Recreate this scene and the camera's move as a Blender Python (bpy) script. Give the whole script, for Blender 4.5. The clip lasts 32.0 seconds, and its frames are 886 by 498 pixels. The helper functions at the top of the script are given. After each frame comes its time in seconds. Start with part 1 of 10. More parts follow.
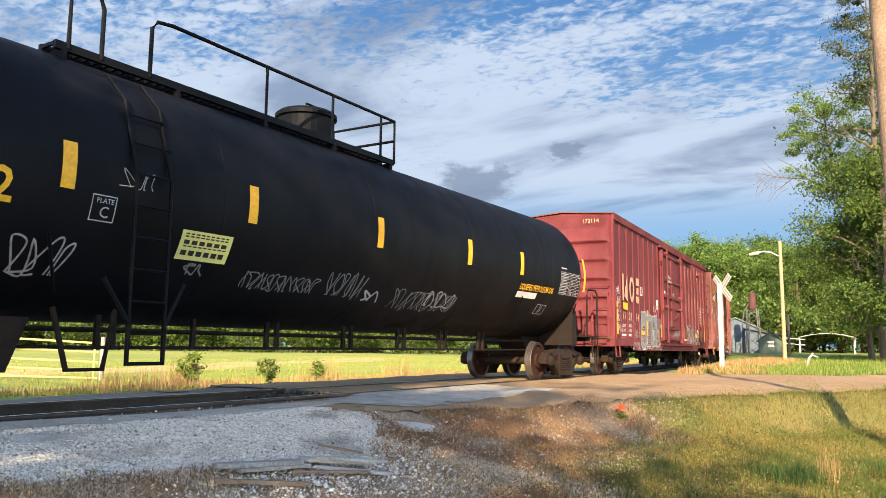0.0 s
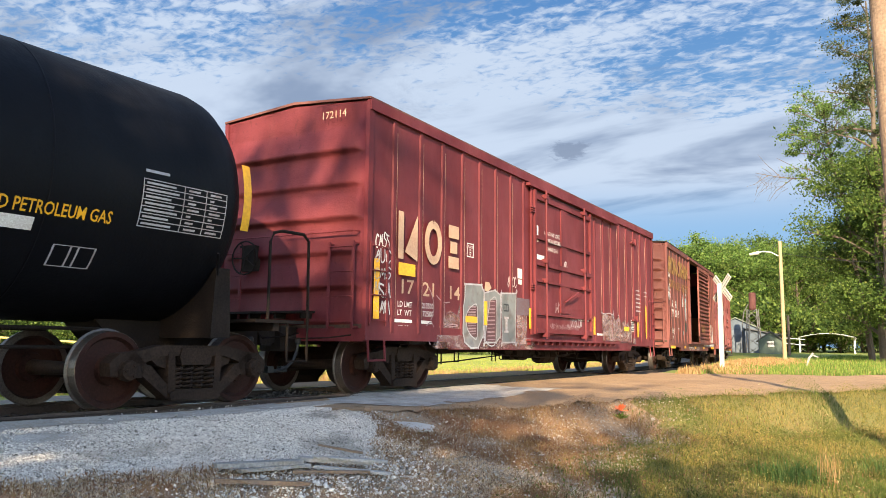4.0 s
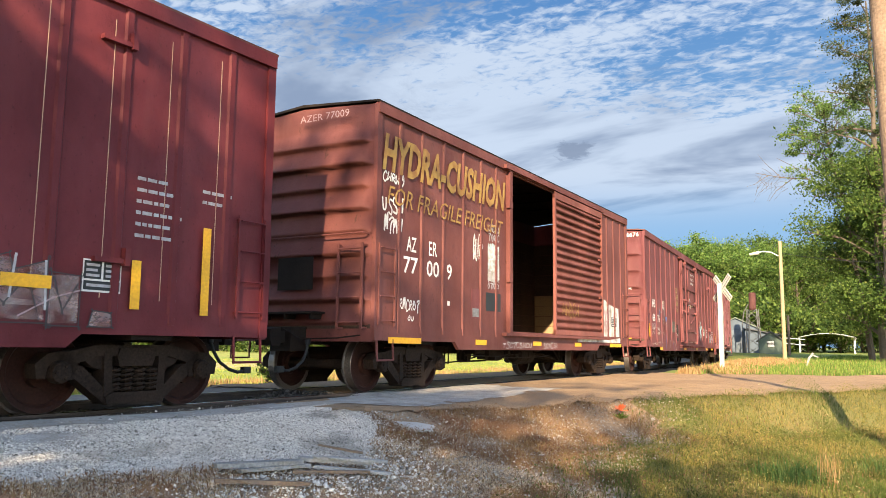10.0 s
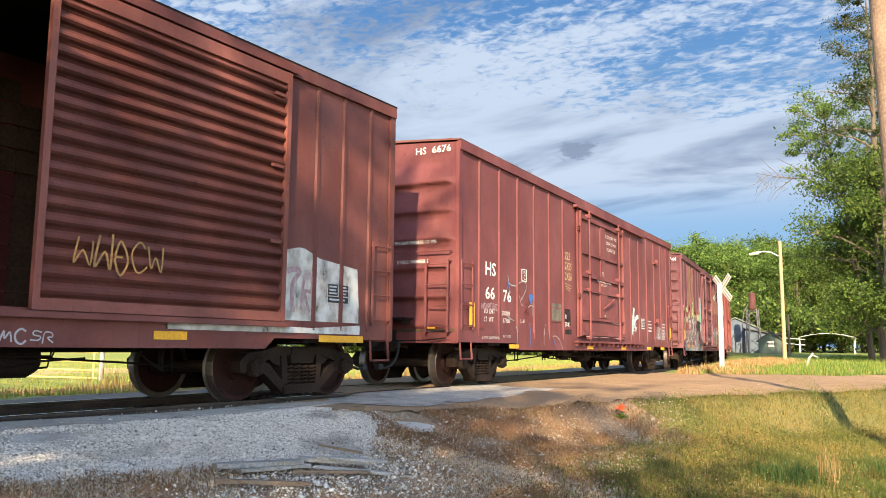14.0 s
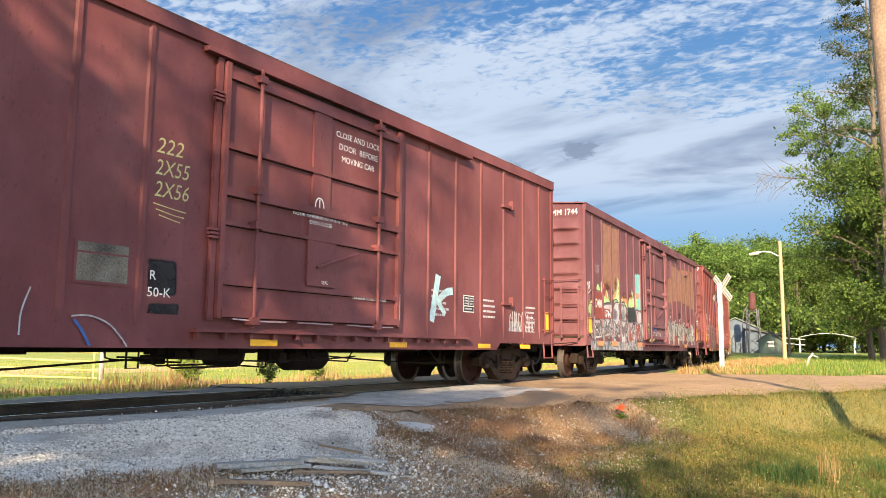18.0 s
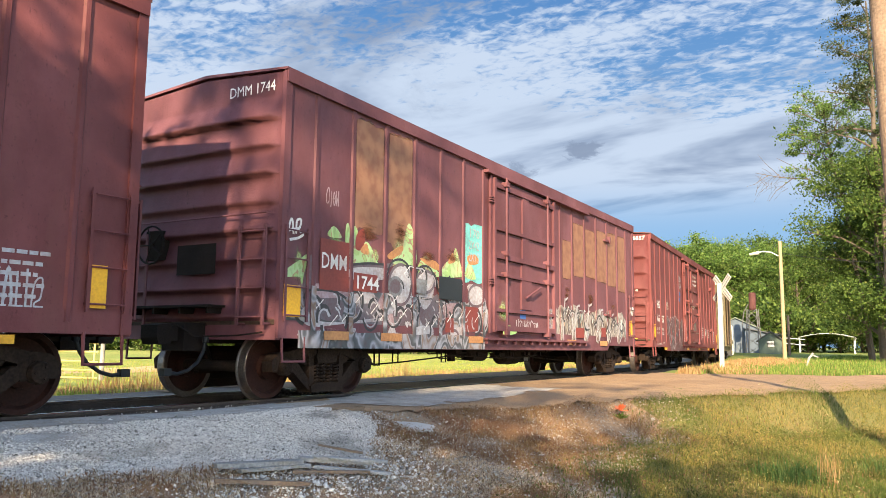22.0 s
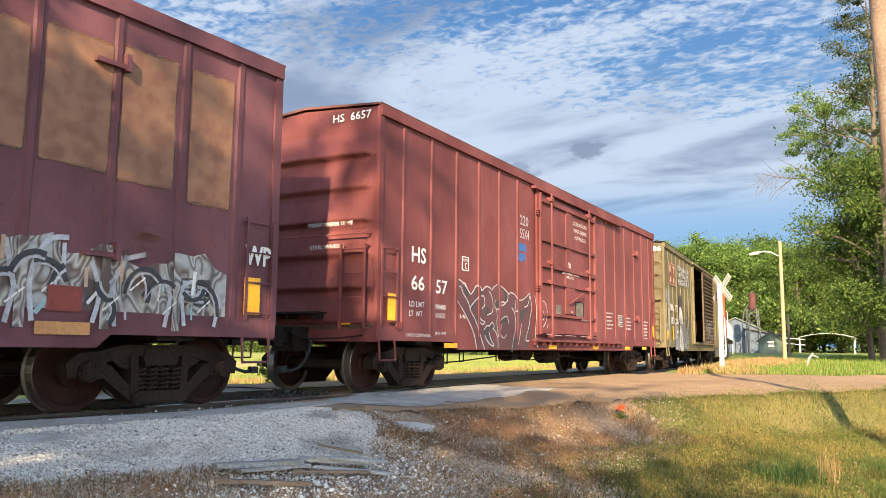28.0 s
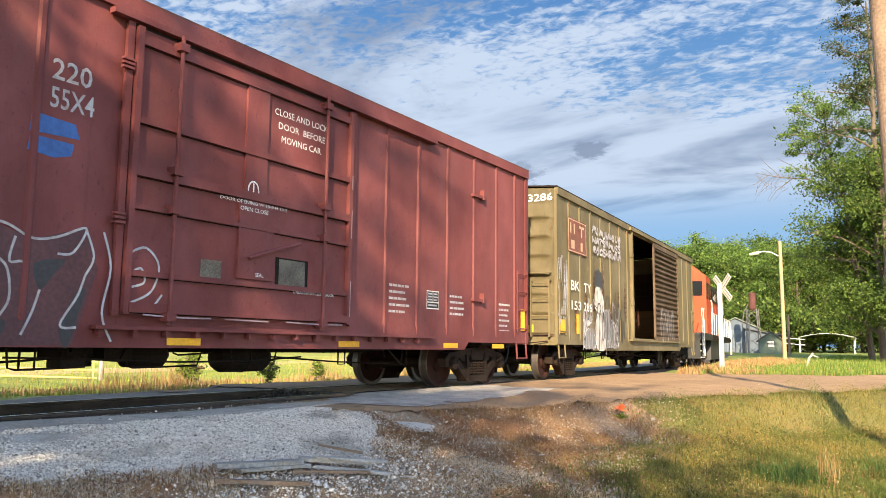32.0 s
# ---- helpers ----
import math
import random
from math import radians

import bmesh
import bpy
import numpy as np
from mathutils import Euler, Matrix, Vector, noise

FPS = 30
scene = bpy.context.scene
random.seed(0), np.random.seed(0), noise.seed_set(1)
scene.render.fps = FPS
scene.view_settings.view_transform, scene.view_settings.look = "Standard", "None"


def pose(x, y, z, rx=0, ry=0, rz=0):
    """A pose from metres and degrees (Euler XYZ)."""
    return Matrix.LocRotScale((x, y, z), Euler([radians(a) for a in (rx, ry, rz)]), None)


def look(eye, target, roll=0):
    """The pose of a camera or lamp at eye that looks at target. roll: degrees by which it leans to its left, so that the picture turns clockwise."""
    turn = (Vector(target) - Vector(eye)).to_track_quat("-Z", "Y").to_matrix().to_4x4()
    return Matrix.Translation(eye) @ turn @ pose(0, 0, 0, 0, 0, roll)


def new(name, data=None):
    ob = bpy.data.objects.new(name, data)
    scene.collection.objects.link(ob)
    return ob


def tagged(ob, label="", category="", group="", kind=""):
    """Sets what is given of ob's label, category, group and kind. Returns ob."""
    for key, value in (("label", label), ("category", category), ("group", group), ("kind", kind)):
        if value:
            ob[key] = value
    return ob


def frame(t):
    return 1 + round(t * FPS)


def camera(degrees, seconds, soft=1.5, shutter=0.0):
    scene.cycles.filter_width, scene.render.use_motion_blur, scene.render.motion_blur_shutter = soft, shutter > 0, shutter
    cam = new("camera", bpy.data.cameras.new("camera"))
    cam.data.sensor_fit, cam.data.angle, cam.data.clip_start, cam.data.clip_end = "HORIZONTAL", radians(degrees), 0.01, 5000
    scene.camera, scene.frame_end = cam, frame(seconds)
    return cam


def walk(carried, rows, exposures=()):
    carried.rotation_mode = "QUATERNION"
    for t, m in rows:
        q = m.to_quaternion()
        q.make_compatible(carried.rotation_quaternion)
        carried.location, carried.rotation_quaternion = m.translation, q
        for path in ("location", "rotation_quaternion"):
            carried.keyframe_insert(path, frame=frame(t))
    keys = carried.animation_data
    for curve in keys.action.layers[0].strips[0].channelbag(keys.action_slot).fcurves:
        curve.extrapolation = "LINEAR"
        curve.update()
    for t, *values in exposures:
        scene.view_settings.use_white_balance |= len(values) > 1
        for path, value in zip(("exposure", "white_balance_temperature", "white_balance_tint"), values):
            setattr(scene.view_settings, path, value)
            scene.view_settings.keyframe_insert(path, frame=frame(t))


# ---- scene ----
EXPO = 1.65
SUN_EL = 24.0
SUN_ST = 5.0
SKY_ST = 0.15
CLOUD_GLOW = 0.307
# X runs along the rails away from the camera, Y across them to the far side, z = 0 is the top of the rails.
HEAD = 0.9936          # heading of the camera from Y towards X, radians
TILT = radians(7.145)
EYE = Vector((0.0, 0.0, 0.693))
AIM = EYE + Vector((math.sin(HEAD) * math.cos(TILT), math.cos(HEAD) * math.cos(TILT), math.sin(TILT)))
cam = camera(58.755, 32.0, soft=0.7, shutter=0.06)
STAND = look(EYE, AIM, 0.56)
walk(cam, [(0.0, STAND), (32.0, STAND)], [(0.0, EXPO), (32.0, EXPO)])

# ---- world and sun ----
SUN_WAY = Vector((0.905, 0.425, -math.tan(radians(SUN_EL)))).normalized()
world = bpy.data.worlds.new("sky")
scene.world = world
world.use_nodes = True
wt = world.node_tree
wt.nodes.clear()
w_out = wt.nodes.new("ShaderNodeOutputWorld")
w_bg = wt.nodes.new("ShaderNodeBackground")
w_sky = wt.nodes.new("ShaderNodeTexSky")
w_sky.sky_type, w_sky.sun_disc = "NISHITA", False
w_sky.sun_elevation = radians(SUN_EL)
w_sky.sun_rotation = math.atan2(-SUN_WAY.x, -SUN_WAY.y)
w_sky.air_density, w_sky.dust_density, w_sky.ozone_density = 1.0, 0.6, 1.6
w_bg.inputs["Strength"].default_value = SKY_ST
wt.links.new(w_sky.outputs[0], w_bg.inputs["Color"])
wt.links.new(w_bg.outputs[0], w_out.inputs["Surface"])
sun_data = bpy.data.lights.new("sun", "SUN")
sun_data.energy, sun_data.angle, sun_data.color = SUN_ST, radians(0.6), (1.0, 0.81, 0.54)
sun = new("sun", sun_data)
sun.matrix_world = look(-SUN_WAY * 50, (0, 0, 0))
# ---- clouds: high sheets of vapour, far behind all else, that drift ----
def shell(name, az0, az1, el0, el1, radius, n=48, m=24):
    """A piece of a wide dome round the camera; azimuth from X towards Y, degrees."""
    vs, fs = [], []
    for j in range(m + 1):
        e = radians(el0 + (el1 - el0) * j / m)
        for i in range(n + 1):
            a = radians(az0 + (az1 - az0) * i / n)
            vs.append((radius * math.cos(e) * math.cos(a), radius * math.cos(e) * math.sin(a), radius * math.sin(e)))
    for j in range(m):
        for i in range(n):
            k = j * (n + 1) + i
            fs.append((k, k + 1, k + n + 2, k + n + 1))
    me = bpy.data.meshes.new(name)
    me.from_pydata(vs, [], fs)
    return me


def cloud_material(name):
    """Rippled cloud sheet laid out on a level plane high above, seen in perspective; clear where the vapour is thin."""
    m = bpy.data.materials.new(name)
    m.use_nodes = True
    nt = m.node_tree
    nt.nodes.clear()
    L, N = nt.links.new, nt.nodes.new
    tc = N("ShaderNodeTexCoord")
    sep = N("ShaderNodeSeparateXYZ")
    L(tc.outputs["Object"], sep.inputs[0])

    def op(kind, a, b=None):
        x = N("ShaderNodeMath")
        x.operation = kind
        for i, s in enumerate((a, b)):
            if s is None:
                continue
            if isinstance(s, (int, float)):
                x.inputs[i].default_value = s
            else:
                L(s, x.inputs[i])
        return x.outputs[0]

    def span(v, a, b, c=0.0, d=1.0):
        r = N("ShaderNodeMapRange")
        r.interpolation_type = "SMOOTHSTEP"
        for k, val in (("From Min", a), ("From Max", b), ("To Min", c), ("To Max", d)):
            r.inputs[k].default_value = val
        L(v, r.inputs["Value"])
        return r.outputs[0]

    zz = op("ADD", sep.outputs[2], 260.0)
    px, py = op("DIVIDE", sep.outputs[0], zz), op("DIVIDE", sep.outputs[1], zz)
    com = N("ShaderNodeCombineXYZ")
    L(px, com.inputs[0])
    L(py, com.inputs[1])

    def tex(scale, rot, sx, sy, detail, rough_, dist=0.0, off=0.0):
        mp = N("ShaderNodeMapping")
        mp.inputs["Rotation"].default_value = (0, 0, radians(rot))
        mp.inputs["Scale"].default_value = (sx, sy, 1)
        mp.inputs["Location"].default_value = (off, off * 0.7, 0)
        t = N("ShaderNodeTexNoise")
        t.inputs["Scale"].default_value, t.inputs["Detail"].default_value = scale, detail
        t.inputs["Roughness"].default_value, t.inputs["Distortion"].default_value = rough_, dist
        L(com.outputs[0], mp.inputs[0])
        L(mp.outputs[0], t.inputs["Vector"])
        return t.outputs[0]

    big = tex(0.85, 0, 1.3, 0.6, 4, 0.55, 0.4, 3.1)
    bands = tex(2.6, 0, 1.5, 0.7, 6, 0.62, 0.5, 1.7)
    ripple = tex(12.0, 25, 1.15, 0.95, 5, 0.60, 0.5, 0.4)
    puffs = tex(27.0, 35, 1.25, 0.85, 3, 0.55, 0.6, 2.9)
    dens = op("ADD", op("ADD", op("MULTIPLY", big, 0.95), op("MULTIPLY", bands, 0.60)), op("MULTIPLY", ripple, 0.55))
    dens = op("ADD", dens, op("MULTIPLY", puffs, 0.62))
    dens = op("SUBTRACT", dens, 0.185)
    low = span(sep.outputs[2], 560, 1250, 0.30, 0.0)
    dens = op("ADD", op("ADD", dens, low), span(py, 0.5, 1.3, 0.0, 0.16))
    a = span(dens, 1.06, 1.37)
    band = span(sep.outputs[2], 430, 700, 0.10, 1.0)
    a = op("MULTIPLY", a, band)
    shade = span(tex(1.5, 0, 1.3, 0.6, 5, 0.55, 0.3, 7.7), 0.44, 0.66)
    mix = N("ShaderNodeMix")
    mix.data_type = "RGBA"
    L(shade, mix.inputs["Factor"])
    mix.inputs["A"].default_value, mix.inputs["B"].default_value = (0.665, 0.775, 0.945, 1), (0.30, 0.385, 0.55, 1)
    height = span(sep.outputs[2], 60, 1700)
    blue = N("ShaderNodeMix")
    blue.data_type = "RGBA"
    L(height, blue.inputs["Factor"])
    blue.inputs["A"].default_value, blue.inputs["B"].default_value = (0.33, 0.60, 0.92, 1), (0.085, 0.25, 0.59, 1)
    both_ = N("ShaderNodeMix")
    both_.data_type = "RGBA"
    L(op("MULTIPLY", a, 0.94), both_.inputs["Factor"])
    L(blue.outputs["Result"], both_.inputs["A"])
    L(mix.outputs["Result"], both_.inputs["B"])
    em = N("ShaderNodeEmission")
    L(both_.outputs["Result"], em.inputs[0])
    em.inputs[1].default_value = CLOUD_GLOW
    out = N("ShaderNodeOutputMaterial")
    L(em.outputs[0], out.inputs[0])
    return m


def scud_material(name, strength, soft=0.0, core=0.42):
    """A small ragged grey cloud, thick in its middle."""
    m = bpy.data.materials.new(name)
    m.use_nodes = True
    nt = m.node_tree
    nt.nodes.clear()
    L, N = nt.links.new, nt.nodes.new
    tc = N("ShaderNodeTexCoord")
    n = N("ShaderNodeTexNoise")
    n.inputs["Scale"].default_value, n.inputs["Detail"].default_value, n.inputs["Roughness"].default_value = 3.2, 6, 0.62
    n.inputs["Distortion"].default_value = 0.5
    L(tc.outputs["Generated"], n.inputs["Vector"])
    sub = N("ShaderNodeVectorMath")
    sub.operation = "SUBTRACT"
    sub.inputs[1].default_value = (0.5, 0.5, 0.5)
    L(tc.outputs["Generated"], sub.inputs[0])
    ln = N("ShaderNodeVectorMath")
    ln.operation = "LENGTH"
    L(sub.outputs[0], ln.inputs[0])
    mr = N("ShaderNodeMapRange")
    mr.inputs["From Min"].default_value, mr.inputs["From Max"].default_value = 0.12, 0.60
    mr.inputs["To Min"].default_value, mr.inputs["To Max"].default_value = core, -0.30
    L(ln.outputs["Value"], mr.inputs["Value"])
    add = N("ShaderNodeMath")
    L(mr.outputs[0], add.inputs[0])
    L(n.outputs[0], add.inputs[1])
    al = N("ShaderNodeMapRange")
    al.interpolation_type = "SMOOTHSTEP"
    al.inputs["From Min"].default_value, al.inputs["From Max"].default_value = 0.50, 0.72 + soft
    L(add.outputs[0], al.inputs["Value"])
    em = N("ShaderNodeEmission")
    em.inputs[0].default_value = (0.27, 0.345, 0.49, 1)
    em.inputs[1].default_value = CLOUD_GLOW
    tr = N("ShaderNodeBsdfTransparent")
    ms = N("ShaderNodeMixShader")
    k = N("ShaderNodeMath")
    k.operation = "MULTIPLY"
    k.inputs[1].default_value = strength
    L(al.outputs[0], k.inputs[0])
    L(k.outputs[0], ms.inputs[0])
    L(tr.outputs[0], ms.inputs[1])
    L(em.outputs[0], ms.inputs[2])
    out = N("ShaderNodeOutputMaterial")
    L(ms.outputs[0], out.inputs[0])
    return m


me = shell("cloud_sheet", -25, 95, -2, 62, 3200)
me.materials.append(cloud_material("rippled_cloud"))
CLOUDS = tagged(new("cloud_sheet", me), "blue sky with white rippled cloud", "cloud", kind="structure")
SCUD, FAINT = scud_material("grey_scud", 0.85), scud_material("faint_grey_scud", 0.75, 0.35, 0.24)
SCUDS = []
for az0, az1, el0, el1 in ((21.5, 26.5, 13.2, 15.2), (25.2, 36.0, 9.5, 14.2), (25, 44, 14.5, 22.0), (36, 54, 20.5, 28), (12, 24, 17.5, 21.0)):
    me = shell("small_cloud", az0, az1, el0, el1, 2900, 12, 6)
    me.materials.append(SCUD if az1 - az0 < 11 else FAINT)
    SCUDS.append(tagged(new("small_cloud", me), "small ragged grey cloud drifting in the sky", "cloud", kind="structure"))
# ---- the line of the track and the run of the train ----
TRACK_Y, BEND_X, BEND_K = 8.467, 2.88, 0.0042


def rail_line(s):
    """Place and heading of the track's middle, s metres along it."""
    d = max(s - BEND_X, 0.0)
    a = BEND_K * d
    return Vector((min(s, BEND_X) + math.sin(a) / BEND_K, TRACK_Y + (1 - math.cos(a)) / BEND_K, 0)), a


def rail_y(x):
    d = min(max(x - BEND_X, 0.0), 150.0)
    return TRACK_Y + (1 - math.sqrt(1 - (BEND_K * d) ** 2)) / BEND_K


def run(t):
    """How far the train has come at t seconds."""
    u = (t - 16) / 16
    return (2.7338 * t - 2.438 * u ** 2 - 1.8309 * (u ** 3 - u) + 2.9328 * (u ** 4 - u ** 2)
            + 1.6879 * (u ** 5 - u ** 3) - 1.2554 * (u ** 6 - u ** 4))


def step(a, b, x):
    u = min(max((x - a) / (b - a), 0.0), 1.0)
    return u * u * (3 - 2 * u)


def ramp(x, pts):
    for (x0, y0), (x1, y1) in zip(pts, pts[1:]):
        if x <= x1:
            return y0 + (y1 - y0) * min(max((x - x0) / (x1 - x0), 0), 1)
    return pts[-1][1]


def ground_z(x, y):
    n = y - rail_y(x)
    if n > -1.25:
        flat = ramp(n, [(-1.25, -0.03), (-1.05, -0.16), (1.8, -0.16), (2.6, -0.14), (4.5, -0.22), (7, -0.32), (40, -0.3), (150, 0.2), (600, 2)])
        cross = ramp(x, [(8.5, 0), (9.5, 1), (22.5, 1), (24, 0)]) if n < 4 else 0
        z = flat * (1 - cross) - 0.035 * cross if n < 2.6 else flat
    else:
        near = ramp(-n, [(1.25, -0.03), (2.0, -0.06), (3.4, -0.25), (5.0, -0.52), (8.5, -0.80), (20, -0.9), (400, -0.9)])
        far = ramp(-n, [(1.25, -0.06), (3, -0.08), (8, -0.12), (20, -0.15), (400, -0.1)]) + ramp(x, [(24, 0), (30, 0.06), (55, 0.30), (80, 0.55), (400, 2.5)])
        edge = 6.9 + (6.4 - y) * 2.1
        k = step(edge - 1.6, edge + 0.8, x)
        z = near * (1 - k) + far * k
    return z
# ---- builders ----
def mat_nodes(name):
    m = bpy.data.materials.new(name)
    m.use_nodes = True
    nt = m.node_tree
    return m, nt, nt.nodes["Principled BSDF"]


def plain(name, col, rough=0.7, metal=0.0, vary=0.25, scale=6.0, bump=0.15, dirt=None, dirt_amt=0.0, spec=0.4):
    """A surface of one colour with grain and stains at two scales."""
    m, nt, b = mat_nodes(name)
    tc = nt.nodes.new("ShaderNodeTexCoord")
    big = nt.nodes.new("ShaderNodeTexNoise")
    big.inputs["Scale"].default_value, big.inputs["Detail"].default_value = scale * 0.25, 6
    fine = nt.nodes.new("ShaderNodeTexNoise")
    fine.inputs["Scale"].default_value, fine.inputs["Detail"].default_value = scale * 5, 8
    for n in (big, fine):
        nt.links.new(tc.outputs["Object"], n.inputs["Vector"])
    mul = nt.nodes.new("ShaderNodeMath")
    mul.operation = "ADD"
    nt.links.new(big.outputs[0], mul.inputs[0])
    nt.links.new(fine.outputs[0], mul.inputs[1])
    r = nt.nodes.new("ShaderNodeValToRGB")
    r.color_ramp.elements[0].position, r.color_ramp.elements[1].position = 0.35, 0.65
    c = Vector(col)
    lo = dirt if dirt else tuple(c * (1 - vary))
    r.color_ramp.elements[0].color = (*lo, 1)
    r.color_ramp.elements[1].color = (*[min(v * (1 + vary), 0.95) for v in col], 1)
    half = nt.nodes.new("ShaderNodeMath")
    half.operation = "MULTIPLY"
    half.inputs[1].default_value = 0.5
    nt.links.new(mul.outputs[0], half.inputs[0])
    nt.links.new(half.outputs[0], r.inputs[0])
    nt.links.new(r.outputs[0], b.inputs["Base Color"])
    b.inputs["Roughness"].default_value, b.inputs["Metallic"].default_value = rough, metal
    b.inputs["Specular IOR Level"].default_value = spec
    if bump:
        bp = nt.nodes.new("ShaderNodeBump")
        bp.inputs["Strength"].default_value, bp.inputs["Distance"].default_value = bump, 0.01
        nt.links.new(fine.outputs[0], bp.inputs["Height"])
        nt.links.new(bp.outputs[0], b.inputs["Normal"])
    return m


def mesh_of(name, bm, mat, smooth=False):
    me = bpy.data.meshes.new(name)
    bm.to_mesh(me)
    bm.free()
    me.materials.append(mat)
    if smooth:
        for p in me.polygons:
            p.use_smooth = True
    return me


def part(name, bm, mat, parent, label="", smooth=False):
    ob = new(name, mesh_of(name, bm, mat, smooth) if isinstance(bm, bmesh.types.BMesh) else bm)
    ob.parent = parent
    return tagged(ob, label)


def thing(name, at, label, category, group="", kind=""):
    ob = new(name)
    ob.empty_display_size = 0.2
    ob.matrix_world = at
    return tagged(ob, label, category, group, kind)


def box(bm, x0, x1, y0, y1, z0, z1, m=None):
    v = [bm.verts.new((x, y, z)) for x in (x0, x1) for y in (y0, y1) for z in (z0, z1)]
    if m is not None:
        for p in v:
            p.co = m @ p.co
    for f in ((0, 1, 3, 2), (4, 6, 7, 5), (0, 4, 5, 1), (2, 3, 7, 6), (0, 2, 6, 4), (1, 5, 7, 3)):
        bm.faces.new([v[i] for i in f])
    return v


def tube(bm, pts, r, n=8, r1=None, cap=True):
    """A round bar along points."""
    pts = [Vector(p) for p in pts]
    rings = []
    for i, p in enumerate(pts):
        d = (pts[min(i + 1, len(pts) - 1)] - pts[max(i - 1, 0)]).normalized()
        a = d.orthogonal().normalized() if abs(d.z) > 0.95 else d.cross(Vector((0, 0, 1))).normalized()
        b = d.cross(a)
        rr = r if r1 is None else r + (r1 - r) * i / (len(pts) - 1)
        rings.append([bm.verts.new(p + (a * math.cos(6.28319 * k / n) + b * math.sin(6.28319 * k / n)) * rr) for k in range(n)])
    for u, v in zip(rings, rings[1:]):
        for k in range(n):
            bm.faces.new((u[k], u[(k + 1) % n], v[(k + 1) % n], v[k]))
    if cap:
        bm.faces.new(rings[0][::-1])
        bm.faces.new(rings[-1])


def lathe(bm, prof, n=24, m=None, axis="z"):
    """A solid turned from (radius, height) pairs."""
    rings = []
    for r, h in prof:
        ring = []
        for k in range(n):
            a = 6.283185 * k / n
            p = Vector((r * math.cos(a), r * math.sin(a), h))
            if axis == "y":
                p = Vector((p.x, h, p.y))
            if axis == "x":
                p = Vector((h, p.x, p.y))
            ring.append(bm.verts.new(m @ p if m is not None else p))
        rings.append(ring)
    for u, v in zip(rings, rings[1:]):
        for k in range(n):
            bm.faces.new((u[k], u[(k + 1) % n], v[(k + 1) % n], v[k]))
    bm.faces.new(rings[0][::-1])
    bm.faces.new(rings[-1])


def prism(bm, outline, y0, y1, m=None):
    """A plate of the outline (x, z), from y0 to y1."""
    a = [bm.verts.new(Vector((x, y0, z)) if m is None else m @ Vector((x, y0, z))) for x, z in outline]
    b = [bm.verts.new(Vector((x, y1, z)) if m is None else m @ Vector((x, y1, z))) for x, z in outline]
    n = len(a)
    bm.faces.new(a)
    bm.faces.new(b[::-1])
    for i in range(n):
        bm.faces.new((a[i], b[i], b[(i + 1) % n], a[(i + 1) % n]))


def BM():
    return bmesh.new()
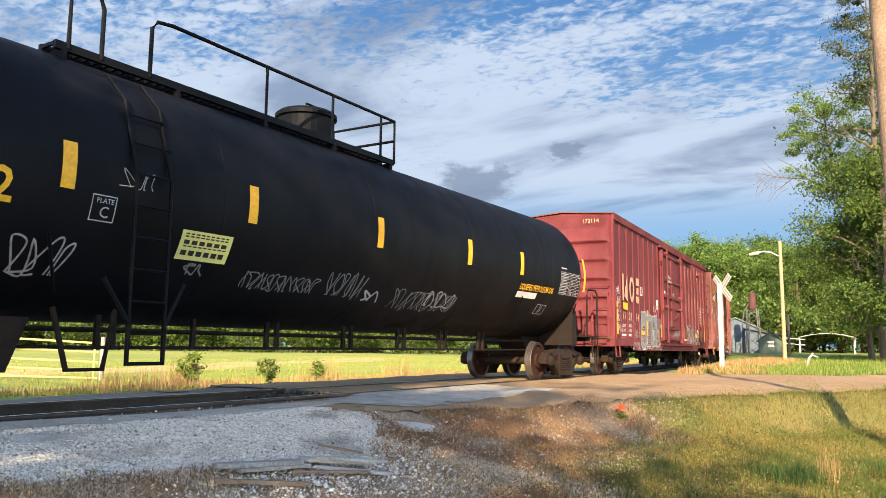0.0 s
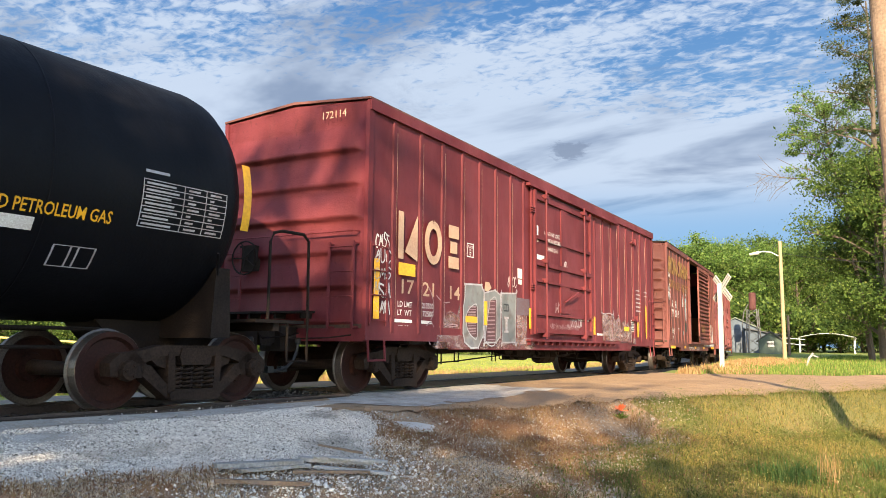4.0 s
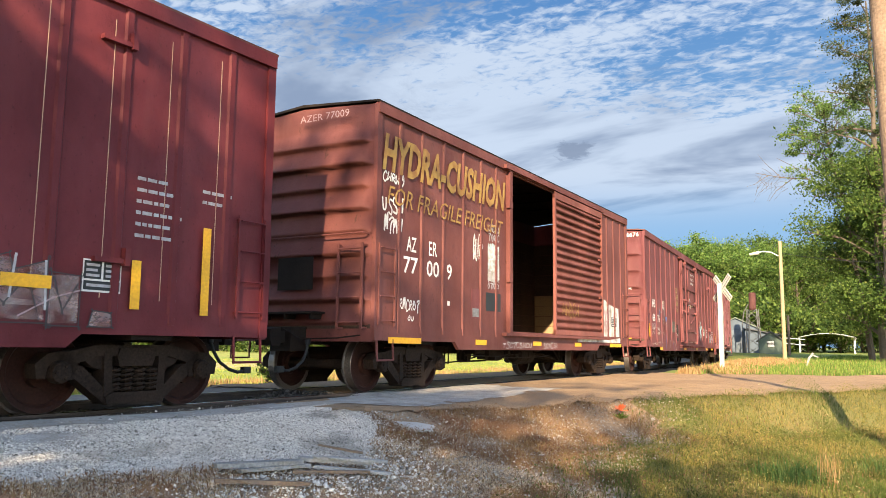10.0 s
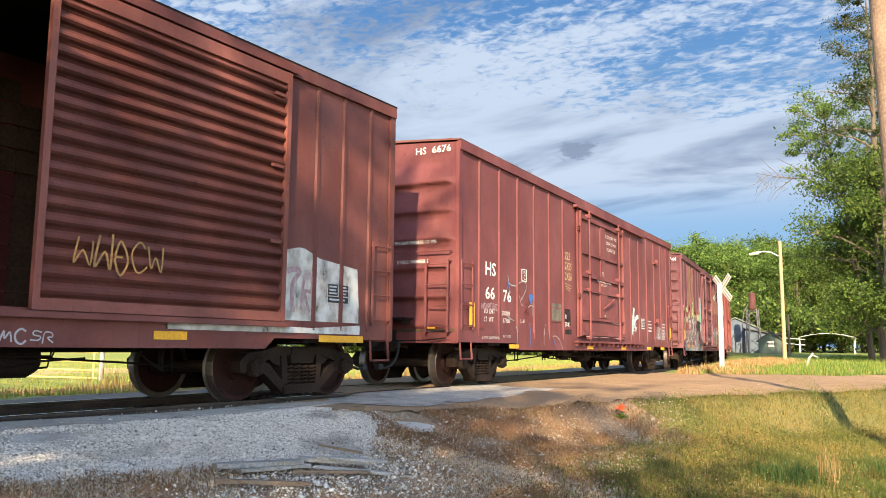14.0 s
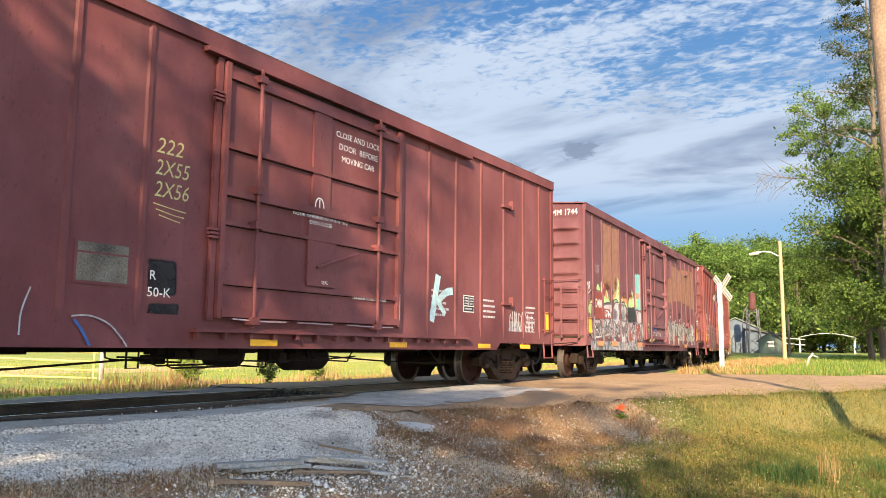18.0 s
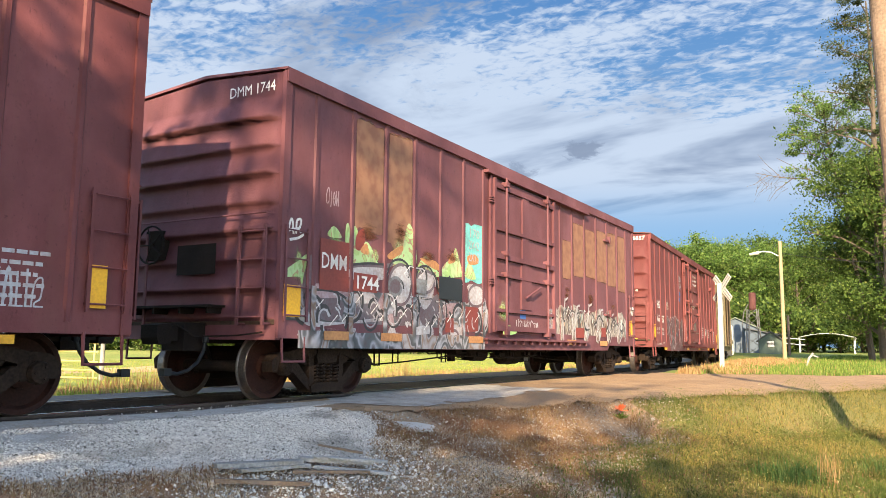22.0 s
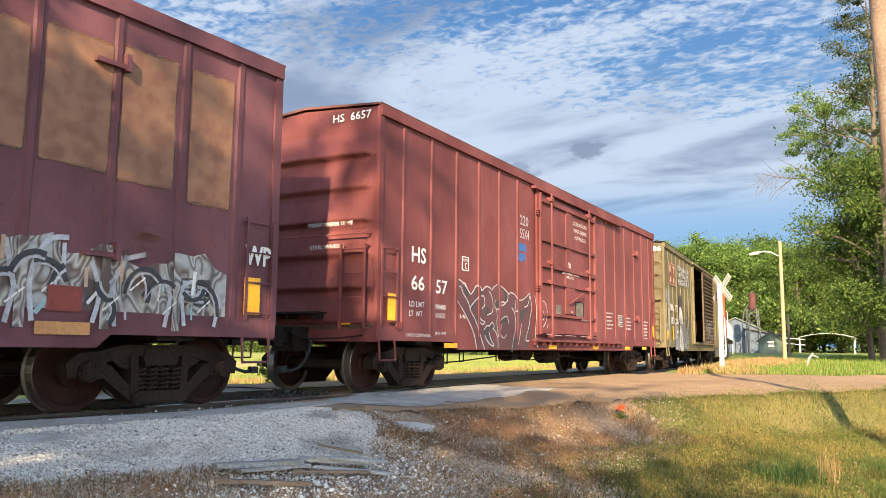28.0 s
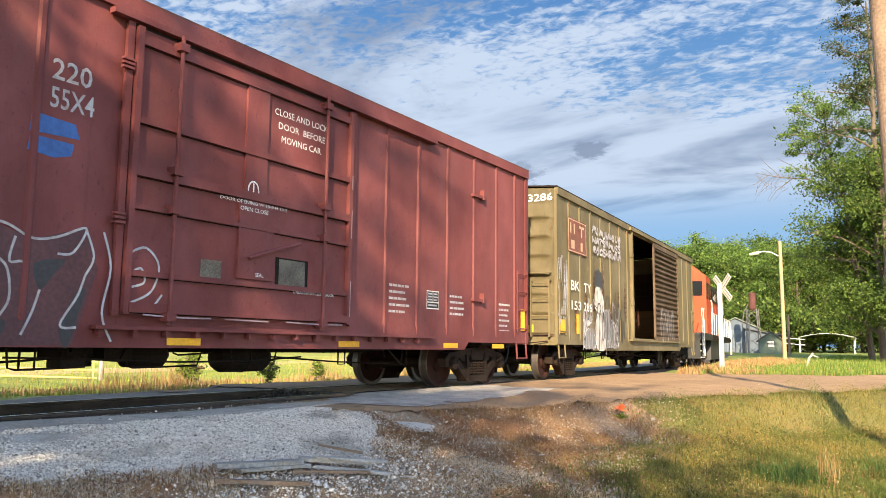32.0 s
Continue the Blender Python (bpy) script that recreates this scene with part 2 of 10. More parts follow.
# ---- materials ----
def paint(name, col, rust=(0.075, 0.035, 0.02), rust_amt=0.42, fade=0.35, rough=0.55, dust=(0.2, 0.13, 0.09), spec=0.2):
    """Old steel paint: faded in patches, streaked downwards, rusting at specks, dusty low down on each panel by chance."""
    m, nt, b = mat_nodes(name)
    L, N = nt.links.new, nt.nodes.new
    tc = N("ShaderNodeTexCoord")

    def noise_at(scale, sx, sy, sz, detail=6, rough_=0.6):
        mp = N("ShaderNodeMapping")
        mp.inputs["Scale"].default_value = (sx, sy, sz)
        n = N("ShaderNodeTexNoise")
        n.inputs["Scale"].default_value, n.inputs["Detail"].default_value, n.inputs["Roughness"].default_value = scale, detail, rough_
        L(tc.outputs["Object"], mp.inputs[0])
        L(mp.outputs[0], n.inputs["Vector"])
        return n.outputs[0]

    def ramp_of(src, a, bb):
        r = N("ShaderNodeMapRange")
        r.inputs["From Min"].default_value, r.inputs["From Max"].default_value = a, bb
        L(src, r.inputs["Value"])
        return r.outputs[0]

    def mix(fac, c1, c2, gain=1.0):
        x = N("ShaderNodeMix")
        x.data_type = "RGBA"
        if gain != 1.0:
            g = N("ShaderNodeMath")
            g.operation = "MULTIPLY"
            g.inputs[1].default_value = gain
            L(fac, g.inputs[0])
            fac = g.outputs[0]
        L(fac, x.inputs["Factor"])
        for sock, c in ((x.inputs["A"], c1), (x.inputs["B"], c2)):
            if isinstance(c, tuple):
                sock.default_value = (*c, 1)
            else:
                L(c, sock)
        return x.outputs["Result"]

    light = tuple(min(v * (1 + fade) + 0.035 * fade, 1) for v in col)
    deep = tuple(v * (1 - 0.6 * fade) for v in col)
    c = mix(ramp_of(noise_at(0.7, 1, 1, 0.6, 5), 0.35, 0.68), deep, light)
    c = mix(ramp_of(noise_at(1.9, 1, 1, 0.8, 6, 0.65), 0.46, 0.70), c, deep, 0.55)
    c = mix(ramp_of(noise_at(1.1, 2.2, 2.2, 0.30, 5, 0.6), 0.54, 0.80), c, dust, 0.40)
    c = mix(ramp_of(noise_at(1.8, 4.5, 4.5, 0.16, 6, 0.7), 0.62, 0.82), c, rust, 0.45)
    c = mix(ramp_of(noise_at(9.0, 1, 1, 0.5, 9, 0.75), 0.60, 0.70), c, rust, rust_amt * 1.7)
    c = mix(ramp_of(noise_at(28.0, 1, 1, 0.6, 6, 0.7), 0.60, 0.72), c, tuple(v * 0.4 for v in col), 0.8)
    L(c, b.inputs["Base Color"])
    rr = N("ShaderNodeMapRange")
    rr.inputs["To Min"].default_value, rr.inputs["To Max"].default_value = rough - 0.12, rough + 0.25
    L(noise_at(3.0, 1, 1, 0.3), rr.inputs["Value"])
    L(rr.outputs[0], b.inputs["Roughness"])
    b.inputs["Specular IOR Level"].default_value = spec
    bp = N("ShaderNodeBump")
    bp.inputs["Strength"].default_value, bp.inputs["Distance"].default_value = 0.22, 0.02
    add = N("ShaderNodeMath")
    L(noise_at(1.3, 1, 1, 1, 3), add.inputs[0])
    L(noise_at(30.0, 1, 1, 1, 5), add.inputs[1])
    L(add.outputs[0], bp.inputs["Height"])
    L(bp.outputs[0], b.inputs["Normal"])
    return m


M_MAROON = paint("maroon_paint", (0.108, 0.0145, 0.0185), rust=(0.045, 0.014, 0.011), rust_amt=0.3, dust=(0.145, 0.042, 0.038))
M_BROWN = paint("brown_paint", (0.120, 0.036, 0.030), rust=(0.05, 0.02, 0.012), rust_amt=0.6, dust=(0.145, 0.07, 0.056))
# sliding door brown, lightened in colour to offset shade on its corrugations
M_DOORBRIGHT = paint("brightened_door_paint", (0.165, 0.052, 0.040), rust=(0.06, 0.024, 0.016), rust_amt=0.5, dust=(0.18, 0.085, 0.06))
M_RED = paint("red_oxide_paint", (0.138, 0.0350, 0.0335), rust=(0.06, 0.02, 0.014), rust_amt=0.3, dust=(0.165, 0.068, 0.056))
M_RED2 = paint("red_brown_paint", (0.130, 0.036, 0.037), rust=(0.06, 0.022, 0.014), rust_amt=0.45, dust=(0.16, 0.072, 0.056))
M_PURPLE = paint("purple_brown_paint", (0.120, 0.042, 0.049), rust=(0.05, 0.022, 0.018), rust_amt=0.35, dust=(0.125, 0.055, 0.055))
M_OLIVE = paint("olive_paint", (0.125, 0.098, 0.05), rust=(0.13, 0.05, 0.022), rust_amt=0.9, dust=(0.19, 0.13, 0.075))
M_OLIVEDOOR = paint("rusted_olive_door", (0.085, 0.055, 0.032), rust=(0.09, 0.032, 0.014), rust_amt=1.0, dust=(0.15, 0.07, 0.035))
M_TANK = paint("black_tank_paint", (0.0030, 0.0030, 0.0046), rust=(0.006, 0.0055, 0.006), rust_amt=0.2, fade=0.08, rough=0.5, dust=(0.0045, 0.0046, 0.0064), spec=0.10)
M_ROOFRED = paint("roof_paint", (0.10, 0.035, 0.028), rust_amt=0.8)
M_GRIME = plain("grimy_steel", (0.015, 0.0105, 0.0085), 0.8, 0.0, 0.45, 9, 0.4, spec=0.12)
M_TRUCK = plain("truck_casting", (0.024, 0.0155, 0.0115), 0.85, 0.0, 0.55, 8, 0.5, spec=0.12)
M_TREAD = plain("worn_wheel_steel", (0.12, 0.10, 0.09), 0.4, 0.7, 0.4, 10, 0.2)
M_WHEELFACE = plain("rusty_wheel_plate", (0.027, 0.0098, 0.0070), 0.8, 0.0, 0.5, 8, 0.4, spec=0.2)
M_HOSE = plain("black_rubber", (0.012, 0.012, 0.013), 0.6, 0.0, 0.3, 20, 0.1)
M_WHITE = plain("white_lettering", (0.72, 0.70, 0.66), 0.6, 0.0, 0.12, 14, 0.0, dirt=(0.50, 0.42, 0.38))
M_CREAM = plain("faded_cream_paint", (0.44, 0.30, 0.20), 0.65, 0.0, 0.15, 8, 0.0, dirt=(0.36, 0.20, 0.13))
M_YELLOW = plain("yellow_reflective", (0.78, 0.40, 0.012), 0.5, 0.0, 0.12, 6, 0.0, dirt=(0.60, 0.28, 0.015))
M_YELLOWT = plain("faded_yellow_letters", (0.34, 0.20, 0.055), 0.65, 0.0, 0.2, 6, 0.0, dirt=(0.22, 0.09, 0.04))
M_BLACKP = plain("black_panel", (0.012, 0.012, 0.013), 0.5, 0.0, 0.3, 8, 0.0)
M_GREYP = plain("grey_spray", (0.17, 0.185, 0.20), 0.6, 0.0, 0.35, 4, 0.0, dirt=(0.11, 0.09, 0.085))
M_WINE = plain("wine_spray", (0.085, 0.030, 0.033), 0.6, 0.0, 0.3, 5, 0.0)
M_GREYL = plain("pale_spray", (0.38, 0.38, 0.40), 0.6, 0.0, 0.25, 4, 0.0, dirt=(0.27, 0.21, 0.2))
M_MAUVE = plain("mauve_spray", (0.30, 0.22, 0.24), 0.6, 0.0, 0.25, 4, 0.0, dirt=(0.21, 0.11, 0.1))
M_CHALK = plain("yellowish_chalk", (0.50, 0.45, 0.20), 0.7, 0.0, 0.2, 6, 0.0, dirt=(0.34, 0.24, 0.10))
M_CYAN = plain("cyan_spray", (0.16, 0.50, 0.46), 0.6, 0.0, 0.25, 4, 0.0, dirt=(0.12, 0.32, 0.30))
M_TEALS = plain("teal_spray", (0.25, 0.36, 0.36), 0.6, 0.0, 0.25, 4, 0.0, dirt=(0.2, 0.24, 0.23))
M_PALEBLUE = plain("pale_blue_spray", (0.42, 0.58, 0.60), 0.6, 0.0, 0.2, 4, 0.0, dirt=(0.28, 0.36, 0.36))
M_LIME = plain("lime_spray", (0.33, 0.52, 0.16), 0.6, 0.0, 0.25, 4, 0.0, dirt=(0.22, 0.34, 0.13))
M_BLUE = plain("blue_spray", (0.035, 0.10, 0.30), 0.6, 0.0, 0.25, 4, 0.0)
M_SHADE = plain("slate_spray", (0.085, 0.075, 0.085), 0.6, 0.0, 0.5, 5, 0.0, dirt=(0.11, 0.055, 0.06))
M_ORANGES = plain("orange_spray", (0.42, 0.19, 0.07), 0.6, 0.0, 0.3, 4, 0.0)
M_DARKS = plain("dark_spray", (0.035, 0.032, 0.034), 0.6, 0.0, 0.3, 4, 0.0)
M_REDP = plain("red_patch_paint", (0.20, 0.035, 0.025), 0.6, 0.0, 0.2, 5, 0.0)
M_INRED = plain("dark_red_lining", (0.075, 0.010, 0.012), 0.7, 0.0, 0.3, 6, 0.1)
M_ROUTE = plain("weathered_route_board", (0.13, 0.115, 0.09), 0.9, 0.0, 0.5, 12, 0.5, dirt=(0.05, 0.04, 0.035))
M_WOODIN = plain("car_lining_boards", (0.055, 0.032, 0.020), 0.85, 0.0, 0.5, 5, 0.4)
M_WOODLIT = plain("sunlit_lining_boards", (0.30, 0.19, 0.10), 0.8, 0.0, 0.25, 5, 0.2)
M_ORANGE = paint("orange_engine_paint", (0.36, 0.052, 0.018), rust=(0.06, 0.03, 0.02), rust_amt=0.2, fade=0.15)
M_GLASS = plain("dark_cab_glass", (0.012, 0.014, 0.016), 0.08, 0.0, 0.2, 3, 0.0, spec=0.6)


def mural(name, stops, scale, seed, swirl=2.2, squash=0.8, soft=False):
    """Layered spray paint: swirling fields of flat colour that end in thin outlines."""
    m, nt, b = mat_nodes(name)
    L, N = nt.links.new, nt.nodes.new
    tc = N("ShaderNodeTexCoord")
    mp = N("ShaderNodeMapping")
    mp.inputs["Location"].default_value = (seed * 3.1, seed * 1.7, seed * 2.3)
    mp.inputs["Scale"].default_value = (1, 1, squash)
    n = N("ShaderNodeTexNoise")
    n.inputs["Scale"].default_value, n.inputs["Detail"].default_value, n.inputs["Distortion"].default_value = scale, 1.0, swirl
    L(tc.outputs["Object"], mp.inputs[0])
    L(mp.outputs[0], n.inputs["Vector"])
    r = N("ShaderNodeValToRGB")
    r.color_ramp.interpolation = "LINEAR" if soft else "CONSTANT"
    els = r.color_ramp.elements
    while len(els) < len(stops):
        els.new(0.5)
    for e, (at, c) in zip(els, stops):
        e.position, e.color = at, (*c, 1)
    L(n.outputs[0], r.inputs[0])
    d = N("ShaderNodeTexNoise")
    d.inputs["Scale"].default_value, d.inputs["Detail"].default_value = 7.0, 8
    L(tc.outputs["Object"], d.inputs["Vector"])
    mr = N("ShaderNodeMapRange")
    mr.inputs["From Min"].default_value, mr.inputs["From Max"].default_value = 0.50, 0.72
    mr.inputs["To Max"].default_value = 0.55
    L(d.outputs[0], mr.inputs["Value"])
    x = N("ShaderNodeMix")
    x.data_type = "RGBA"
    L(mr.outputs[0], x.inputs["Factor"])
    L(r.outputs[0], x.inputs["A"])
    x.inputs["B"].default_value = (0.11, 0.06, 0.055, 1)
    L(x.outputs["Result"], b.inputs["Base Color"])
    b.inputs["Roughness"].default_value = 0.6
    b.inputs["Specular IOR Level"].default_value = 0.3
    return m


def spray(name, col, cover=0.8, edge=0.12, sx=1.0, sz=1.0, scale=3.0, second=None, base=0.0):
    """Thin spray paint that fades out towards the rim of its field and lets the steel show through in patches."""
    m, nt, b = mat_nodes(name)
    L, N = nt.links.new, nt.nodes.new
    tc = N("ShaderNodeTexCoord")
    sep = N("ShaderNodeSeparateXYZ")
    L(tc.outputs["Generated"], sep.inputs[0])

    def calc(kind, a, b2=None):
        x = N("ShaderNodeMath")
        x.operation = kind
        for i, v in enumerate((a, b2)):
            if isinstance(v, (int, float)):
                x.inputs[i].default_value = v
            elif v is not None:
                L(v, x.inputs[i])
        return x.outputs[0]

    rim = None
    for k in (0, 2):
        d = calc("DIVIDE", calc("MINIMUM", sep.outputs[k], calc("SUBTRACT", 1.0, sep.outputs[k])), edge)
        d = calc("MINIMUM", d, 1.0)
        rim = d if rim is None else calc("MULTIPLY", rim, d)
    mp = N("ShaderNodeMapping")
    mp.inputs["Scale"].default_value = (sx, 1, sz)
    L(tc.outputs["Object"], mp.inputs[0])
    n = N("ShaderNodeTexNoise")
    n.inputs["Scale"].default_value, n.inputs["Detail"].default_value, n.inputs["Roughness"].default_value = scale, 7, 0.65
    L(mp.outputs[0], n.inputs["Vector"])
    r = N("ShaderNodeMapRange")
    r.interpolation_type = "SMOOTHSTEP"
    r.inputs["From Min"].default_value, r.inputs["From Max"].default_value, r.inputs["To Max"].default_value = 0.70 - base, 1.15 - base, cover
    L(calc("ADD", calc("MULTIPLY", rim, 0.48), calc("MULTIPLY", n.outputs[0], 0.95)), r.inputs["Value"])
    x = N("ShaderNodeMix")
    x.data_type = "RGBA"
    x.inputs["A"].default_value, x.inputs["B"].default_value = (*col, 1), (*(second or tuple(v * 0.7 for v in col)), 1)
    n2 = N("ShaderNodeTexNoise")
    n2.inputs["Scale"].default_value, n2.inputs["Detail"].default_value = 5.0, 6
    L(tc.outputs["Object"], n2.inputs["Vector"])
    r2 = N("ShaderNodeMapRange")
    r2.inputs["From Min"].default_value, r2.inputs["From Max"].default_value = 0.42, 0.62
    L(n2.outputs[0], r2.inputs["Value"])
    L(r2.outputs[0], x.inputs["Factor"])
    L(x.outputs["Result"], b.inputs["Base Color"])
    b.inputs["Roughness"].default_value = 0.6
    b.inputs["Specular IOR Level"].default_value = 0.2
    tr = N("ShaderNodeBsdfTransparent")
    ms = N("ShaderNodeMixShader")
    L(r.outputs[0], ms.inputs[0])
    L(tr.outputs[0], ms.inputs[1])
    L(b.outputs[0], ms.inputs[2])
    L(ms.outputs[0], nt.nodes["Material Output"].inputs[0])
    return m


M_TANFADE = spray("faded_tan_spray", (0.25, 0.125, 0.075), 1.0, 0.05, scale=1.2, base=0.25, second=(0.19, 0.085, 0.055))
M_SCORCH = spray("rust_bleed", (0.15, 0.055, 0.025), 0.75, 0.45, 0.35, 2.2, 4.0, second=(0.10, 0.035, 0.016))
M_LIMEFADE = spray("lime_mist", (0.34, 0.50, 0.17), 0.75, 0.42, 1.6, 0.6, 4.0, second=(0.45, 0.48, 0.22))
M_DARKFADE = spray("black_mist", (0.022, 0.018, 0.020), 0.95, 0.12, base=0.12)
M_REDFADE = spray("red_mist", (0.15, 0.012, 0.02), 0.6, 0.45)
M_PALEFADE = spray("pale_mist", (0.46, 0.45, 0.46), 0.75, 0.10, scale=5.0, second=(0.30, 0.22, 0.22))
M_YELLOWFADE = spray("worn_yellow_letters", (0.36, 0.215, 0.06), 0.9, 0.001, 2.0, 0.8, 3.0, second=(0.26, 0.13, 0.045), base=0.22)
M_EMBLEM = spray("worn_red_emblem", (0.20, 0.07, 0.05), 0.9, 0.02, 1.5, 0.8, 3.0, second=(0.15, 0.07, 0.045), base=0.2)
M_WHITEFADE = spray("worn_white_spray", (0.62, 0.60, 0.57), 0.85, 0.02, 1.5, 0.7, 4.0, second=(0.40, 0.36, 0.32), base=0.12)
M_MAUVEFADE = spray("mauve_mist", (0.36, 0.27, 0.26), 0.75, 0.06, 0.6, 1.6, 5.0, second=(0.22, 0.10, 0.09))
INK, PALE, SILVER, SLATE, MAUVE_C, RUSTY, TEAL, LIMEY, WARM = (0.022, 0.022, 0.026), (0.55, 0.54, 0.55), (0.33, 0.34, 0.36), (0.13, 0.145, 0.165), (0.25, 0.19, 0.21), (0.15, 0.045, 0.03), (0.22, 0.42, 0.42), (0.30, 0.44, 0.16), (0.34, 0.22, 0.12)
M_MURAL_A = mural("grey_mural", ((0, (0.05, 0.055, 0.06)), (0.36, (0.10, 0.105, 0.11)), (0.43, (0.34, 0.33, 0.36)), (0.47, (0.09, 0.09, 0.095)), (0.52, (0.055, 0.06, 0.06)), (0.56, (0.30, 0.28, 0.30)), (0.60, (0.20, 0.12, 0.075)), (0.66, (0.30, 0.28, 0.29))), 3.0, 1, 0.6, soft=True)
M_MURAL_B = mural("pale_mural", ((0, (0.07, 0.035, 0.03)), (0.38, (0.10, 0.07, 0.06)), (0.45, (0.42, 0.38, 0.33)), (0.49, (0.08, 0.06, 0.055)), (0.54, (0.45, 0.42, 0.38)), (0.58, (0.12, 0.075, 0.055)), (0.64, (0.38, 0.36, 0.34))), 3.6, 2, 0.6, 0.55, soft=True)
M_MURAL_C = mural("silver_mural", ((0, (0.15, 0.155, 0.15)), (0.44, (0.185, 0.19, 0.185)), (0.53, (0.12, 0.125, 0.122)), (0.62, (0.23, 0.22, 0.21)), (0.68, SLATE)), 1.6, 3, 0.6, soft=True)
M_MURAL_F = mural("olive_mural", ((0, (0.13, 0.098, 0.048)), (0.40, PALE), (0.46, INK), (0.50, SILVER), (0.55, (0.13, 0.098, 0.048)), (0.60, PALE), (0.64, SLATE)), 1.5, 6)
M_FLAME = mural("lime_flame", ((0, LIMEY), (0.42, (0.38, 0.52, 0.24)), (0.56, WARM), (0.62, LIMEY)), 2.4, 7)
# ---- ground, road, track ----
def fast_mesh(name, verts, tris, mat, smooth=False):
    """A mesh straight from arrays of points and triangles."""
    me = bpy.data.meshes.new(name)
    nv, nt = len(verts), len(tris)
    me.vertices.add(nv)
    me.vertices.foreach_set("co", np.asarray(verts, np.float32).ravel())
    me.loops.add(nt * 3)
    me.loops.foreach_set("vertex_index", np.asarray(tris, np.int32).ravel())
    me.polygons.add(nt)
    me.polygons.foreach_set("loop_start", np.arange(0, nt * 3, 3, dtype=np.int32))
    me.polygons.foreach_set("loop_total", np.full(nt, 3, np.int32))
    me.update(calc_edges=True)
    me.materials.append(mat)
    return me


def soil(name, cols, scales=(0.6, 7.0, 60.0), rough=0.95, bump=0.5, pebble=0.0):
    """Ground of three mixed colours with fine crumbs; pebble: share of pale stones."""
    m, nt, b = mat_nodes(name)
    L, N = nt.links.new, nt.nodes.new
    tc = N("ShaderNodeTexCoord")
    outs = []
    for s in scales:
        n = N("ShaderNodeTexNoise")
        n.inputs["Scale"].default_value, n.inputs["Detail"].default_value, n.inputs["Roughness"].default_value = s, 8, 0.65
        L(tc.outputs["Object"], n.inputs["Vector"])
        outs.append(n.outputs[0])

    def mixer(f, a, bb, lo=0.4, hi=0.6):
        r = N("ShaderNodeMapRange")
        r.inputs["From Min"].default_value, r.inputs["From Max"].default_value = lo, hi
        L(f, r.inputs["Value"])
        x = N("ShaderNodeMix")
        x.data_type = "RGBA"
        L(r.outputs[0], x.inputs["Factor"])
        for sock, c in ((x.inputs["A"], a), (x.inputs["B"], bb)):
            if isinstance(c, tuple):
                sock.default_value = (*c, 1)
            else:
                L(c, sock)
        return x.outputs["Result"]

    c = mixer(outs[0], cols[0], cols[1])
    c = mixer(outs[1], c, cols[2], 0.45, 0.75)
    dark = tuple(v * 0.45 for v in cols[0])
    c = mixer(outs[2], dark, c, 0.30, 0.52)
    if pebble:
        vo = N("ShaderNodeTexVoronoi")
        vo.inputs["Scale"].default_value = 22
        L(tc.outputs["Object"], vo.inputs["Vector"])
        r = N("ShaderNodeMapRange")
        r.inputs["From Min"].default_value, r.inputs["From Max"].default_value = 0.36, 0.26
        L(vo.outputs["Distance"], r.inputs["Value"])
        k = N("ShaderNodeMath")
        k.operation = "MULTIPLY"
        k.inputs[1].default_value = pebble
        L(r.outputs[0], k.inputs[0])
        x = N("ShaderNodeMix")
        x.data_type = "RGBA"
        L(k.outputs[0], x.inputs["Factor"])
        L(c, x.inputs["A"])
        x.inputs["B"].default_value = (0.40, 0.31, 0.225, 1)
        c = x.outputs["Result"]
    L(c, b.inputs["Base Color"])
    b.inputs["Roughness"].default_value = rough
    b.inputs["Specular IOR Level"].default_value = 0.2
    bp = N("ShaderNodeBump")
    bp.inputs["Strength"].default_value, bp.inputs["Distance"].default_value = bump, 0.03
    L(outs[2], bp.inputs["Height"])
    L(bp.outputs[0], b.inputs["Normal"])
    return m


M_SOIL = soil("dry_weedy_soil", ((0.31, 0.19, 0.115), (0.40, 0.26, 0.155), (0.22, 0.145, 0.085)), pebble=0.45)
M_FIELD = soil("sunlit_field_grass", ((0.22, 0.275, 0.055), (0.31, 0.33, 0.075), (0.41, 0.32, 0.115)), (0.06, 0.35, 9.0))
M_PATH = soil("bare_tan_field_path", ((0.48, 0.33, 0.17), (0.56, 0.40, 0.22), (0.42, 0.36, 0.12)), (0.15, 0.9, 12.0))
M_LAWN = soil("green_verge", ((0.15, 0.20, 0.04), (0.22, 0.25, 0.06), (0.26, 0.24, 0.08)), (0.25, 1.5, 20.0))
M_TURF = soil("weedy_turf", ((0.12, 0.115, 0.035), (0.19, 0.165, 0.05), (0.24, 0.17, 0.07)), (0.6, 4.0, 40.0), pebble=0.05)
M_ROAD = soil("dusty_asphalt", ((0.31, 0.195, 0.11), (0.37, 0.24, 0.135), (0.24, 0.16, 0.10)), (0.5, 3.0, 90.0), 0.9, 0.25)
M_ASPH = soil("worn_grey_asphalt", ((0.47, 0.42, 0.365), (0.56, 0.50, 0.435), (0.25, 0.22, 0.19)), (0.8, 2.6, 45.0), 0.9, 0.9, 0.6)
M_GRAVEL = soil("gravel_bed", ((0.56, 0.50, 0.435), (0.72, 0.65, 0.57), (0.34, 0.295, 0.25)), (1.1, 3.5, 70.0), 0.95, 0.8, 0.3)
M_BALLAST = soil("dark_ballast", ((0.075, 0.066, 0.06), (0.10, 0.09, 0.082), (0.05, 0.044, 0.04)), (0.8, 9.0, 50.0), 0.95, 0.8)

M_SHOULDER = soil("grey_cinder_shoulder", ((0.21, 0.175, 0.14), (0.27, 0.225, 0.18), (0.15, 0.125, 0.10)), (0.8, 5.0, 60.0))

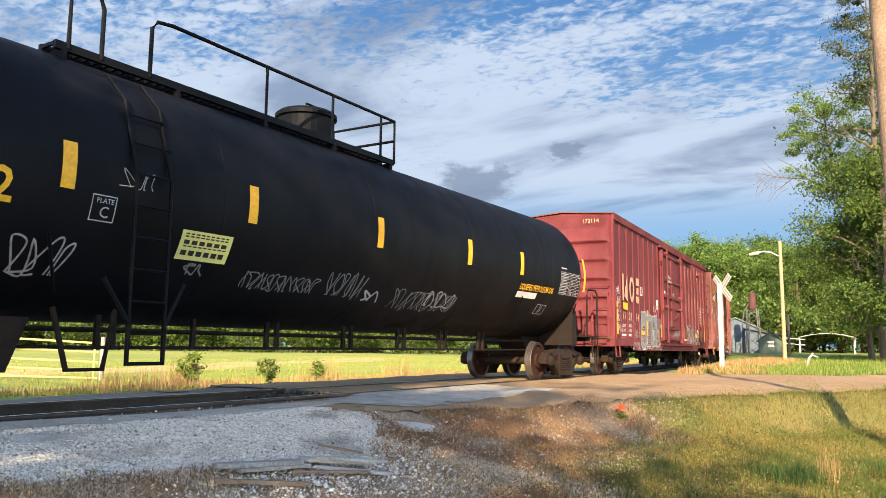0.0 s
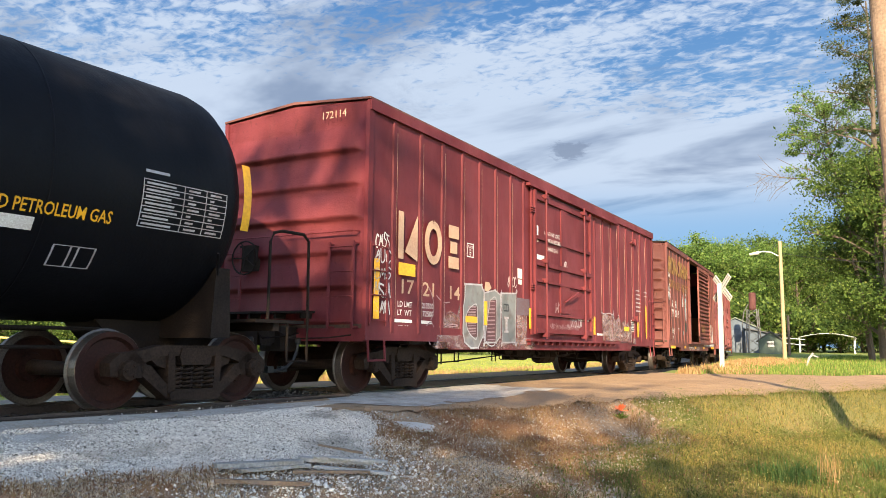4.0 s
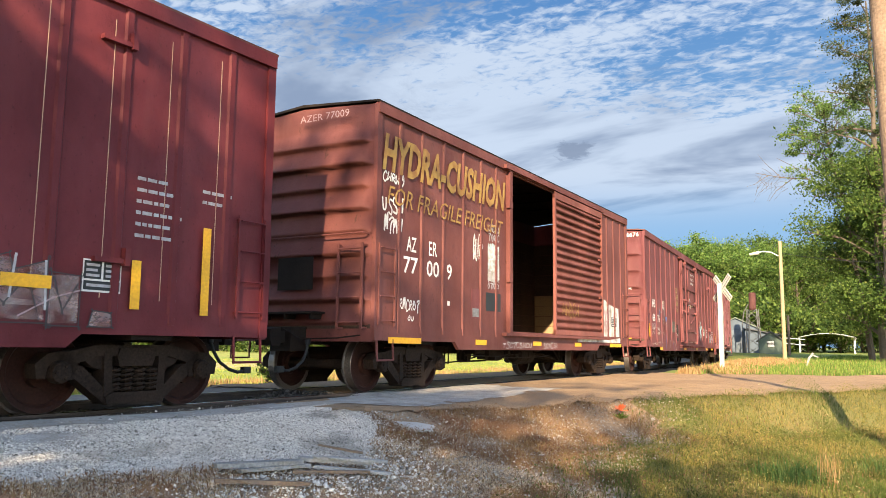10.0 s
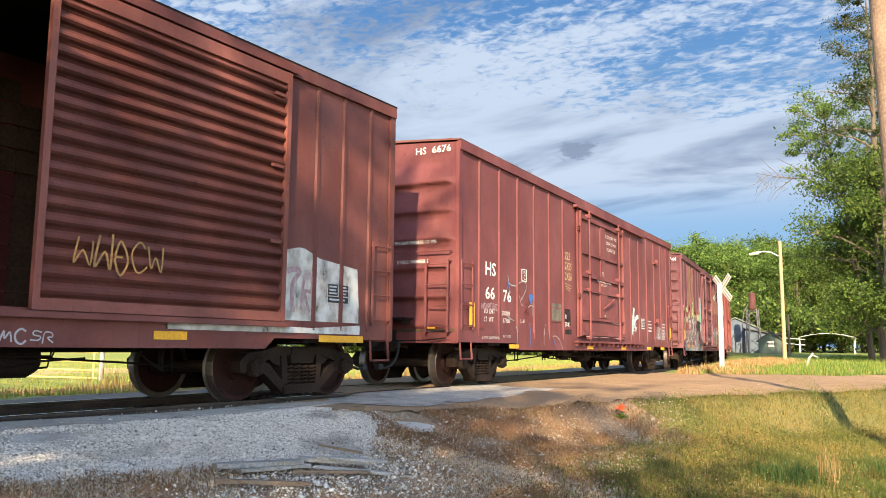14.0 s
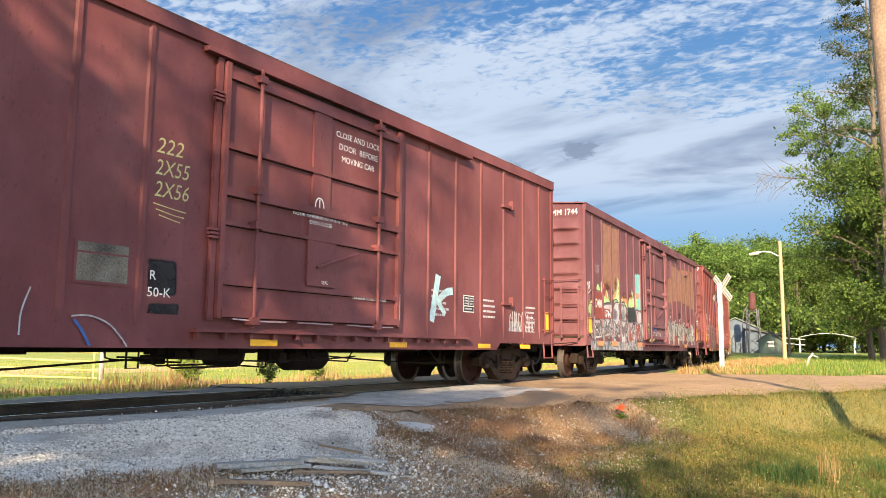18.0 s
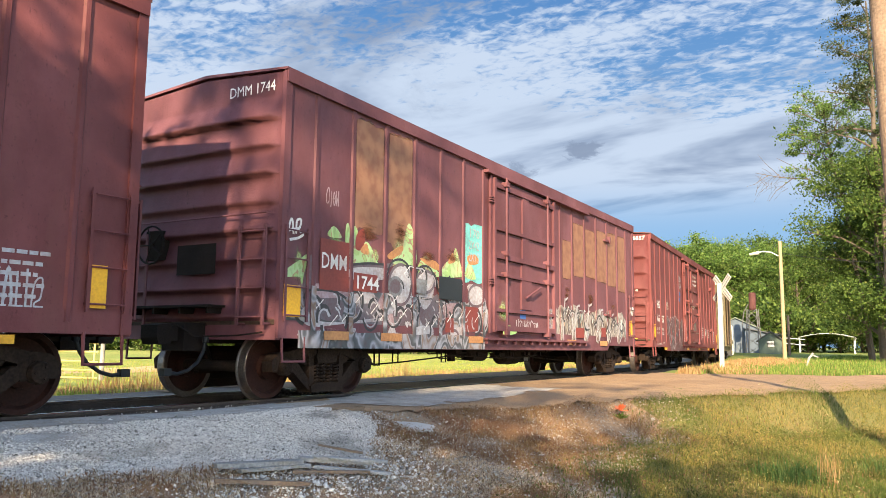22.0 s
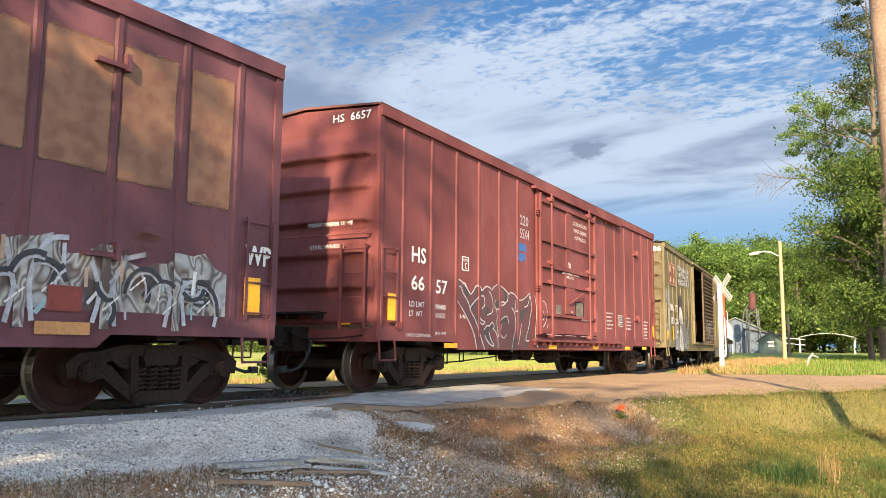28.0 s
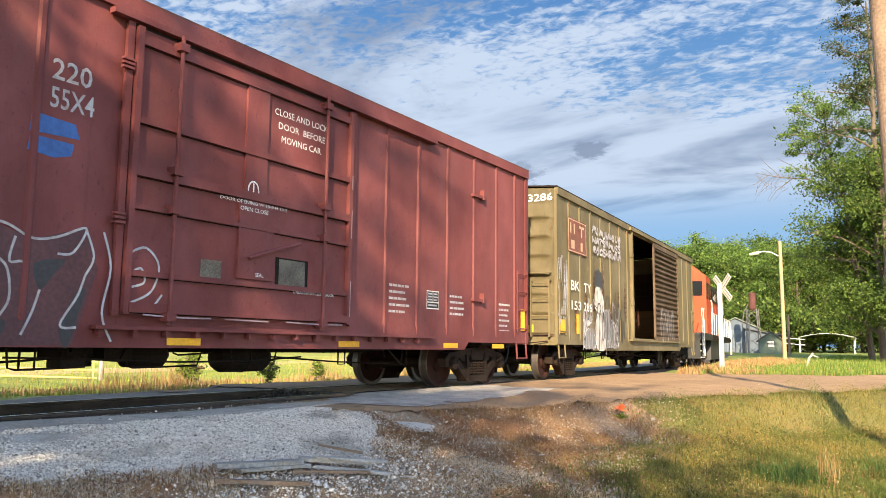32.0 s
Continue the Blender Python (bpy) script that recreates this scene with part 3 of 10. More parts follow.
xs = [-2500, -1000, -400, -150] + [-60 + 6.0 * i for i in range(10)] + [0.25 * i for i in range(0, 121)] + [30.5 + 0.5 * i for i in range(60)] + [61 + 6.0 * i for i in range(40)] + [320, 400, 500, 700, 1000, 1800, 2600]
ys = [-2500, -1000, -400, -150, -60, -30, -15] + [-10 + 0.25 * i for i in range(108)] + [17.5 + 1.0 * i for i in range(30)] + [50, 60, 80, 110, 150, 220, 400, 600, 1000, 2500]


def rough_z(x, y):
    n = y - rail_y(x)
    a = 0.0 if abs(n) < 1.4 else min(1.0, (abs(n) - 1.4) / 1.5)
    return ground_z(x, y) + a * (0.035 * noise.noise((x * 1.1, y * 1.1, 0)) + 0.05 * noise.noise((x * 0.35, y * 0.35, 5)))


def green_share(x, y):
    """How lush the slope grows: dry by the road, green to the far end and low down."""
    return step(-0.9, 0.8, 1.3 * (2.8 + 0.19 * (x - 7.0) - y) + 0.10 * max(x - 14.0, 0.0) + 1.1 * noise.noise((x * 0.6, y * 0.6, 60)))


def field_of(x, y):
    """Which growth covers a place: 0 bare soil, 1 the far field, 2 the verge, 3 ballast."""
    n = y - rail_y(x)
    if -1.15 < n < 1.25:
        return 3
    if 1.25 <= n < 4.8 + 0.6 * noise.noise((x * 0.5, 1.0, 6)):
        return 4
    if n >= 1.25:
        mid = 15.0 + 0.25 * x + 2.5 * noise.noise((x * 0.06, 3.0, 0))
        return 6 if 4 < x < 60 and abs(n - mid) < 2.6 + 2.2 * noise.noise((x * 0.12, n * 0.12, 8)) else 1
    if 3 < x < 30 and y > -6 and green_share(x, y) > 0.45:
        return 5
    return 2 if x > 27 + 0.4 * (5 - y) or x < -25 or y < -12 else 0


ny = len(ys)
vs = [(x, y, rough_z(x, y)) for x in xs for y in ys]
fs = [(i * ny + j, (i + 1) * ny + j, (i + 1) * ny + j + 1, i * ny + j + 1) for i in range(len(xs) - 1) for j in range(ny - 1)]
me = bpy.data.meshes.new("ground")
me.from_pydata(vs, [], fs)
for m in (M_SOIL, M_FIELD, M_LAWN, M_BALLAST, M_SHOULDER, M_TURF, M_PATH):
    me.materials.append(m)
for p in me.polygons:
    p.use_smooth = True
    p.material_index = field_of(p.center.x + 0.3 * noise.noise((p.center.x, p.center.y, 2)), p.center.y + 0.25 * noise.noise((p.center.x * 2, p.center.y * 2, 7)))
tagged(new("ground", me), "dry weedy soil, ballast and grass field beside a railway", "ground", kind="structure")

NEAR_EDGE = [(7.3, 5.95), (7.41, 5.87), (8.79, 5.56), (10.67, 4.82), (14.25, 3.27), (18.9, 1.31), (25, -1.5), (40, -8), (90, -30)]
FAR_EDGE = [(-60, 110), (-14, 50), (-3, 34), (1.95, 28.48), (5.13, 26.14), (7.35, 24.77), (8.04, 23.0), (13, 22.0)]


def on_road(x, y):
    n = y - rail_y(x)
    wob = 0.14 * noise.noise((x * 1.3, y * 1.3, 1)) + 0.06 * noise.noise((x * 5, y * 5, 3))
    if abs(abs(n) - 0.755) < 0.12:
        return False
    if n > 1.02:
        return 9.6 + wob * 3 < x < 22.5 + wob * 3 and n < 4.2 + wob
    if n > -1.02:
        return 9.4 + wob * 2 < x < 22.6 + wob * 2
    return x > 7.3 and y > ramp(x, NEAR_EDGE) + wob and x < ramp(y, FAR_EDGE) + 3 * wob


def on_asphalt(x, y):
    n = y - rail_y(x)
    wob = 0.07 * noise.noise((x * 1.1, y * 1.1, 11)) + 0.06 * noise.noise((x * 4, y * 4, 13)) + 0.04 * noise.noise((x * 11, y * 11, 17))
    return -1.82 + 2 * wob < n < -0.9 and x < 8.6 + 4 * wob or (8.0 < x < 13.5 + 6 * wob and -2.6 + 3 * wob < n < -0.9 and abs(n + 0.755) > 0.12)


def on_gravel(x, y):
    n = y - rail_y(x)
    wob = 0.16 * noise.noise((x * 1.4, y * 1.4, 21)) + 0.08 * noise.noise((x * 5, y * 5, 23))
    low = ramp(x, [(-20, 5.6), (2.0, 5.5), (2.89, 5.34), (4.0, 5.08), (4.83, 5.02), (5.31, 4.82), (5.68, 4.60), (6.1, 4.75), (7.0, 5.45), (7.6, 6.0)])
    return n < -1.7 + 0.4 * wob and x < 7.7 + wob and y > low + wob


def sheet(name, inside, x0, x1, y0, y1, d, lift, mat, label, category):
    verts, faces, seen = [], [], {}

    def vert(i, j):
        if (i, j) not in seen:
            x, y = x0 + i * d, y0 + j * d
            seen[i, j] = len(verts)
            verts.append((x, y, rough_z(x, y) + lift))
        return seen[i, j]

    for i in range(int((x1 - x0) / d)):
        for j in range(int((y1 - y0) / d)):
            if inside(x0 + (i + 0.5) * d, y0 + (j + 0.5) * d):
                faces.append((vert(i, j), vert(i + 1, j), vert(i + 1, j + 1), vert(i, j + 1)))
    me = bpy.data.meshes.new(name)
    me.from_pydata(verts, [], faces)
    me.materials.append(mat)
    for p in me.polygons:
        p.use_smooth = True
    return tagged(new(name, me), label, category, kind="structure")


sheet("road", on_road, 7.2, 40.0, -9.0, 15.0, 0.11, 0.022, M_ROAD, "tan dusty asphalt road over the level crossing", "road")
sheet("road_edge", on_asphalt, -12.0, 15.0, 5.0, 9.0, 0.10, 0.030, M_ASPH, "worn grey asphalt strip beside the rails", "road")
sheet("gravel_shoulder", on_gravel, -8.0, 8.2, 4.2, 7.2, 0.10, 0.016, M_GRAVEL, "grey crushed stone shoulder", "gravel")

# loose stones
def stones(name, n, place, size, mat, label, seed, sink=0.3):
    rng = np.random.default_rng(seed)
    base = np.array([(1, 0, 0), (-1, 0, 0), (0, 1, 0), (0, -1, 0), (0, 0, 1), (0, 0, -1)], float)
    tri = np.array([(0, 2, 4), (2, 1, 4), (1, 3, 4), (3, 0, 4), (2, 0, 5), (1, 2, 5), (3, 1, 5), (0, 3, 5)])
    V, T = [], []
    k = 0
    while k < n:
        x, y = place(rng)
        if x is None:
            continue
        s = size * rng.lognormal(0, 0.4)
        v = base * (0.55 + 0.7 * rng.random((6, 3))) * s * np.array([1, 0.85, 0.62])
        a = rng.random() * 6.28
        c, q = math.cos(a), math.sin(a)
        v = v @ np.array([[c, -q, 0], [q, c, 0], [0, 0, 1]])
        tilt = rng.normal(0, 0.5)
        c, q = math.cos(tilt), math.sin(tilt)
        v = v @ np.array([[1, 0, 0], [0, c, -q], [0, q, c]])
        V.append(v + np.array([x, y, rough_z(x, y) + 0.02 + s * (0.5 - sink)]))
        T.append(tri + 6 * k)
        k += 1
    return tagged(new(name, fast_mesh(name, np.concatenate(V), np.concatenate(T), mat)), label, "gravel", kind="stuff")


def island_mat(name, stops, rough=0.9, translucent=0.0, drift=None):
    """Each loose piece takes its own shade between the stops."""
    m, nt, b = mat_nodes(name)
    L, N = nt.links.new, nt.nodes.new
    g = N("ShaderNodeNewGeometry")
    r = N("ShaderNodeValToRGB")
    els = r.color_ramp.elements
    while len(els) < len(stops):
        els.new(0.5)
    for e, (p, c) in zip(els, stops):
        e.position, e.color = p, (*c, 1)
    L(g.outputs["Random Per Island"], r.inputs[0])
    shade = r.outputs[0]
    if drift:
        tc = N("ShaderNodeTexCoord")
        n = N("ShaderNodeTexNoise")
        n.inputs["Scale"].default_value, n.inputs["Detail"].default_value = drift[1], 5
        L(tc.outputs["Object"], n.inputs["Vector"])
        mr = N("ShaderNodeMapRange")
        mr.inputs["From Min"].default_value, mr.inputs["From Max"].default_value, mr.inputs["To Max"].default_value = drift[2:] or (0.42, 0.62, 0.75)
        L(n.outputs[0], mr.inputs["Value"])
        x = N("ShaderNodeMix")
        x.data_type = "RGBA"
        L(mr.outputs[0], x.inputs["Factor"])
        L(shade, x.inputs["A"])
        x.inputs["B"].default_value = (*drift[0], 1)
        shade = x.outputs["Result"]
    L(shade, b.inputs["Base Color"])
    b.inputs["Roughness"].default_value = rough
    b.inputs["Specular IOR Level"].default_value = 0.15
    if translucent:
        t = N("ShaderNodeBsdfTranslucent")
        L(shade, t.inputs["Color"])
        mx = N("ShaderNodeMixShader")
        mx.inputs[0].default_value = translucent
        L(b.outputs[0], mx.inputs[1])
        L(t.outputs[0], mx.inputs[2])
        L(mx.outputs[0], nt.nodes["Material Output"].inputs[0])
    return m


M_STONE = island_mat("crushed_stone", ((0, (0.11, 0.095, 0.08)), (0.25, (0.50, 0.445, 0.385)), (0.7, (0.74, 0.665, 0.58)), (1, (0.86, 0.79, 0.71))), 0.9, 0.0, ((0.13, 0.115, 0.10), 1.7, 0.57, 0.70, 0.65))
M_PEBBLE = island_mat("pale_pebbles", ((0, (0.18, 0.13, 0.09)), (0.4, (0.34, 0.265, 0.20)), (0.8, (0.43, 0.36, 0.29)), (1, (0.54, 0.47, 0.40))))
M_DARKSTONE = island_mat("ballast_stone", ((0, (0.03, 0.027, 0.025)), (0.6, (0.075, 0.066, 0.06)), (1, (0.14, 0.12, 0.11))))


def pick_gravel(rng):
    x = 1.5 + 6.3 * rng.random() ** 0.9
    y = 4.4 + 3.25 * rng.random()
    if on_asphalt(x, y) and rng.random() < 0.75 * step(-0.95, -1.8, y - rail_y(x)) * (0.4 + 0.9 * rng.random()):
        return x, y
    jx, jy = 0.22 * rng.normal(), 0.12 * rng.normal()
    return (x, y) if not on_road(x, y) and on_gravel(x + jx, y + jy) and noise.noise((x * 0.9, y * 1.5, 40)) > -0.75 + 0.3 * rng.random() else (None, None)


def pick_slope(rng):
    x, y = 3.0 + 11.0 * rng.random(), 1.2 + 4.6 * rng.random()
    if on_gravel(x, y) or on_road(x, y) or y - rail_y(x) > -2.0:
        return None, None
    if noise.noise((x * 0.8, y * 0.8, 50)) < 0.25 - 0.9 * rng.random() or y < 2.5 + 0.19 * (x - 7.0) + 0.8 * noise.noise((x, y, 51)):
        return None, None
    return x, y


def pick_rails(rng):
    x = -2 + 24 * rng.random() ** 1.5
    n = -1.0 + 3.4 * rng.random()
    if n > 0.95 or 9.5 < x:
        return None, None
    return x, rail_y(x) + n


stones("crushed_stone", 92000, pick_gravel, 0.0064, M_STONE, "loose grey crushed stone on the shoulder", 1)
stones("pebbles", 12000, pick_slope, 0.0100, M_PEBBLE, "pale pebbles scattered over the bare slope", 2)
def pick_boards(rng):
    x, y = 5.0 + 0.9 * rng.normal(), 4.35 + 0.45 * rng.normal()
    return (x, y) if not on_gravel(x, y) and 3.4 < y < 5.3 else (None, None)


stones("gravel", 3600, pick_boards, 0.0105, M_STONE, "pale stones strewn round the loose boards", 4)
stones("ballast", 12000, pick_rails, 0.024, M_DARKSTONE, "dark oily ballast between the rails", 3)

# rails and ties
M_RAILSIDE = plain("rusty_rail", (0.055, 0.038, 0.03), 0.8, 0.0, 0.4, 12, 0.3)
M_RAILTOP = plain("polished_rail_head", (0.55, 0.53, 0.52), 0.22, 1.0, 0.15, 20, 0.0)
M_TIE = plain("creosoted_tie", (0.035, 0.028, 0.024), 0.9, 0.0, 0.5, 10, 0.5)
track = thing("track", pose(0, 0, 0), "railway track with worn steel rails on dark timber ties", "track", kind="structure")
for side_n in (-0.755, 0.755):
    bm = BM()
    prof = [(-0.07, -0.17), (0.07, -0.17), (0.07, -0.155), (0.012, -0.13), (0.012, -0.045), (0.036, -0.035), (0.036, -0.006), (0.028, 0.0), (-0.028, 0.0), (-0.036, -0.006), (-0.036, -0.035), (-0.012, -0.045), (-0.012, -0.13), (-0.07, -0.155)]
    prev = None
    for k in range(-30, 180):
        p, a = rail_line(float(k))
        nrm = Vector((-math.sin(a), math.cos(a), 0))
        ring = [bm.verts.new(p + nrm * (side_n + dx) + Vector((0, 0, dz))) for dx, dz in prof]
        if prev:
            for i in range(len(prof)):
                f = bm.faces.new((prev[i], prev[(i + 1) % len(prof)], ring[(i + 1) % len(prof)], ring[i]))
                f.material_index = 1 if i in (6, 7, 8) else 0
        prev = ring
    bmesh.ops.recalc_face_normals(bm, faces=bm.faces)
    ob = part("rail", bm, M_RAILSIDE, track, "steel rail with polished head")
    ob.data.materials.append(M_RAILTOP)
bm = BM()
box(bm, -0.115, 0.115, -1.3, 1.3, -0.30, -0.145)
tie = mesh_of("tie", bm, M_TIE)
rnd = random.Random(5)
for k in range(-8, 220):
    s = k * 0.54
    if 9.3 < s < 22.8:
        continue
    p, a = rail_line(s)
    put_m = Matrix.Translation(p + Vector((0, 0, rnd.uniform(-0.008, 0.008)))) @ Matrix.Rotation(a + rnd.uniform(-0.015, 0.015), 4, "Z")
    ob = new("tie", tie)
    ob.parent = track
    ob.matrix_basis = put_m
# ---- the train ----
def text_mesh(words, height, mat, wide=1.0, bold=0.0, slant=0.0):
    """Lettering in the plane of a car's near side: x along the car, z up, 2 mm thick."""
    cu = bpy.data.curves.new("lettering", "FONT")
    cu.body, cu.size, cu.extrude, cu.offset, cu.shear = words, 1.0, 0.0, bold, slant
    cu.resolution_u = 2
    ob = bpy.data.objects.new("lettering", cu)
    scene.collection.objects.link(ob)
    me = bpy.data.meshes.new_from_object(ob.evaluated_get(bpy.context.evaluated_depsgraph_get()))
    bpy.data.objects.remove(ob)
    bpy.data.curves.remove(cu)
    k = height / 0.69
    me.transform(Matrix(((k * wide, 0, 0, 0), (0, 0, -1, 0), (0, k, 0, 0), (0, 0, 0, 1))))
    me.name = "lettering"
    me.materials.clear()
    me.materials.append(mat)
    return me


def letters(car, words, u, z, height, y, mat=None, wide=1.0, bold=0.0, span=None, slant=0.0, name="lettering"):
    """Puts lettering with its lower start at (u, z); span: its whole length."""
    me = text_mesh(words, height, mat or M_WHITE, wide, bold, slant)
    if span:
        w = max(v.co.x for v in me.vertices) - min(v.co.x for v in me.vertices)
        me.transform(Matrix.Diagonal((span / w, 1, 1, 1)))
    me.transform(Matrix.Translation((u, y, z)))
    return part(name, me, None, car)


def patch(car, u0, u1, z0, z1, y, mat, name="stripe", label=""):
    bm = BM()
    box(bm, u0, u1, y, y + 0.003, z0, z1)
    return part(name, bm, mat, car, label)


def blot(car, pts, y, mat, name="graffiti", label=""):
    """A flat painted shape of the outline (u, z)."""
    bm = BM()
    prism(bm, pts, y, y + 0.002)
    bmesh.ops.triangulate(bm, faces=[f for f in bm.faces if len(f.verts) > 4])
    return part(name, bm, mat, car, label)


def soft_blot(car, pts, y, mat, name="graffiti", label=""):
    """A flat painted shape whose outline is rounded by a spline."""
    ring, n = [], len(pts)
    for i in range(n):
        p0, p1, p2, p3 = (Vector(pts[(i + k) % n]) for k in (-1, 0, 1, 2))
        for k in range(4):
            q = k / 4
            v = 0.5 * (2 * p1 + (p2 - p0) * q + (2 * p0 - 5 * p1 + 4 * p2 - p3) * q * q + (3 * p1 - p0 - 3 * p2 + p3) * q ** 3)
            ring.append((v.x, v.y))
    return blot(car, ring, y, mat, name, label)


def ribbon(bm, pts, w, y):
    """A painted stroke w wide along (u, z) points, rounded by a spline."""
    fine = []
    for i in range(len(pts) - 1):
        p0, p1, p2, p3 = (Vector(pts[max(i - 1, 0)]), Vector(pts[i]), Vector(pts[i + 1]), Vector(pts[min(i + 2, len(pts) - 1)]))
        for k in range(5):
            t = k / 5
            fine.append(0.5 * (2 * p1 + (p2 - p0) * t + (2 * p0 - 5 * p1 + 4 * p2 - p3) * t * t + (3 * p1 - p0 - 3 * p2 + p3) * t ** 3))
    fine.append(Vector(pts[-1]))
    prev = None
    for i, p in enumerate(fine):
        d = fine[min(i + 1, len(fine) - 1)] - fine[max(i - 1, 0)]
        n = Vector((-d.y, d.x))
        n = n.normalized() * w / 2 if n.length > 1e-6 else Vector((w / 2, 0))
        a = (bm.verts.new((p.x + n.x, y, p.y + n.y)), bm.verts.new((p.x - n.x, y, p.y - n.y)))
        if prev:
            bm.faces.new((prev[0], prev[1], a[1], a[0]))
        prev = a


def strokes(car, lines, w, y, mat, label="", sharp=False):
    """Painted strokes, each a part of its own; sharp: with corners instead of bends."""
    for k, pts in enumerate(lines):
        bm = BM()
        ribbon(bm, [p for q in pts for p in ((q, q) if sharp else (q,))], w, y - 0.0003 * (k % 3))
        part("graffiti_outline", bm, mat, car, label)


STROKES = (
    ((0.1, 0.9), (0.2, 0.2), (0.5, 0.0), (0.8, 0.3), (0.75, 0.95)),
    ((0.9, 0.8), (0.5, 1.0), (0.1, 0.6), (0.2, 0.1), (0.6, 0.0), (0.95, 0.25)),
    ((0.1, 0.0), (0.25, 0.9), (0.7, 1.0), (0.85, 0.6), (0.35, 0.5), (0.9, 0.0)),
    ((0.85, 0.9), (0.3, 1.0), (0.2, 0.65), (0.8, 0.4), (0.7, 0.0), (0.1, 0.1)),
    ((0.1, 0.0), (0.3, 1.0), (0.5, 0.3), (0.75, 1.0), (0.9, 0.0)),
    ((0.2, 0.5), (0.5, 1.0), (0.85, 0.5), (0.5, 0.0), (0.15, 0.45), (0.6, 0.6)),
    ((0.0, 0.75), (0.5, 0.9), (1.0, 0.8), (0.5, 0.5), (0.45, -0.15)),
    ((0.15, 1.0), (0.1, 0.1), (0.5, 0.55), (0.85, 0.1), (0.9, 1.0)),
)


def arcs(car, u0, u1, z0, z1, y, n, seed):
    """Curved limbs of sprayed letters: a dark outline with a pale edge beside it, and short pale dashes."""
    rnd = random.Random(seed)
    for i in range(n):
        u, z = u0 + (u1 - u0) * (i + rnd.random()) / n, rnd.uniform(z0 + 0.1, z1 - 0.1)
        r, a, d = rnd.uniform(0.10, 0.30), rnd.uniform(0, 6.28), rnd.uniform(1.2, 3.2)
        for rr, w, mat, lift in ((r, rnd.uniform(0.03, 0.055), M_DARKS, 0.0), (r - 0.04, rnd.uniform(0.014, 0.03), M_GREYL, 0.001)):
            pts = [(u + rr * math.cos(a + d * k / 4), min(max(z + 1.2 * rr * math.sin(a + d * k / 4), z0), z1)) for k in range(5)]
            strokes(car, [pts], w, y - lift, mat)
        if i % 2:
            for k in range(3):
                p, q = u + 0.06 * k, z + 0.05 * k
                strokes(car, [[(p, q), (p + 0.05, q + 0.045)]], 0.018, y - 0.002, M_WHITE)


def scrawl(car, u0, u1, z0, z1, y, mat, seed, n=6, w=0.03, knots=5, label="", tall=1.0):
    """A loose tag of sprayed strokes that fills the field, one sweep of the can after the other."""
    rnd = random.Random(seed)
    for i in range(n):
        a = u0 + (u1 - u0) * i / n
        d = (u1 - u0) / n
        s = STROKES[rnd.randrange(len(STROKES))]
        k, lo, hi = rnd.uniform(-0.15, 0.25), rnd.uniform(-0.05, 0.15), rnd.uniform(0.8, 1.1)
        pts = [(a + d * (0.95 * x + k * z + rnd.uniform(-0.08, 0.08)), z0 + (z1 - z0) * (lo + (hi - lo) * z + rnd.uniform(-0.06, 0.06))) for x, z in s]
        bm = BM()
        ribbon(bm, pts, w * rnd.uniform(0.75, 1.25), y - 0.0004 * (i % 3))
        part("graffiti", bm, mat, car, label)


def mural_patch(car, u0, u1, z0, z1, y, mat, seed, posts=(), wave=0.10, label="", low=0.0):
    """A sprayed field with a ragged upper edge, over the panels and over the posts they lie between."""
    rnd = random.Random(seed)
    n = max(4, int((u1 - u0) / 0.16))
    top = [(u1 - (u1 - u0) * k / n, z1 + wave * (1.4 * noise.noise((seed * 7.7, k * 0.55, 0)) + rnd.uniform(-0.4, 0.4))) for k in range(n + 1)]
    bm = BM()
    hi = [bm.verts.new((u, y, z)) for u, z in top]
    lo = [bm.verts.new((u, y, z0 + low * rnd.uniform(-1, 1))) for u, z in top]
    for k in range(n):
        bm.faces.new((lo[k + 1], lo[k], hi[k], hi[k + 1]))
    part("graffiti", bm, mat, car, label)
    for u in posts:
        if u0 < u < u1:
            k = min(range(n + 1), key=lambda i: abs(top[i][0] - u))
            patch(car, u - 0.05, u + 0.05, z0, top[k][1], YP + 0.013, mat, "graffiti")


def wheel_mesh():
    bm = BM()
    lathe(bm, [(0.09, -0.09), (0.16, -0.09), (0.17, -0.03), (0.33, -0.02), (0.36, -0.07), (0.412, -0.07), (0.419, -0.06), (0.424, 0.05), (0.430, 0.055), (0.448, 0.06), (0.448, 0.075), (0.435, 0.085), (0.37, 0.085), (0.34, 0.03), (0.18, 0.02), (0.16, 0.07), (0.09, 0.07)], 32, axis="y")
    me = mesh_of("wheel", bm, M_WHEELFACE, True)
    me.materials.append(M_TREAD)
    for p in me.polygons:
        p.use_smooth = False
        if math.hypot(p.center.x, p.center.z) > 0.395:
            p.material_index = 1
    return me


def axle_mesh():
    bm = BM()
    lathe(bm, [(0.075, -0.98), (0.075, -0.83), (0.09, -0.8), (0.09, -0.6), (0.075, 0), (0.09, 0.6), (0.09, 0.8), (0.075, 0.83), (0.075, 0.98)], 12, axis="y")
    return mesh_of("axle", bm, M_TRUCK, True)


def cap_mesh():
    bm = BM()
    lathe(bm, [(0.11, -0.06), (0.115, 0.02), (0.10, 0.06), (0.06, 0.075)], 14, axis="y")
    for k in range(3):
        lathe(bm, [(0.018, 0.07), (0.018, 0.09)], 6, pose(0.065 * math.cos(2.094 * k), 0, 0.065 * math.sin(2.094 * k)), "y")
    return mesh_of("bearing", bm, M_TRUCK)


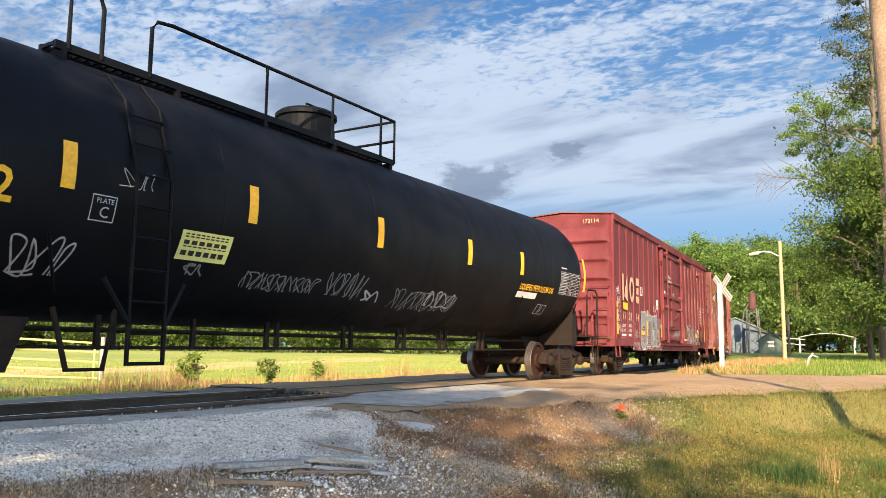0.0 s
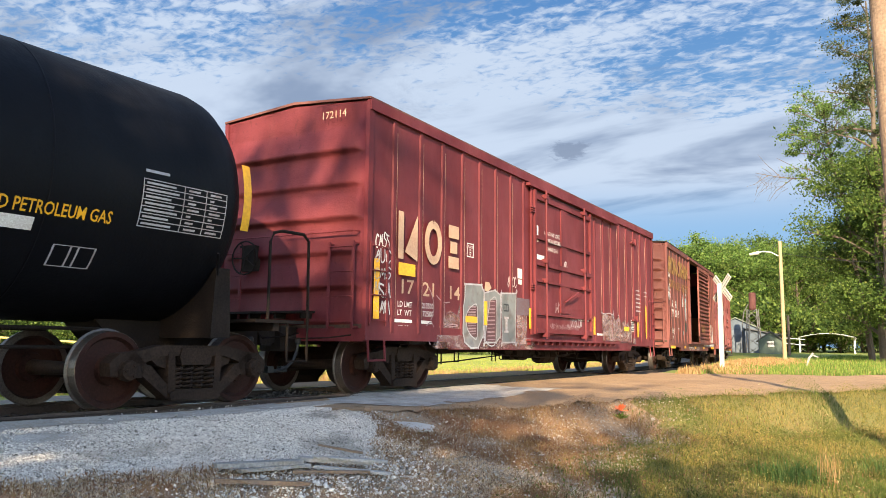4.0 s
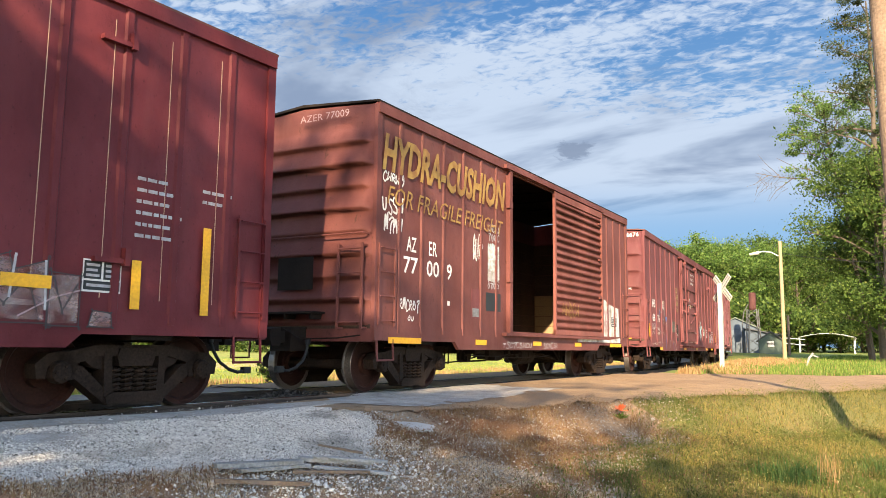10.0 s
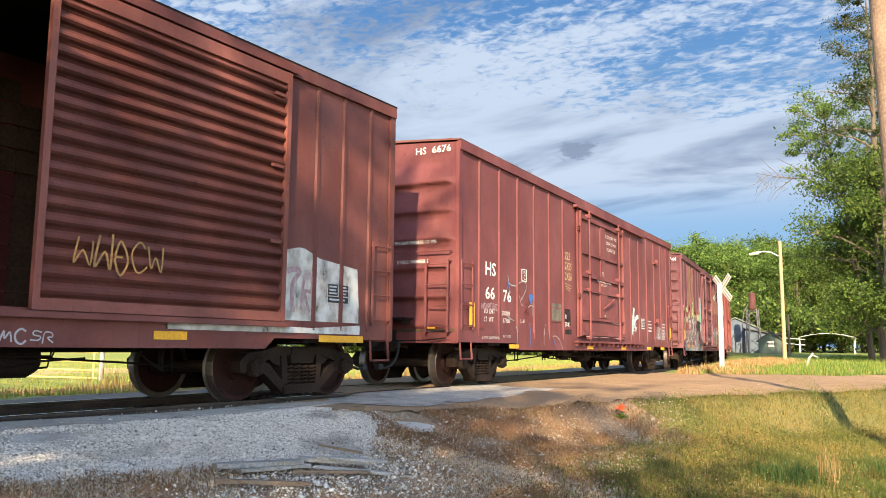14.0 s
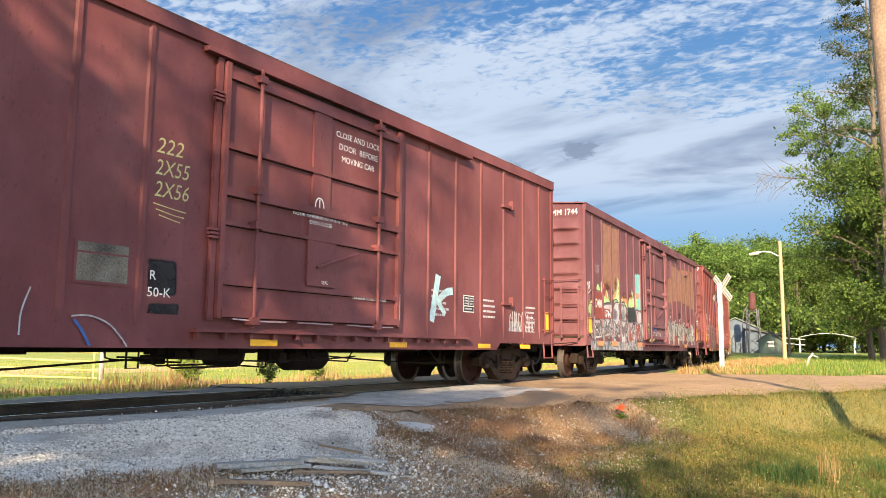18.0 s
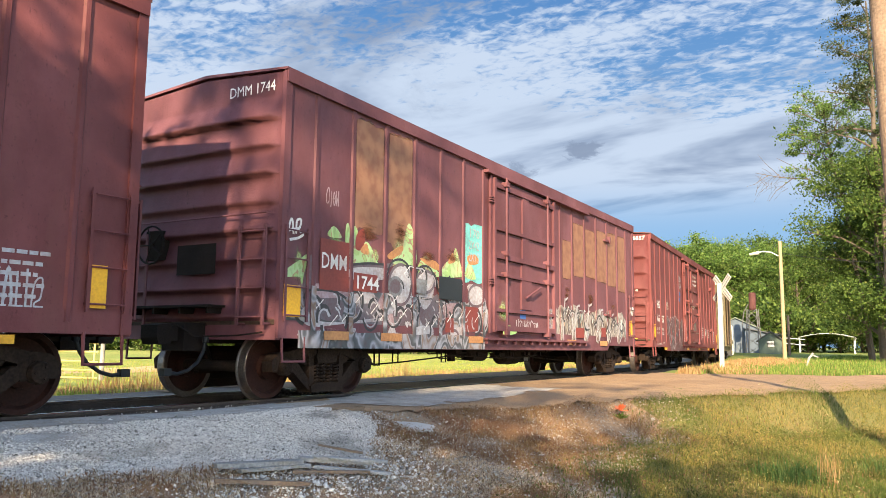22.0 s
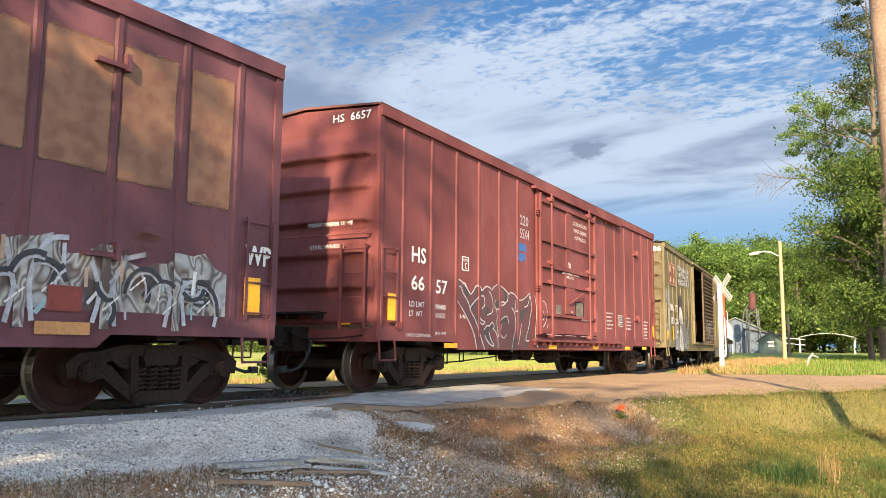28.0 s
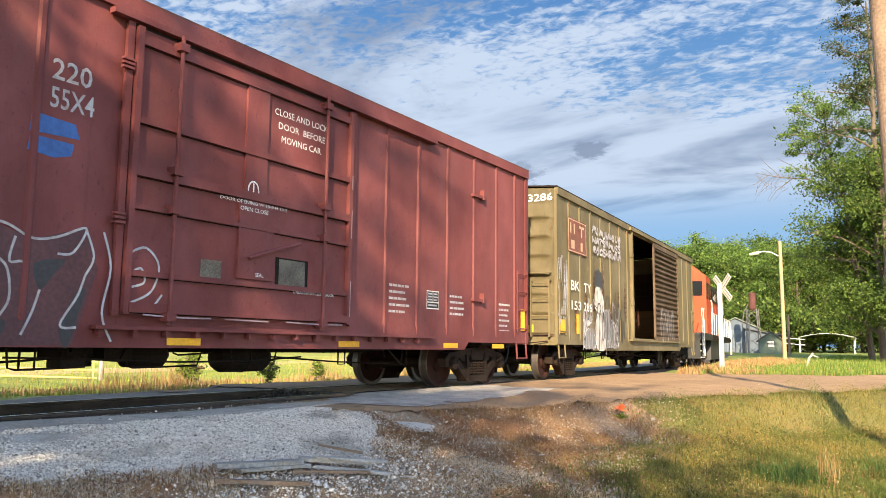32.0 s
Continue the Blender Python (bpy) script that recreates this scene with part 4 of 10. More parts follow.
def frame_mesh():
    """One cast side frame of a truck, on the near side, round its middle."""
    bm = BM()
    y0, y1 = -0.09, 0.09
    prism(bm, [(-0.90, 0.50), (-0.86, 0.60), (-0.45, 0.69), (0.45, 0.69), (0.86, 0.60), (0.90, 0.50), (0.72, 0.49), (0.42, 0.57), (-0.42, 0.57), (-0.72, 0.49)], y0, y1)
    for s in (-1, 1):
        prism(bm, [(s * 1.08, 0.36), (s * 1.10, 0.50), (s * 0.98, 0.60), (s * 0.80, 0.62), (s * 0.66, 0.50), (s * 0.70, 0.34), (s * 0.78, 0.34), (s * 0.76, 0.48), (s * 0.97, 0.48), (s * 0.99, 0.36)], y0, y1)
        prism(bm, [(s * 0.74, 0.50), (s * 0.70, 0.36), (s * 0.36, 0.10), (s * 0.26, 0.10), (s * 0.26, 0.20), (s * 0.33, 0.22), (s * 0.60, 0.47)], y0, y1)
        prism(bm, [(s * 0.26, 0.10), (s * 0.36, 0.10), (s * 0.38, 0.60), (s * 0.29, 0.60)], y0 - 0.01, y1 + 0.01)
        prism(bm, [(s * 0.36, 0.57), (s * 0.62, 0.57), (s * 0.50, 0.47), (s * 0.37, 0.43)], y0 + 0.03, y1 - 0.03)
    prism(bm, [(-0.34, 0.08), (0.34, 0.08), (0.36, 0.16), (0.28, 0.20), (-0.28, 0.20), (-0.36, 0.16)], y0 - 0.04, y1 + 0.04)
    bmesh.ops.recalc_face_normals(bm, faces=bm.faces)
    return mesh_of("side_frame", bm, M_TRUCK)


def spring_mesh():
    bm = BM()
    pts = [(0.058 * math.cos(k * 0.7854), 0.058 * math.sin(k * 0.7854), 0.20 + 0.26 * k / 44) for k in range(45)]
    tube(bm, pts, 0.017, 5)
    return mesh_of("spring", bm, M_TRUCK)


def bolster_mesh():
    bm = BM()
    prism(bm, [(-0.20, 0.47), (0.20, 0.47), (0.23, 0.56), (0.20, 0.66), (-0.20, 0.66), (-0.23, 0.56)], -1.13, 1.13)
    box(bm, -0.3, 0.3, -0.35, 0.35, 0.62, 0.74)
    box(bm, -0.86, 0.86, -0.55, -0.47, 0.30, 0.36)
    box(bm, -0.86, 0.86, 0.47, 0.55, 0.30, 0.36)
    return mesh_of("bolster", bm, M_TRUCK)


WHEEL, AXLE, CAP, SIDE, SPRING, BOLSTER = wheel_mesh(), axle_mesh(), cap_mesh(), frame_mesh(), spring_mesh(), bolster_mesh()
WHEELSETS = []


def put(name, me, parent, m=None, label=""):
    ob = new(name, me)
    ob.parent = parent
    if m is not None:
        ob.matrix_basis = m
    return tagged(ob, label)


bm = BM()
box(bm, -0.31, 0.31, -0.02, 0.02, 0.20, 0.62)
PLATE = mesh_of("spring_plate", bm, M_GRIME)


def truck(car, u, half=0.8635, axles=(-1, 1)):
    """A two-axle truck under u: frames, springs, bolster, and wheelsets that roll."""
    base = put("truck", BOLSTER, car, pose(u, 0, 0))
    for s, turn in ((-1, 0), (1, 180)):
        put("side_frame", SIDE, base, pose(0, s * 1.02, 0, 0, 0, turn))
        for dx in (-0.225, -0.075, 0.075, 0.225):
            put("spring", SPRING, base, pose(dx, s * 1.02 - s * -0.05, 0))
        for k in axles:
            put("bearing", CAP, base, pose(k * half, s * 1.12, 0.419, 0, 0, 180 if s < 0 else 0))
        put("spring_plate", PLATE, base, pose(0, s * 0.94, 0))
    for k in axles:
        ws = put("wheelset", AXLE, car, pose(u + k * half, 0, 0.419))
        put("wheel", WHEEL, ws, pose(0, -0.755, 0))
        put("wheel", WHEEL, ws, pose(0, 0.755, 0, 0, 0, 180))
        WHEELSETS.append((ws, u + k * half))


def coupler(car, u, s):
    """Draft gear, knuckle and hanging air hose at the end u, pointing to s."""
    bm = BM()
    box(bm, min(u, u + s * 0.35), max(u, u + s * 0.35), -0.2, 0.2, 0.62, 0.98)
    box(bm, min(u + s * 0.2, u + s * 0.62), max(u + s * 0.2, u + s * 0.62), -0.09, 0.09, 0.74, 0.92)
    prism(bm, [(u + s * 0.5, 0.70), (u + s * 0.68, 0.70), (u + s * 0.72, 0.78), (u + s * 0.72, 0.94), (u + s * 0.5, 0.97)], -0.14, 0.16)
    part("coupler", bm, M_GRIME, car)
    bm = BM()
    tube(bm, [(u + s * 0.1, -0.32, 0.75), (u + s * 0.14, -0.34, 0.62), (u + s * 0.24, -0.35, 0.48), (u + s * 0.40, -0.36, 0.38), (u + s * 0.56, -0.35, 0.34), (u + s * 0.70, -0.33, 0.36)], 0.023, 8)
    box(bm, min(u + s * 0.66, u + s * 0.78), max(u + s * 0.66, u + s * 0.78), -0.37, -0.29, 0.32, 0.41)
    lathe(bm, [(0.03, -0.05), (0.045, -0.03), (0.045, 0.03), (0.03, 0.05)], 10, pose(u + s * 0.1, -0.32, 0.77))
    part("air_hose", bm, M_HOSE, car)
    bm = BM()
    tube(bm, [(u + s * 0.06, -1.25, 0.86), (u + s * 0.12, -0.9, 0.82), (u + s * 0.30, -0.35, 0.80), (u + s * 0.4, -0.1, 0.95)], 0.012, 6)
    part("uncoupling_lever", bm, M_GRIME, car)


def ladder(car, u0, u1, zs, y, mat, post=True):
    bm = BM()
    for u in (u0, u1):
        if post:
            box(bm, u - 0.02, u + 0.02, y - 0.055, y - 0.035, zs[0] - 0.08, zs[-1] + 0.06)
        for z in (zs[0], zs[-1]):
            box(bm, u - 0.015, u + 0.015, y - 0.05, y + 0.02, z - 0.015, z + 0.015)
    ob = part("ladder", bm, mat, car)
    for z in zs:
        bm = BM()
        tube(bm, [(u0, y - 0.02, z), (u0 + 0.02, y - 0.06, z), (u1 - 0.02, y - 0.06, z), (u1, y - 0.02, z)], 0.011, 6)
        part("rung", bm, mat, ob)


def end_ladder(car, u, s, v0, v1, zs, mat):
    bm = BM()
    for v in (v0, v1):
        box(bm, min(u + s * 0.125, u + s * 0.15), max(u + s * 0.125, u + s * 0.15), v - 0.02, v + 0.02, zs[0] - 0.10, zs[-1] + 0.08)
        for z in (zs[0] - 0.08, zs[-1] + 0.05):
            box(bm, min(u, u + s * 0.13), max(u, u + s * 0.13), v - 0.015, v + 0.015, z - 0.012, z + 0.012)
    ob = part("end_ladder", bm, mat, car)
    for z in zs:
        bm = BM()
        tube(bm, [(u + s * 0.15, v0, z), (u + s * 0.15, v1, z)], 0.012, 6)
        part("rung", bm, mat, ob)


def end_wall(car, L, s, w, z0, ze, zp, ribs, depth, mat, keen=False):
    """A pressed steel end with raised ribs, under the gable."""
    bm = BM()
    nv, nz = 14, 120
    grid = []
    for j in range(nz + 1):
        row = []
        for i in range(nv + 1):
            v = -w + 2 * w * i / nv
            top = ze + (zp - ze) * (1 - abs(v) / w)
            z = z0 + (top - z0) * j / nz
            f = ribs * (z - z0 - 0.1) / (ze - z0 - 0.35)
            ph = f % 1.0
            if keen:
                bump = ph / 0.10 if ph < 0.10 else max(0.0, 1 - (ph - 0.10) / 0.72)
            else:
                bump = max(0.0, math.sin(math.pi * ph)) ** 1.6
            bump = bump * (1.15 if int(f) % 2 else 0.75) if 0 < f < ribs else 0.0
            taper = min(1.0, max(0.0, (w - abs(v)) / 0.30)) ** 0.7
            row.append(bm.verts.new((s * (L / 2 - 0.01 + depth * bump * taper), v, z)))
        grid.append(row)
    for j in range(nz):
        for i in range(nv):
            bm.faces.new((grid[j][i], grid[j][i + 1], grid[j + 1][i + 1], grid[j + 1][i]))
    bmesh.ops.solidify(bm, geom=bm.faces[:], thickness=0.02)
    return part("end_wall", bm, mat, car, smooth=True)


def bar(car, u0, u1, z0, z1, y, d, mat, name, parent=None):
    bm = BM()
    box(bm, u0, u1, y - d, y, z0, z1)
    return part(name, bm, mat, parent or car)


def plug_door(car, u0, u1, z0, z1, y, mat):
    """A plug door with its frame, bars, two locking rods, gear plate and rail."""
    bm = BM()
    box(bm, u0, u1, y - 0.03, y + 0.03, z0, z1)
    d = part("door", bm, mat, car, "closed plug door with locking rods")
    w = u1 - u0
    for z, hgt, dep in ((z1 - 0.18, 0.09, 0.05), (z0 + 0.66 * (z1 - z0), 0.07, 0.05), (z0 + 0.475 * (z1 - z0), 0.10, 0.06), (z0 + 0.36 * (z1 - z0), 0.05, 0.05), (z0 + 0.13 * (z1 - z0), 0.06, 0.05), (z0 + 0.02, 0.10, 0.07)):
        bar(car, u0 + 0.06, u1 - 0.06, z, z + hgt, y - 0.03, dep, mat, "door_bar", d)
        # dark strip painted in for the shadow and dirt under the bar
        bar(car, u0 + 0.07, u1 - 0.07, z - 0.010, z, y - 0.03, 0.006, M_GRIME, "bar_shade_dirt", d)
    bar(car, u0, u0 + 0.07, z0, z1, y - 0.03, 0.06, mat, "door_edge", d)
    bar(car, u1 - 0.07, u1, z0, z1, y - 0.03, 0.06, mat, "door_edge", d)
    bar(car, u0 + 0.44 * w, u0 + 0.54 * w, z0 + 0.40 * (z1 - z0), z1 - 0.15, y - 0.03, 0.03, mat, "door_stile", d)
    for f in (0.15, 0.83):
        bm = BM()
        tube(bm, [(u0 + f * w, y - 0.12, z0 - 0.10), (u0 + f * w, y - 0.12, z1 + 0.06)], 0.024, 8)
        part("locking_rod", bm, mat, d)
        for z in (z0 - 0.06, z0 + 0.36 * (z1 - z0), z0 + 0.5 * (z1 - z0), z1 - 0.12):
            bar(car, u0 + f * w - 0.06, u0 + f * w + 0.06, z, z + 0.09, y - 0.03, 0.13, mat, "rod_bracket", d)
    bar(car, u0 + 0.42 * w, u0 + 0.58 * w, z0 + 0.16 * (z1 - z0), z0 + 0.46 * (z1 - z0), y - 0.03, 0.04, mat, "gear_plate", d)
    bm = BM()
    tube(bm, [(u0 + 0.46 * w, y - 0.11, z0 + 0.24 * (z1 - z0)), (u0 + 0.53 * w, y - 0.13, z0 + 0.27 * (z1 - z0)), (u0 + 0.70 * w, y - 0.12, z0 + 0.33 * (z1 - z0))], 0.022, 7)
    part("door_handle", bm, mat, d)
    # dark strips stand in for the shade in the gaps round the door
    for u in (u0 - 0.018, u1):
        bar(car, u, u + 0.018, z0, z1, y, 0.03, M_GRIME, "gap_shade")
    bar(car, u0 - 0.1, u1 + 0.1, z1, z1 + 0.035, y, 0.03, M_GRIME, "gap_shade")
    for u in (u0 - 0.10, u1 + 0.03):
        bar(car, u, u + 0.08, z0 - 0.02, z1 + 0.03, y - 0.002, 0.045, mat, "door_post")
    for z in (z0 + 0.3 * (z1 - z0), z1 - 0.5):
        for k in range(3):
            bar(car, u0 - 0.16, u0 - 0.03, z + 0.045 * k, z + 0.045 * k + 0.025, y - 0.04, 0.05, mat, "door_stop")
    bar(car, u0 - 0.3, u1 + 2.2, z1 + 0.04, z1 + 0.10, y - 0.002, 0.10, mat, "door_rail")
    bm = BM()
    box(bm, u0 - 0.3, u1 + 2.2, y - 0.10, y - 0.002, z0 - 0.16, z0 - 0.12)
    n = int((u1 - u0 + 2.5) / 0.2)
    part("door_rail", bm, mat, car)
    for k in range(0, n, 2):
        bar(car, u0 - 0.25 + k * 0.2, u0 - 0.19 + k * 0.2, z0 - 0.23, z0 - 0.16, y - 0.002, 0.07, mat, "rail_bracket")
    return d


def sliding_door(car, u0, u1, z0, z1, y, mat, n=18):
    """A sliding door of pressed horizontal corrugations."""
    bm = BM()
    rows = n * 6
    top_in, bot_in = z1 - 0.14, z0 + 0.10
    prev = None
    for j in range(rows + 1):
        z = bot_in + (top_in - bot_in) * j / rows
        ph = (j / 6) % 1.0
        d = 0.045 * (0.5 - 0.5 * math.cos(6.28319 * ph))
        a = (bm.verts.new((u0 + 0.05, y - d, z)), bm.verts.new((u1 - 0.05, y - d, z)))
        if prev:
            bm.faces.new((prev[0], prev[1], a[1], a[0]))
        prev = a
    bmesh.ops.solidify(bm, geom=bm.faces[:], thickness=-0.02)
    d = part("door", bm, mat, car, "ribbed sliding door, slid open")
    bar(car, u0, u0 + 0.07, z0, z1, y, 0.06, mat, "door_edge", d)
    bar(car, u1 - 0.07, u1, z0, z1, y, 0.06, mat, "door_edge", d)
    bar(car, u0, u1, z1 - 0.15, z1, y, 0.05, mat, "door_edge", d)
    bar(car, u0, u1, z0, z0 + 0.11, y, 0.05, mat, "door_edge", d)
    for z in (z0 + 0.3 * (z1 - z0), z0 + 0.6 * (z1 - z0), z1 - 0.35):
        bar(car, u1 - 0.3, u1 - 0.12, z, z + 0.04, y - 0.03, 0.04, mat, "door_handle", d)
    return d


def boxcar(spec):
    """One boxcar round its middle, x along it, z = 0 on the rails, its near side at -y."""
    L, w, ze, mat, tc = spec["L"], 1.42, spec["eave"], spec["mat"], spec["tc"]
    zs, zb, zp = 0.66, 0.79, ze + 0.10
    zf = 1.02
    car = thing("boxcar", pose(0, 0, 0), spec["label"], "boxcar", "cars of the train")
    d0, d1 = spec["door"]
    opening = spec.get("open")
    for sgn, nm in ((-1, "side_wall"), (1, "side_wall")):
        bm = BM()
        y0, y1 = sorted((sgn * w, sgn * (w - 0.04)))
        if opening and sgn < 0:
            for a, b, zz in ((-L / 2, opening[0], zf - 0.1), (opening[0], opening[1], ze - 0.16)):
                b2 = BM()
                box(b2, a, b, y0, y1, zz, ze)
                part(nm, b2, mat, car)
            box(bm, opening[1], L / 2, y0, y1, zf - 0.1, ze)
        else:
            box(bm, -L / 2, L / 2, y0, y1, zf - 0.1, ze)
        part(nm, bm, mat, car)
        # sill, deeper between the trucks
        bm = BM()
        k = tc / 2 - 1.3
        prism(bm, [(-L / 2, zf), (L / 2, zf), (L / 2, zb), (k + 0.45, zb), (k + 0.3, zs), (-k - 0.3, zs), (-k - 0.45, zb), (-L / 2, zb)], sgn * (w + 0.012), sgn * (w - 0.05))
        bmesh.ops.recalc_face_normals(bm, faces=bm.faces)
        part("side_sill", bm, mat, car)
        bm = BM()
        prism(bm, [(-L / 2, ze - 0.14), (L / 2, ze - 0.14), (L / 2, ze + 0.02), (-L / 2, ze + 0.02)], sgn * (w + 0.055), sgn * (w - 0.02))
        bmesh.ops.recalc_face_normals(bm, faces=bm.faces)
        part("top_chord", bm, mat, car)
        pw = spec.get("post_w", 0.05)
        bm = BM()
        prism(bm, [(-pw / 2 - 0.02, 0), (pw / 2 + 0.02, 0), (pw / 2, 0.025), (-pw / 2, 0.025)], zf - 0.12, ze - 0.14, Matrix(((1, 0, 0, 0), (0, 0, -1, 0), (0, 1, 0, 0), (0, 0, 0, 1))))
        bmesh.ops.recalc_face_normals(bm, faces=bm.faces)
        pm = mesh_of("side_post", bm, mat)
        for u in spec["posts"]:
            put("side_post", pm, car, pose(u, sgn * w, 0, 0, 0, 0 if sgn < 0 else 180))
        # thin cream strips paint the bright reflection along the panel seams
        if spec.get("seam_glints") and sgn < 0:
            for u in spec["seam_glints"]:
                bar(car, u, u + 0.007, 1.15, ze - 0.3, -w, 0.003, M_CREAM, "seam_glint")
        for s in (-1, 1):
            bm = BM()
            box(bm, s * (L / 2 - 0.05) - 0.06, s * (L / 2 - 0.05) + 0.06, sgn * w - 0.03, sgn * w + 0.03, zb, ze)
            part("corner_post", bm, mat, car)
            bm = BM()
            tube(bm, [(s * (L / 2 - 0.08), sgn * (w + 0.01), zb + 0.02), (s * (L / 2 - 0.08), sgn * (w + 0.03), 0.50), (s * (L / 2 - 0.50), sgn * (w + 0.03), 0.50), (s * (L / 2 - 0.50), sgn * (w + 0.01), zb + 0.02)], 0.02, 6)
            part("step", bm, mat, car)
    for s in (-1, 1):
        end_wall(car, L, s, w - 0.005, zb + 0.12, ze, zp, spec["ribs"], spec.get("rib_d", 0.06), mat, spec.get("keen", False))
        bm = BM()
        box(bm, s * (L / 2 - 0.04) - 0.06, s * (L / 2 - 0.04) + 0.06, -w, w, zb - 0.02, zb + 0.16)
        part("end_sill", bm, mat, car)
        lz = [1.05 + 0.36 * k for k in range(4)]
        u = s * (L / 2 - 0.50)
        ladder(car, min(u, s * (L / 2 - 0.08)), max(u, s * (L / 2 - 0.08)), [z + 0.03 for z in lz], -w, mat)
        end_ladder(car, s * L / 2, s, -w + 0.12, -w + 0.55, lz, mat)
        end_ladder(car, s * L / 2, s, w - 0.55, w - 0.12, lz, mat)
        bm = BM()
        tube(bm, [(s * (L / 2 + 0.02), -w + 0.1, 2.36), (s * (L / 2 + 0.13), -w + 0.12, 2.36), (s * (L / 2 + 0.13), w - 0.12, 2.36), (s * (L / 2 + 0.02), w - 0.1, 2.36)], 0.013, 6)
        part("grab_iron", bm, mat, car)
        bm = BM()
        box(bm, min(s * L / 2, s * (L / 2 + 0.30)), max(s * L / 2, s * (L / 2 + 0.30)), -0.55, 1.2, 1.18, 1.21)
        for k in range(4):
            box(bm, min(s * L / 2, s * (L / 2 + 0.28)), max(s * L / 2, s * (L / 2 + 0.28)), -0.5 + 0.5 * k, -0.47 + 0.5 * k, 1.10, 1.18)
        part("crossover_step", bm, M_GRIME, car)
        coupler(car, s * (L / 2 + 0.02), s)
    # the brake gear on the near end
    bm = BM()
    lathe(bm, [(0.0301, -0.03), (0.03, 0.03)], 10, pose(-L / 2 - 0.16, 0.75, 2.05), "x")
    pts = [(-L / 2 - 0.18, 0.75 + 0.26 * math.cos(k * 0.3142), 2.05 + 0.26 * math.sin(k * 0.3142)) for k in range(21)]
    tube(bm, pts, 0.014, 6)
    for k in range(5):
        tube(bm, [(-L / 2 - 0.17, 0.75, 2.05), (-L / 2 - 0.18, 0.75 + 0.26 * math.cos(k * 1.2566), 2.05 + 0.26 * math.sin(k * 1.2566))], 0.01, 5)
    box(bm, -L / 2 - 0.14, -L / 2 + 0.02, 0.6, 0.9, 1.85, 2.25)
    part("hand_brake", bm, M_GRIME, car)
    # roof with cross ribs
    bm = BM()
    ow = w + 0.05
    prism(bm, [(-ow, ze + 0.02), (0, zp + 0.03), (ow, ze + 0.02), (ow, ze + 0.05), (0, zp + 0.07), (-ow, ze + 0.05)], -L / 2 - 0.02, L / 2 + 0.02, Matrix(((0, 1, 0, 0), (1, 0, 0, 0), (0, 0, 1, 0), (0, 0, 0, 1))))
    bmesh.ops.recalc_face_normals(bm, faces=bm.faces)
    part("roof", bm, spec.get("roof", M_ROOFRED), car)
    bm = BM()
    prism(bm, [(-0.03, 0), (0.03, 0), (0.02, 0.025), (-0.02, 0.025)], -ow + 0.2, ow - 0.2)
    for v in bm.verts:
        v.co.z += ze + 0.048 + (zp - ze + 0.02) * (1 - abs(v.co.y) / ow)
    rib = mesh_of("roof_rib", bm, spec.get("roof", M_ROOFRED))
    n = int(L / 1.1)
    for k in range(n + 1):
        put("roof_rib", rib, car, pose(-L / 2 + 0.06 + (L - 0.12) * k / n, 0, 0))
    # floor, centre sill, crossbearers, brake rigging
    bm = BM()
    box(bm, -L / 2, L / 2, -w + 0.04, w - 0.04, zf - 0.06, zf)
    part("floor", bm, M_WOODIN, car)
    bm = BM()
    prism(bm, [(-L / 2, 0.98), (L / 2, 0.98), (L / 2, 0.72), (tc / 2 - 1.3, 0.72), (tc / 2 - 1.9, 0.60), (-tc / 2 + 1.9, 0.60), (-tc / 2 + 1.3, 0.72), (-L / 2, 0.72)], -0.2, 0.2)
    bmesh.ops.recalc_face_normals(bm, faces=bm.faces)
    part("centre_sill", bm, M_GRIME, car)
    for s in (-1, 1):
        bar(car, s * tc / 2 - 0.25, s * tc / 2 + 0.25, 0.74, 0.96, w - 0.06, 2 * w - 0.12, M_GRIME, "body_bolster")
    for u in (-tc / 2 + 2.4, -0.9, 0.9, tc / 2 - 2.4):
        bar(car, u - 0.08, u + 0.08, 0.70, 0.96, w - 0.06, 2 * w - 0.12, M_GRIME, "crossbearer")
    bm = BM()
    lathe(bm, [(0.05, -0.46), (0.14, -0.43), (0.19, -0.34), (0.19, -0.02), (0.20, 0.0), (0.19, 0.02), (0.19, 0.34), (0.14, 0.43), (0.05, 0.46)], 18, pose(0.75, -0.62, 0.54), "x")
    box(bm, 0.2, 1.0, -0.75, -0.4, 0.66, 0.95)
    part("air_reservoir", bm, M_GRIME, car)
    bm = BM()
    lathe(bm, [(0.04, -0.3), (0.14, -0.28), (0.15, 0.2), (0.05, 0.3)], 12, pose(-0.8, -0.7, 0.58), "x")
    box(bm, -1.5, -1.15, -0.95, -0.6, 0.52, 0.74)
    box(bm, -2.0, -1.6, -0.9, -0.65, 0.58, 0.70)
    part("brake_valve", bm, M_GRIME, car)
    bm = BM()
    k = k_in = tc / 2 - 1.1
    tube(bm, [(-k, -0.35, 0.36), (-k + 1.6, -0.6, 0.44), (-1.4, -0.8, 0.58)], 0.014, 6)
    tube(bm, [(1.2, -0.7, 0.55), (2.6, -0.6, 0.47), (k, -0.4, 0.38)], 0.014, 6)
    tube(bm, [(-2.6, -1.0, 0.56), (-1.8, -1.0, 0.54), (-0.6, -1.05, 0.50), (0.6, -1.0, 0.50), (1.5, -1.0, 0.55)], 0.012, 6)
    part("brake_rod", bm, M_GRIME, car)
    for u in (-3.9, -2.3, 2.6):
        bm = BM()
        tube(bm, [(u, -0.75, 0.72), (u, -0.75, 0.43), (u + 0.16, -0.75, 0.43), (u + 0.16, -0.75, 0.72)], 0.014, 6)
        part("rod_hanger", bm, M_GRIME, car)
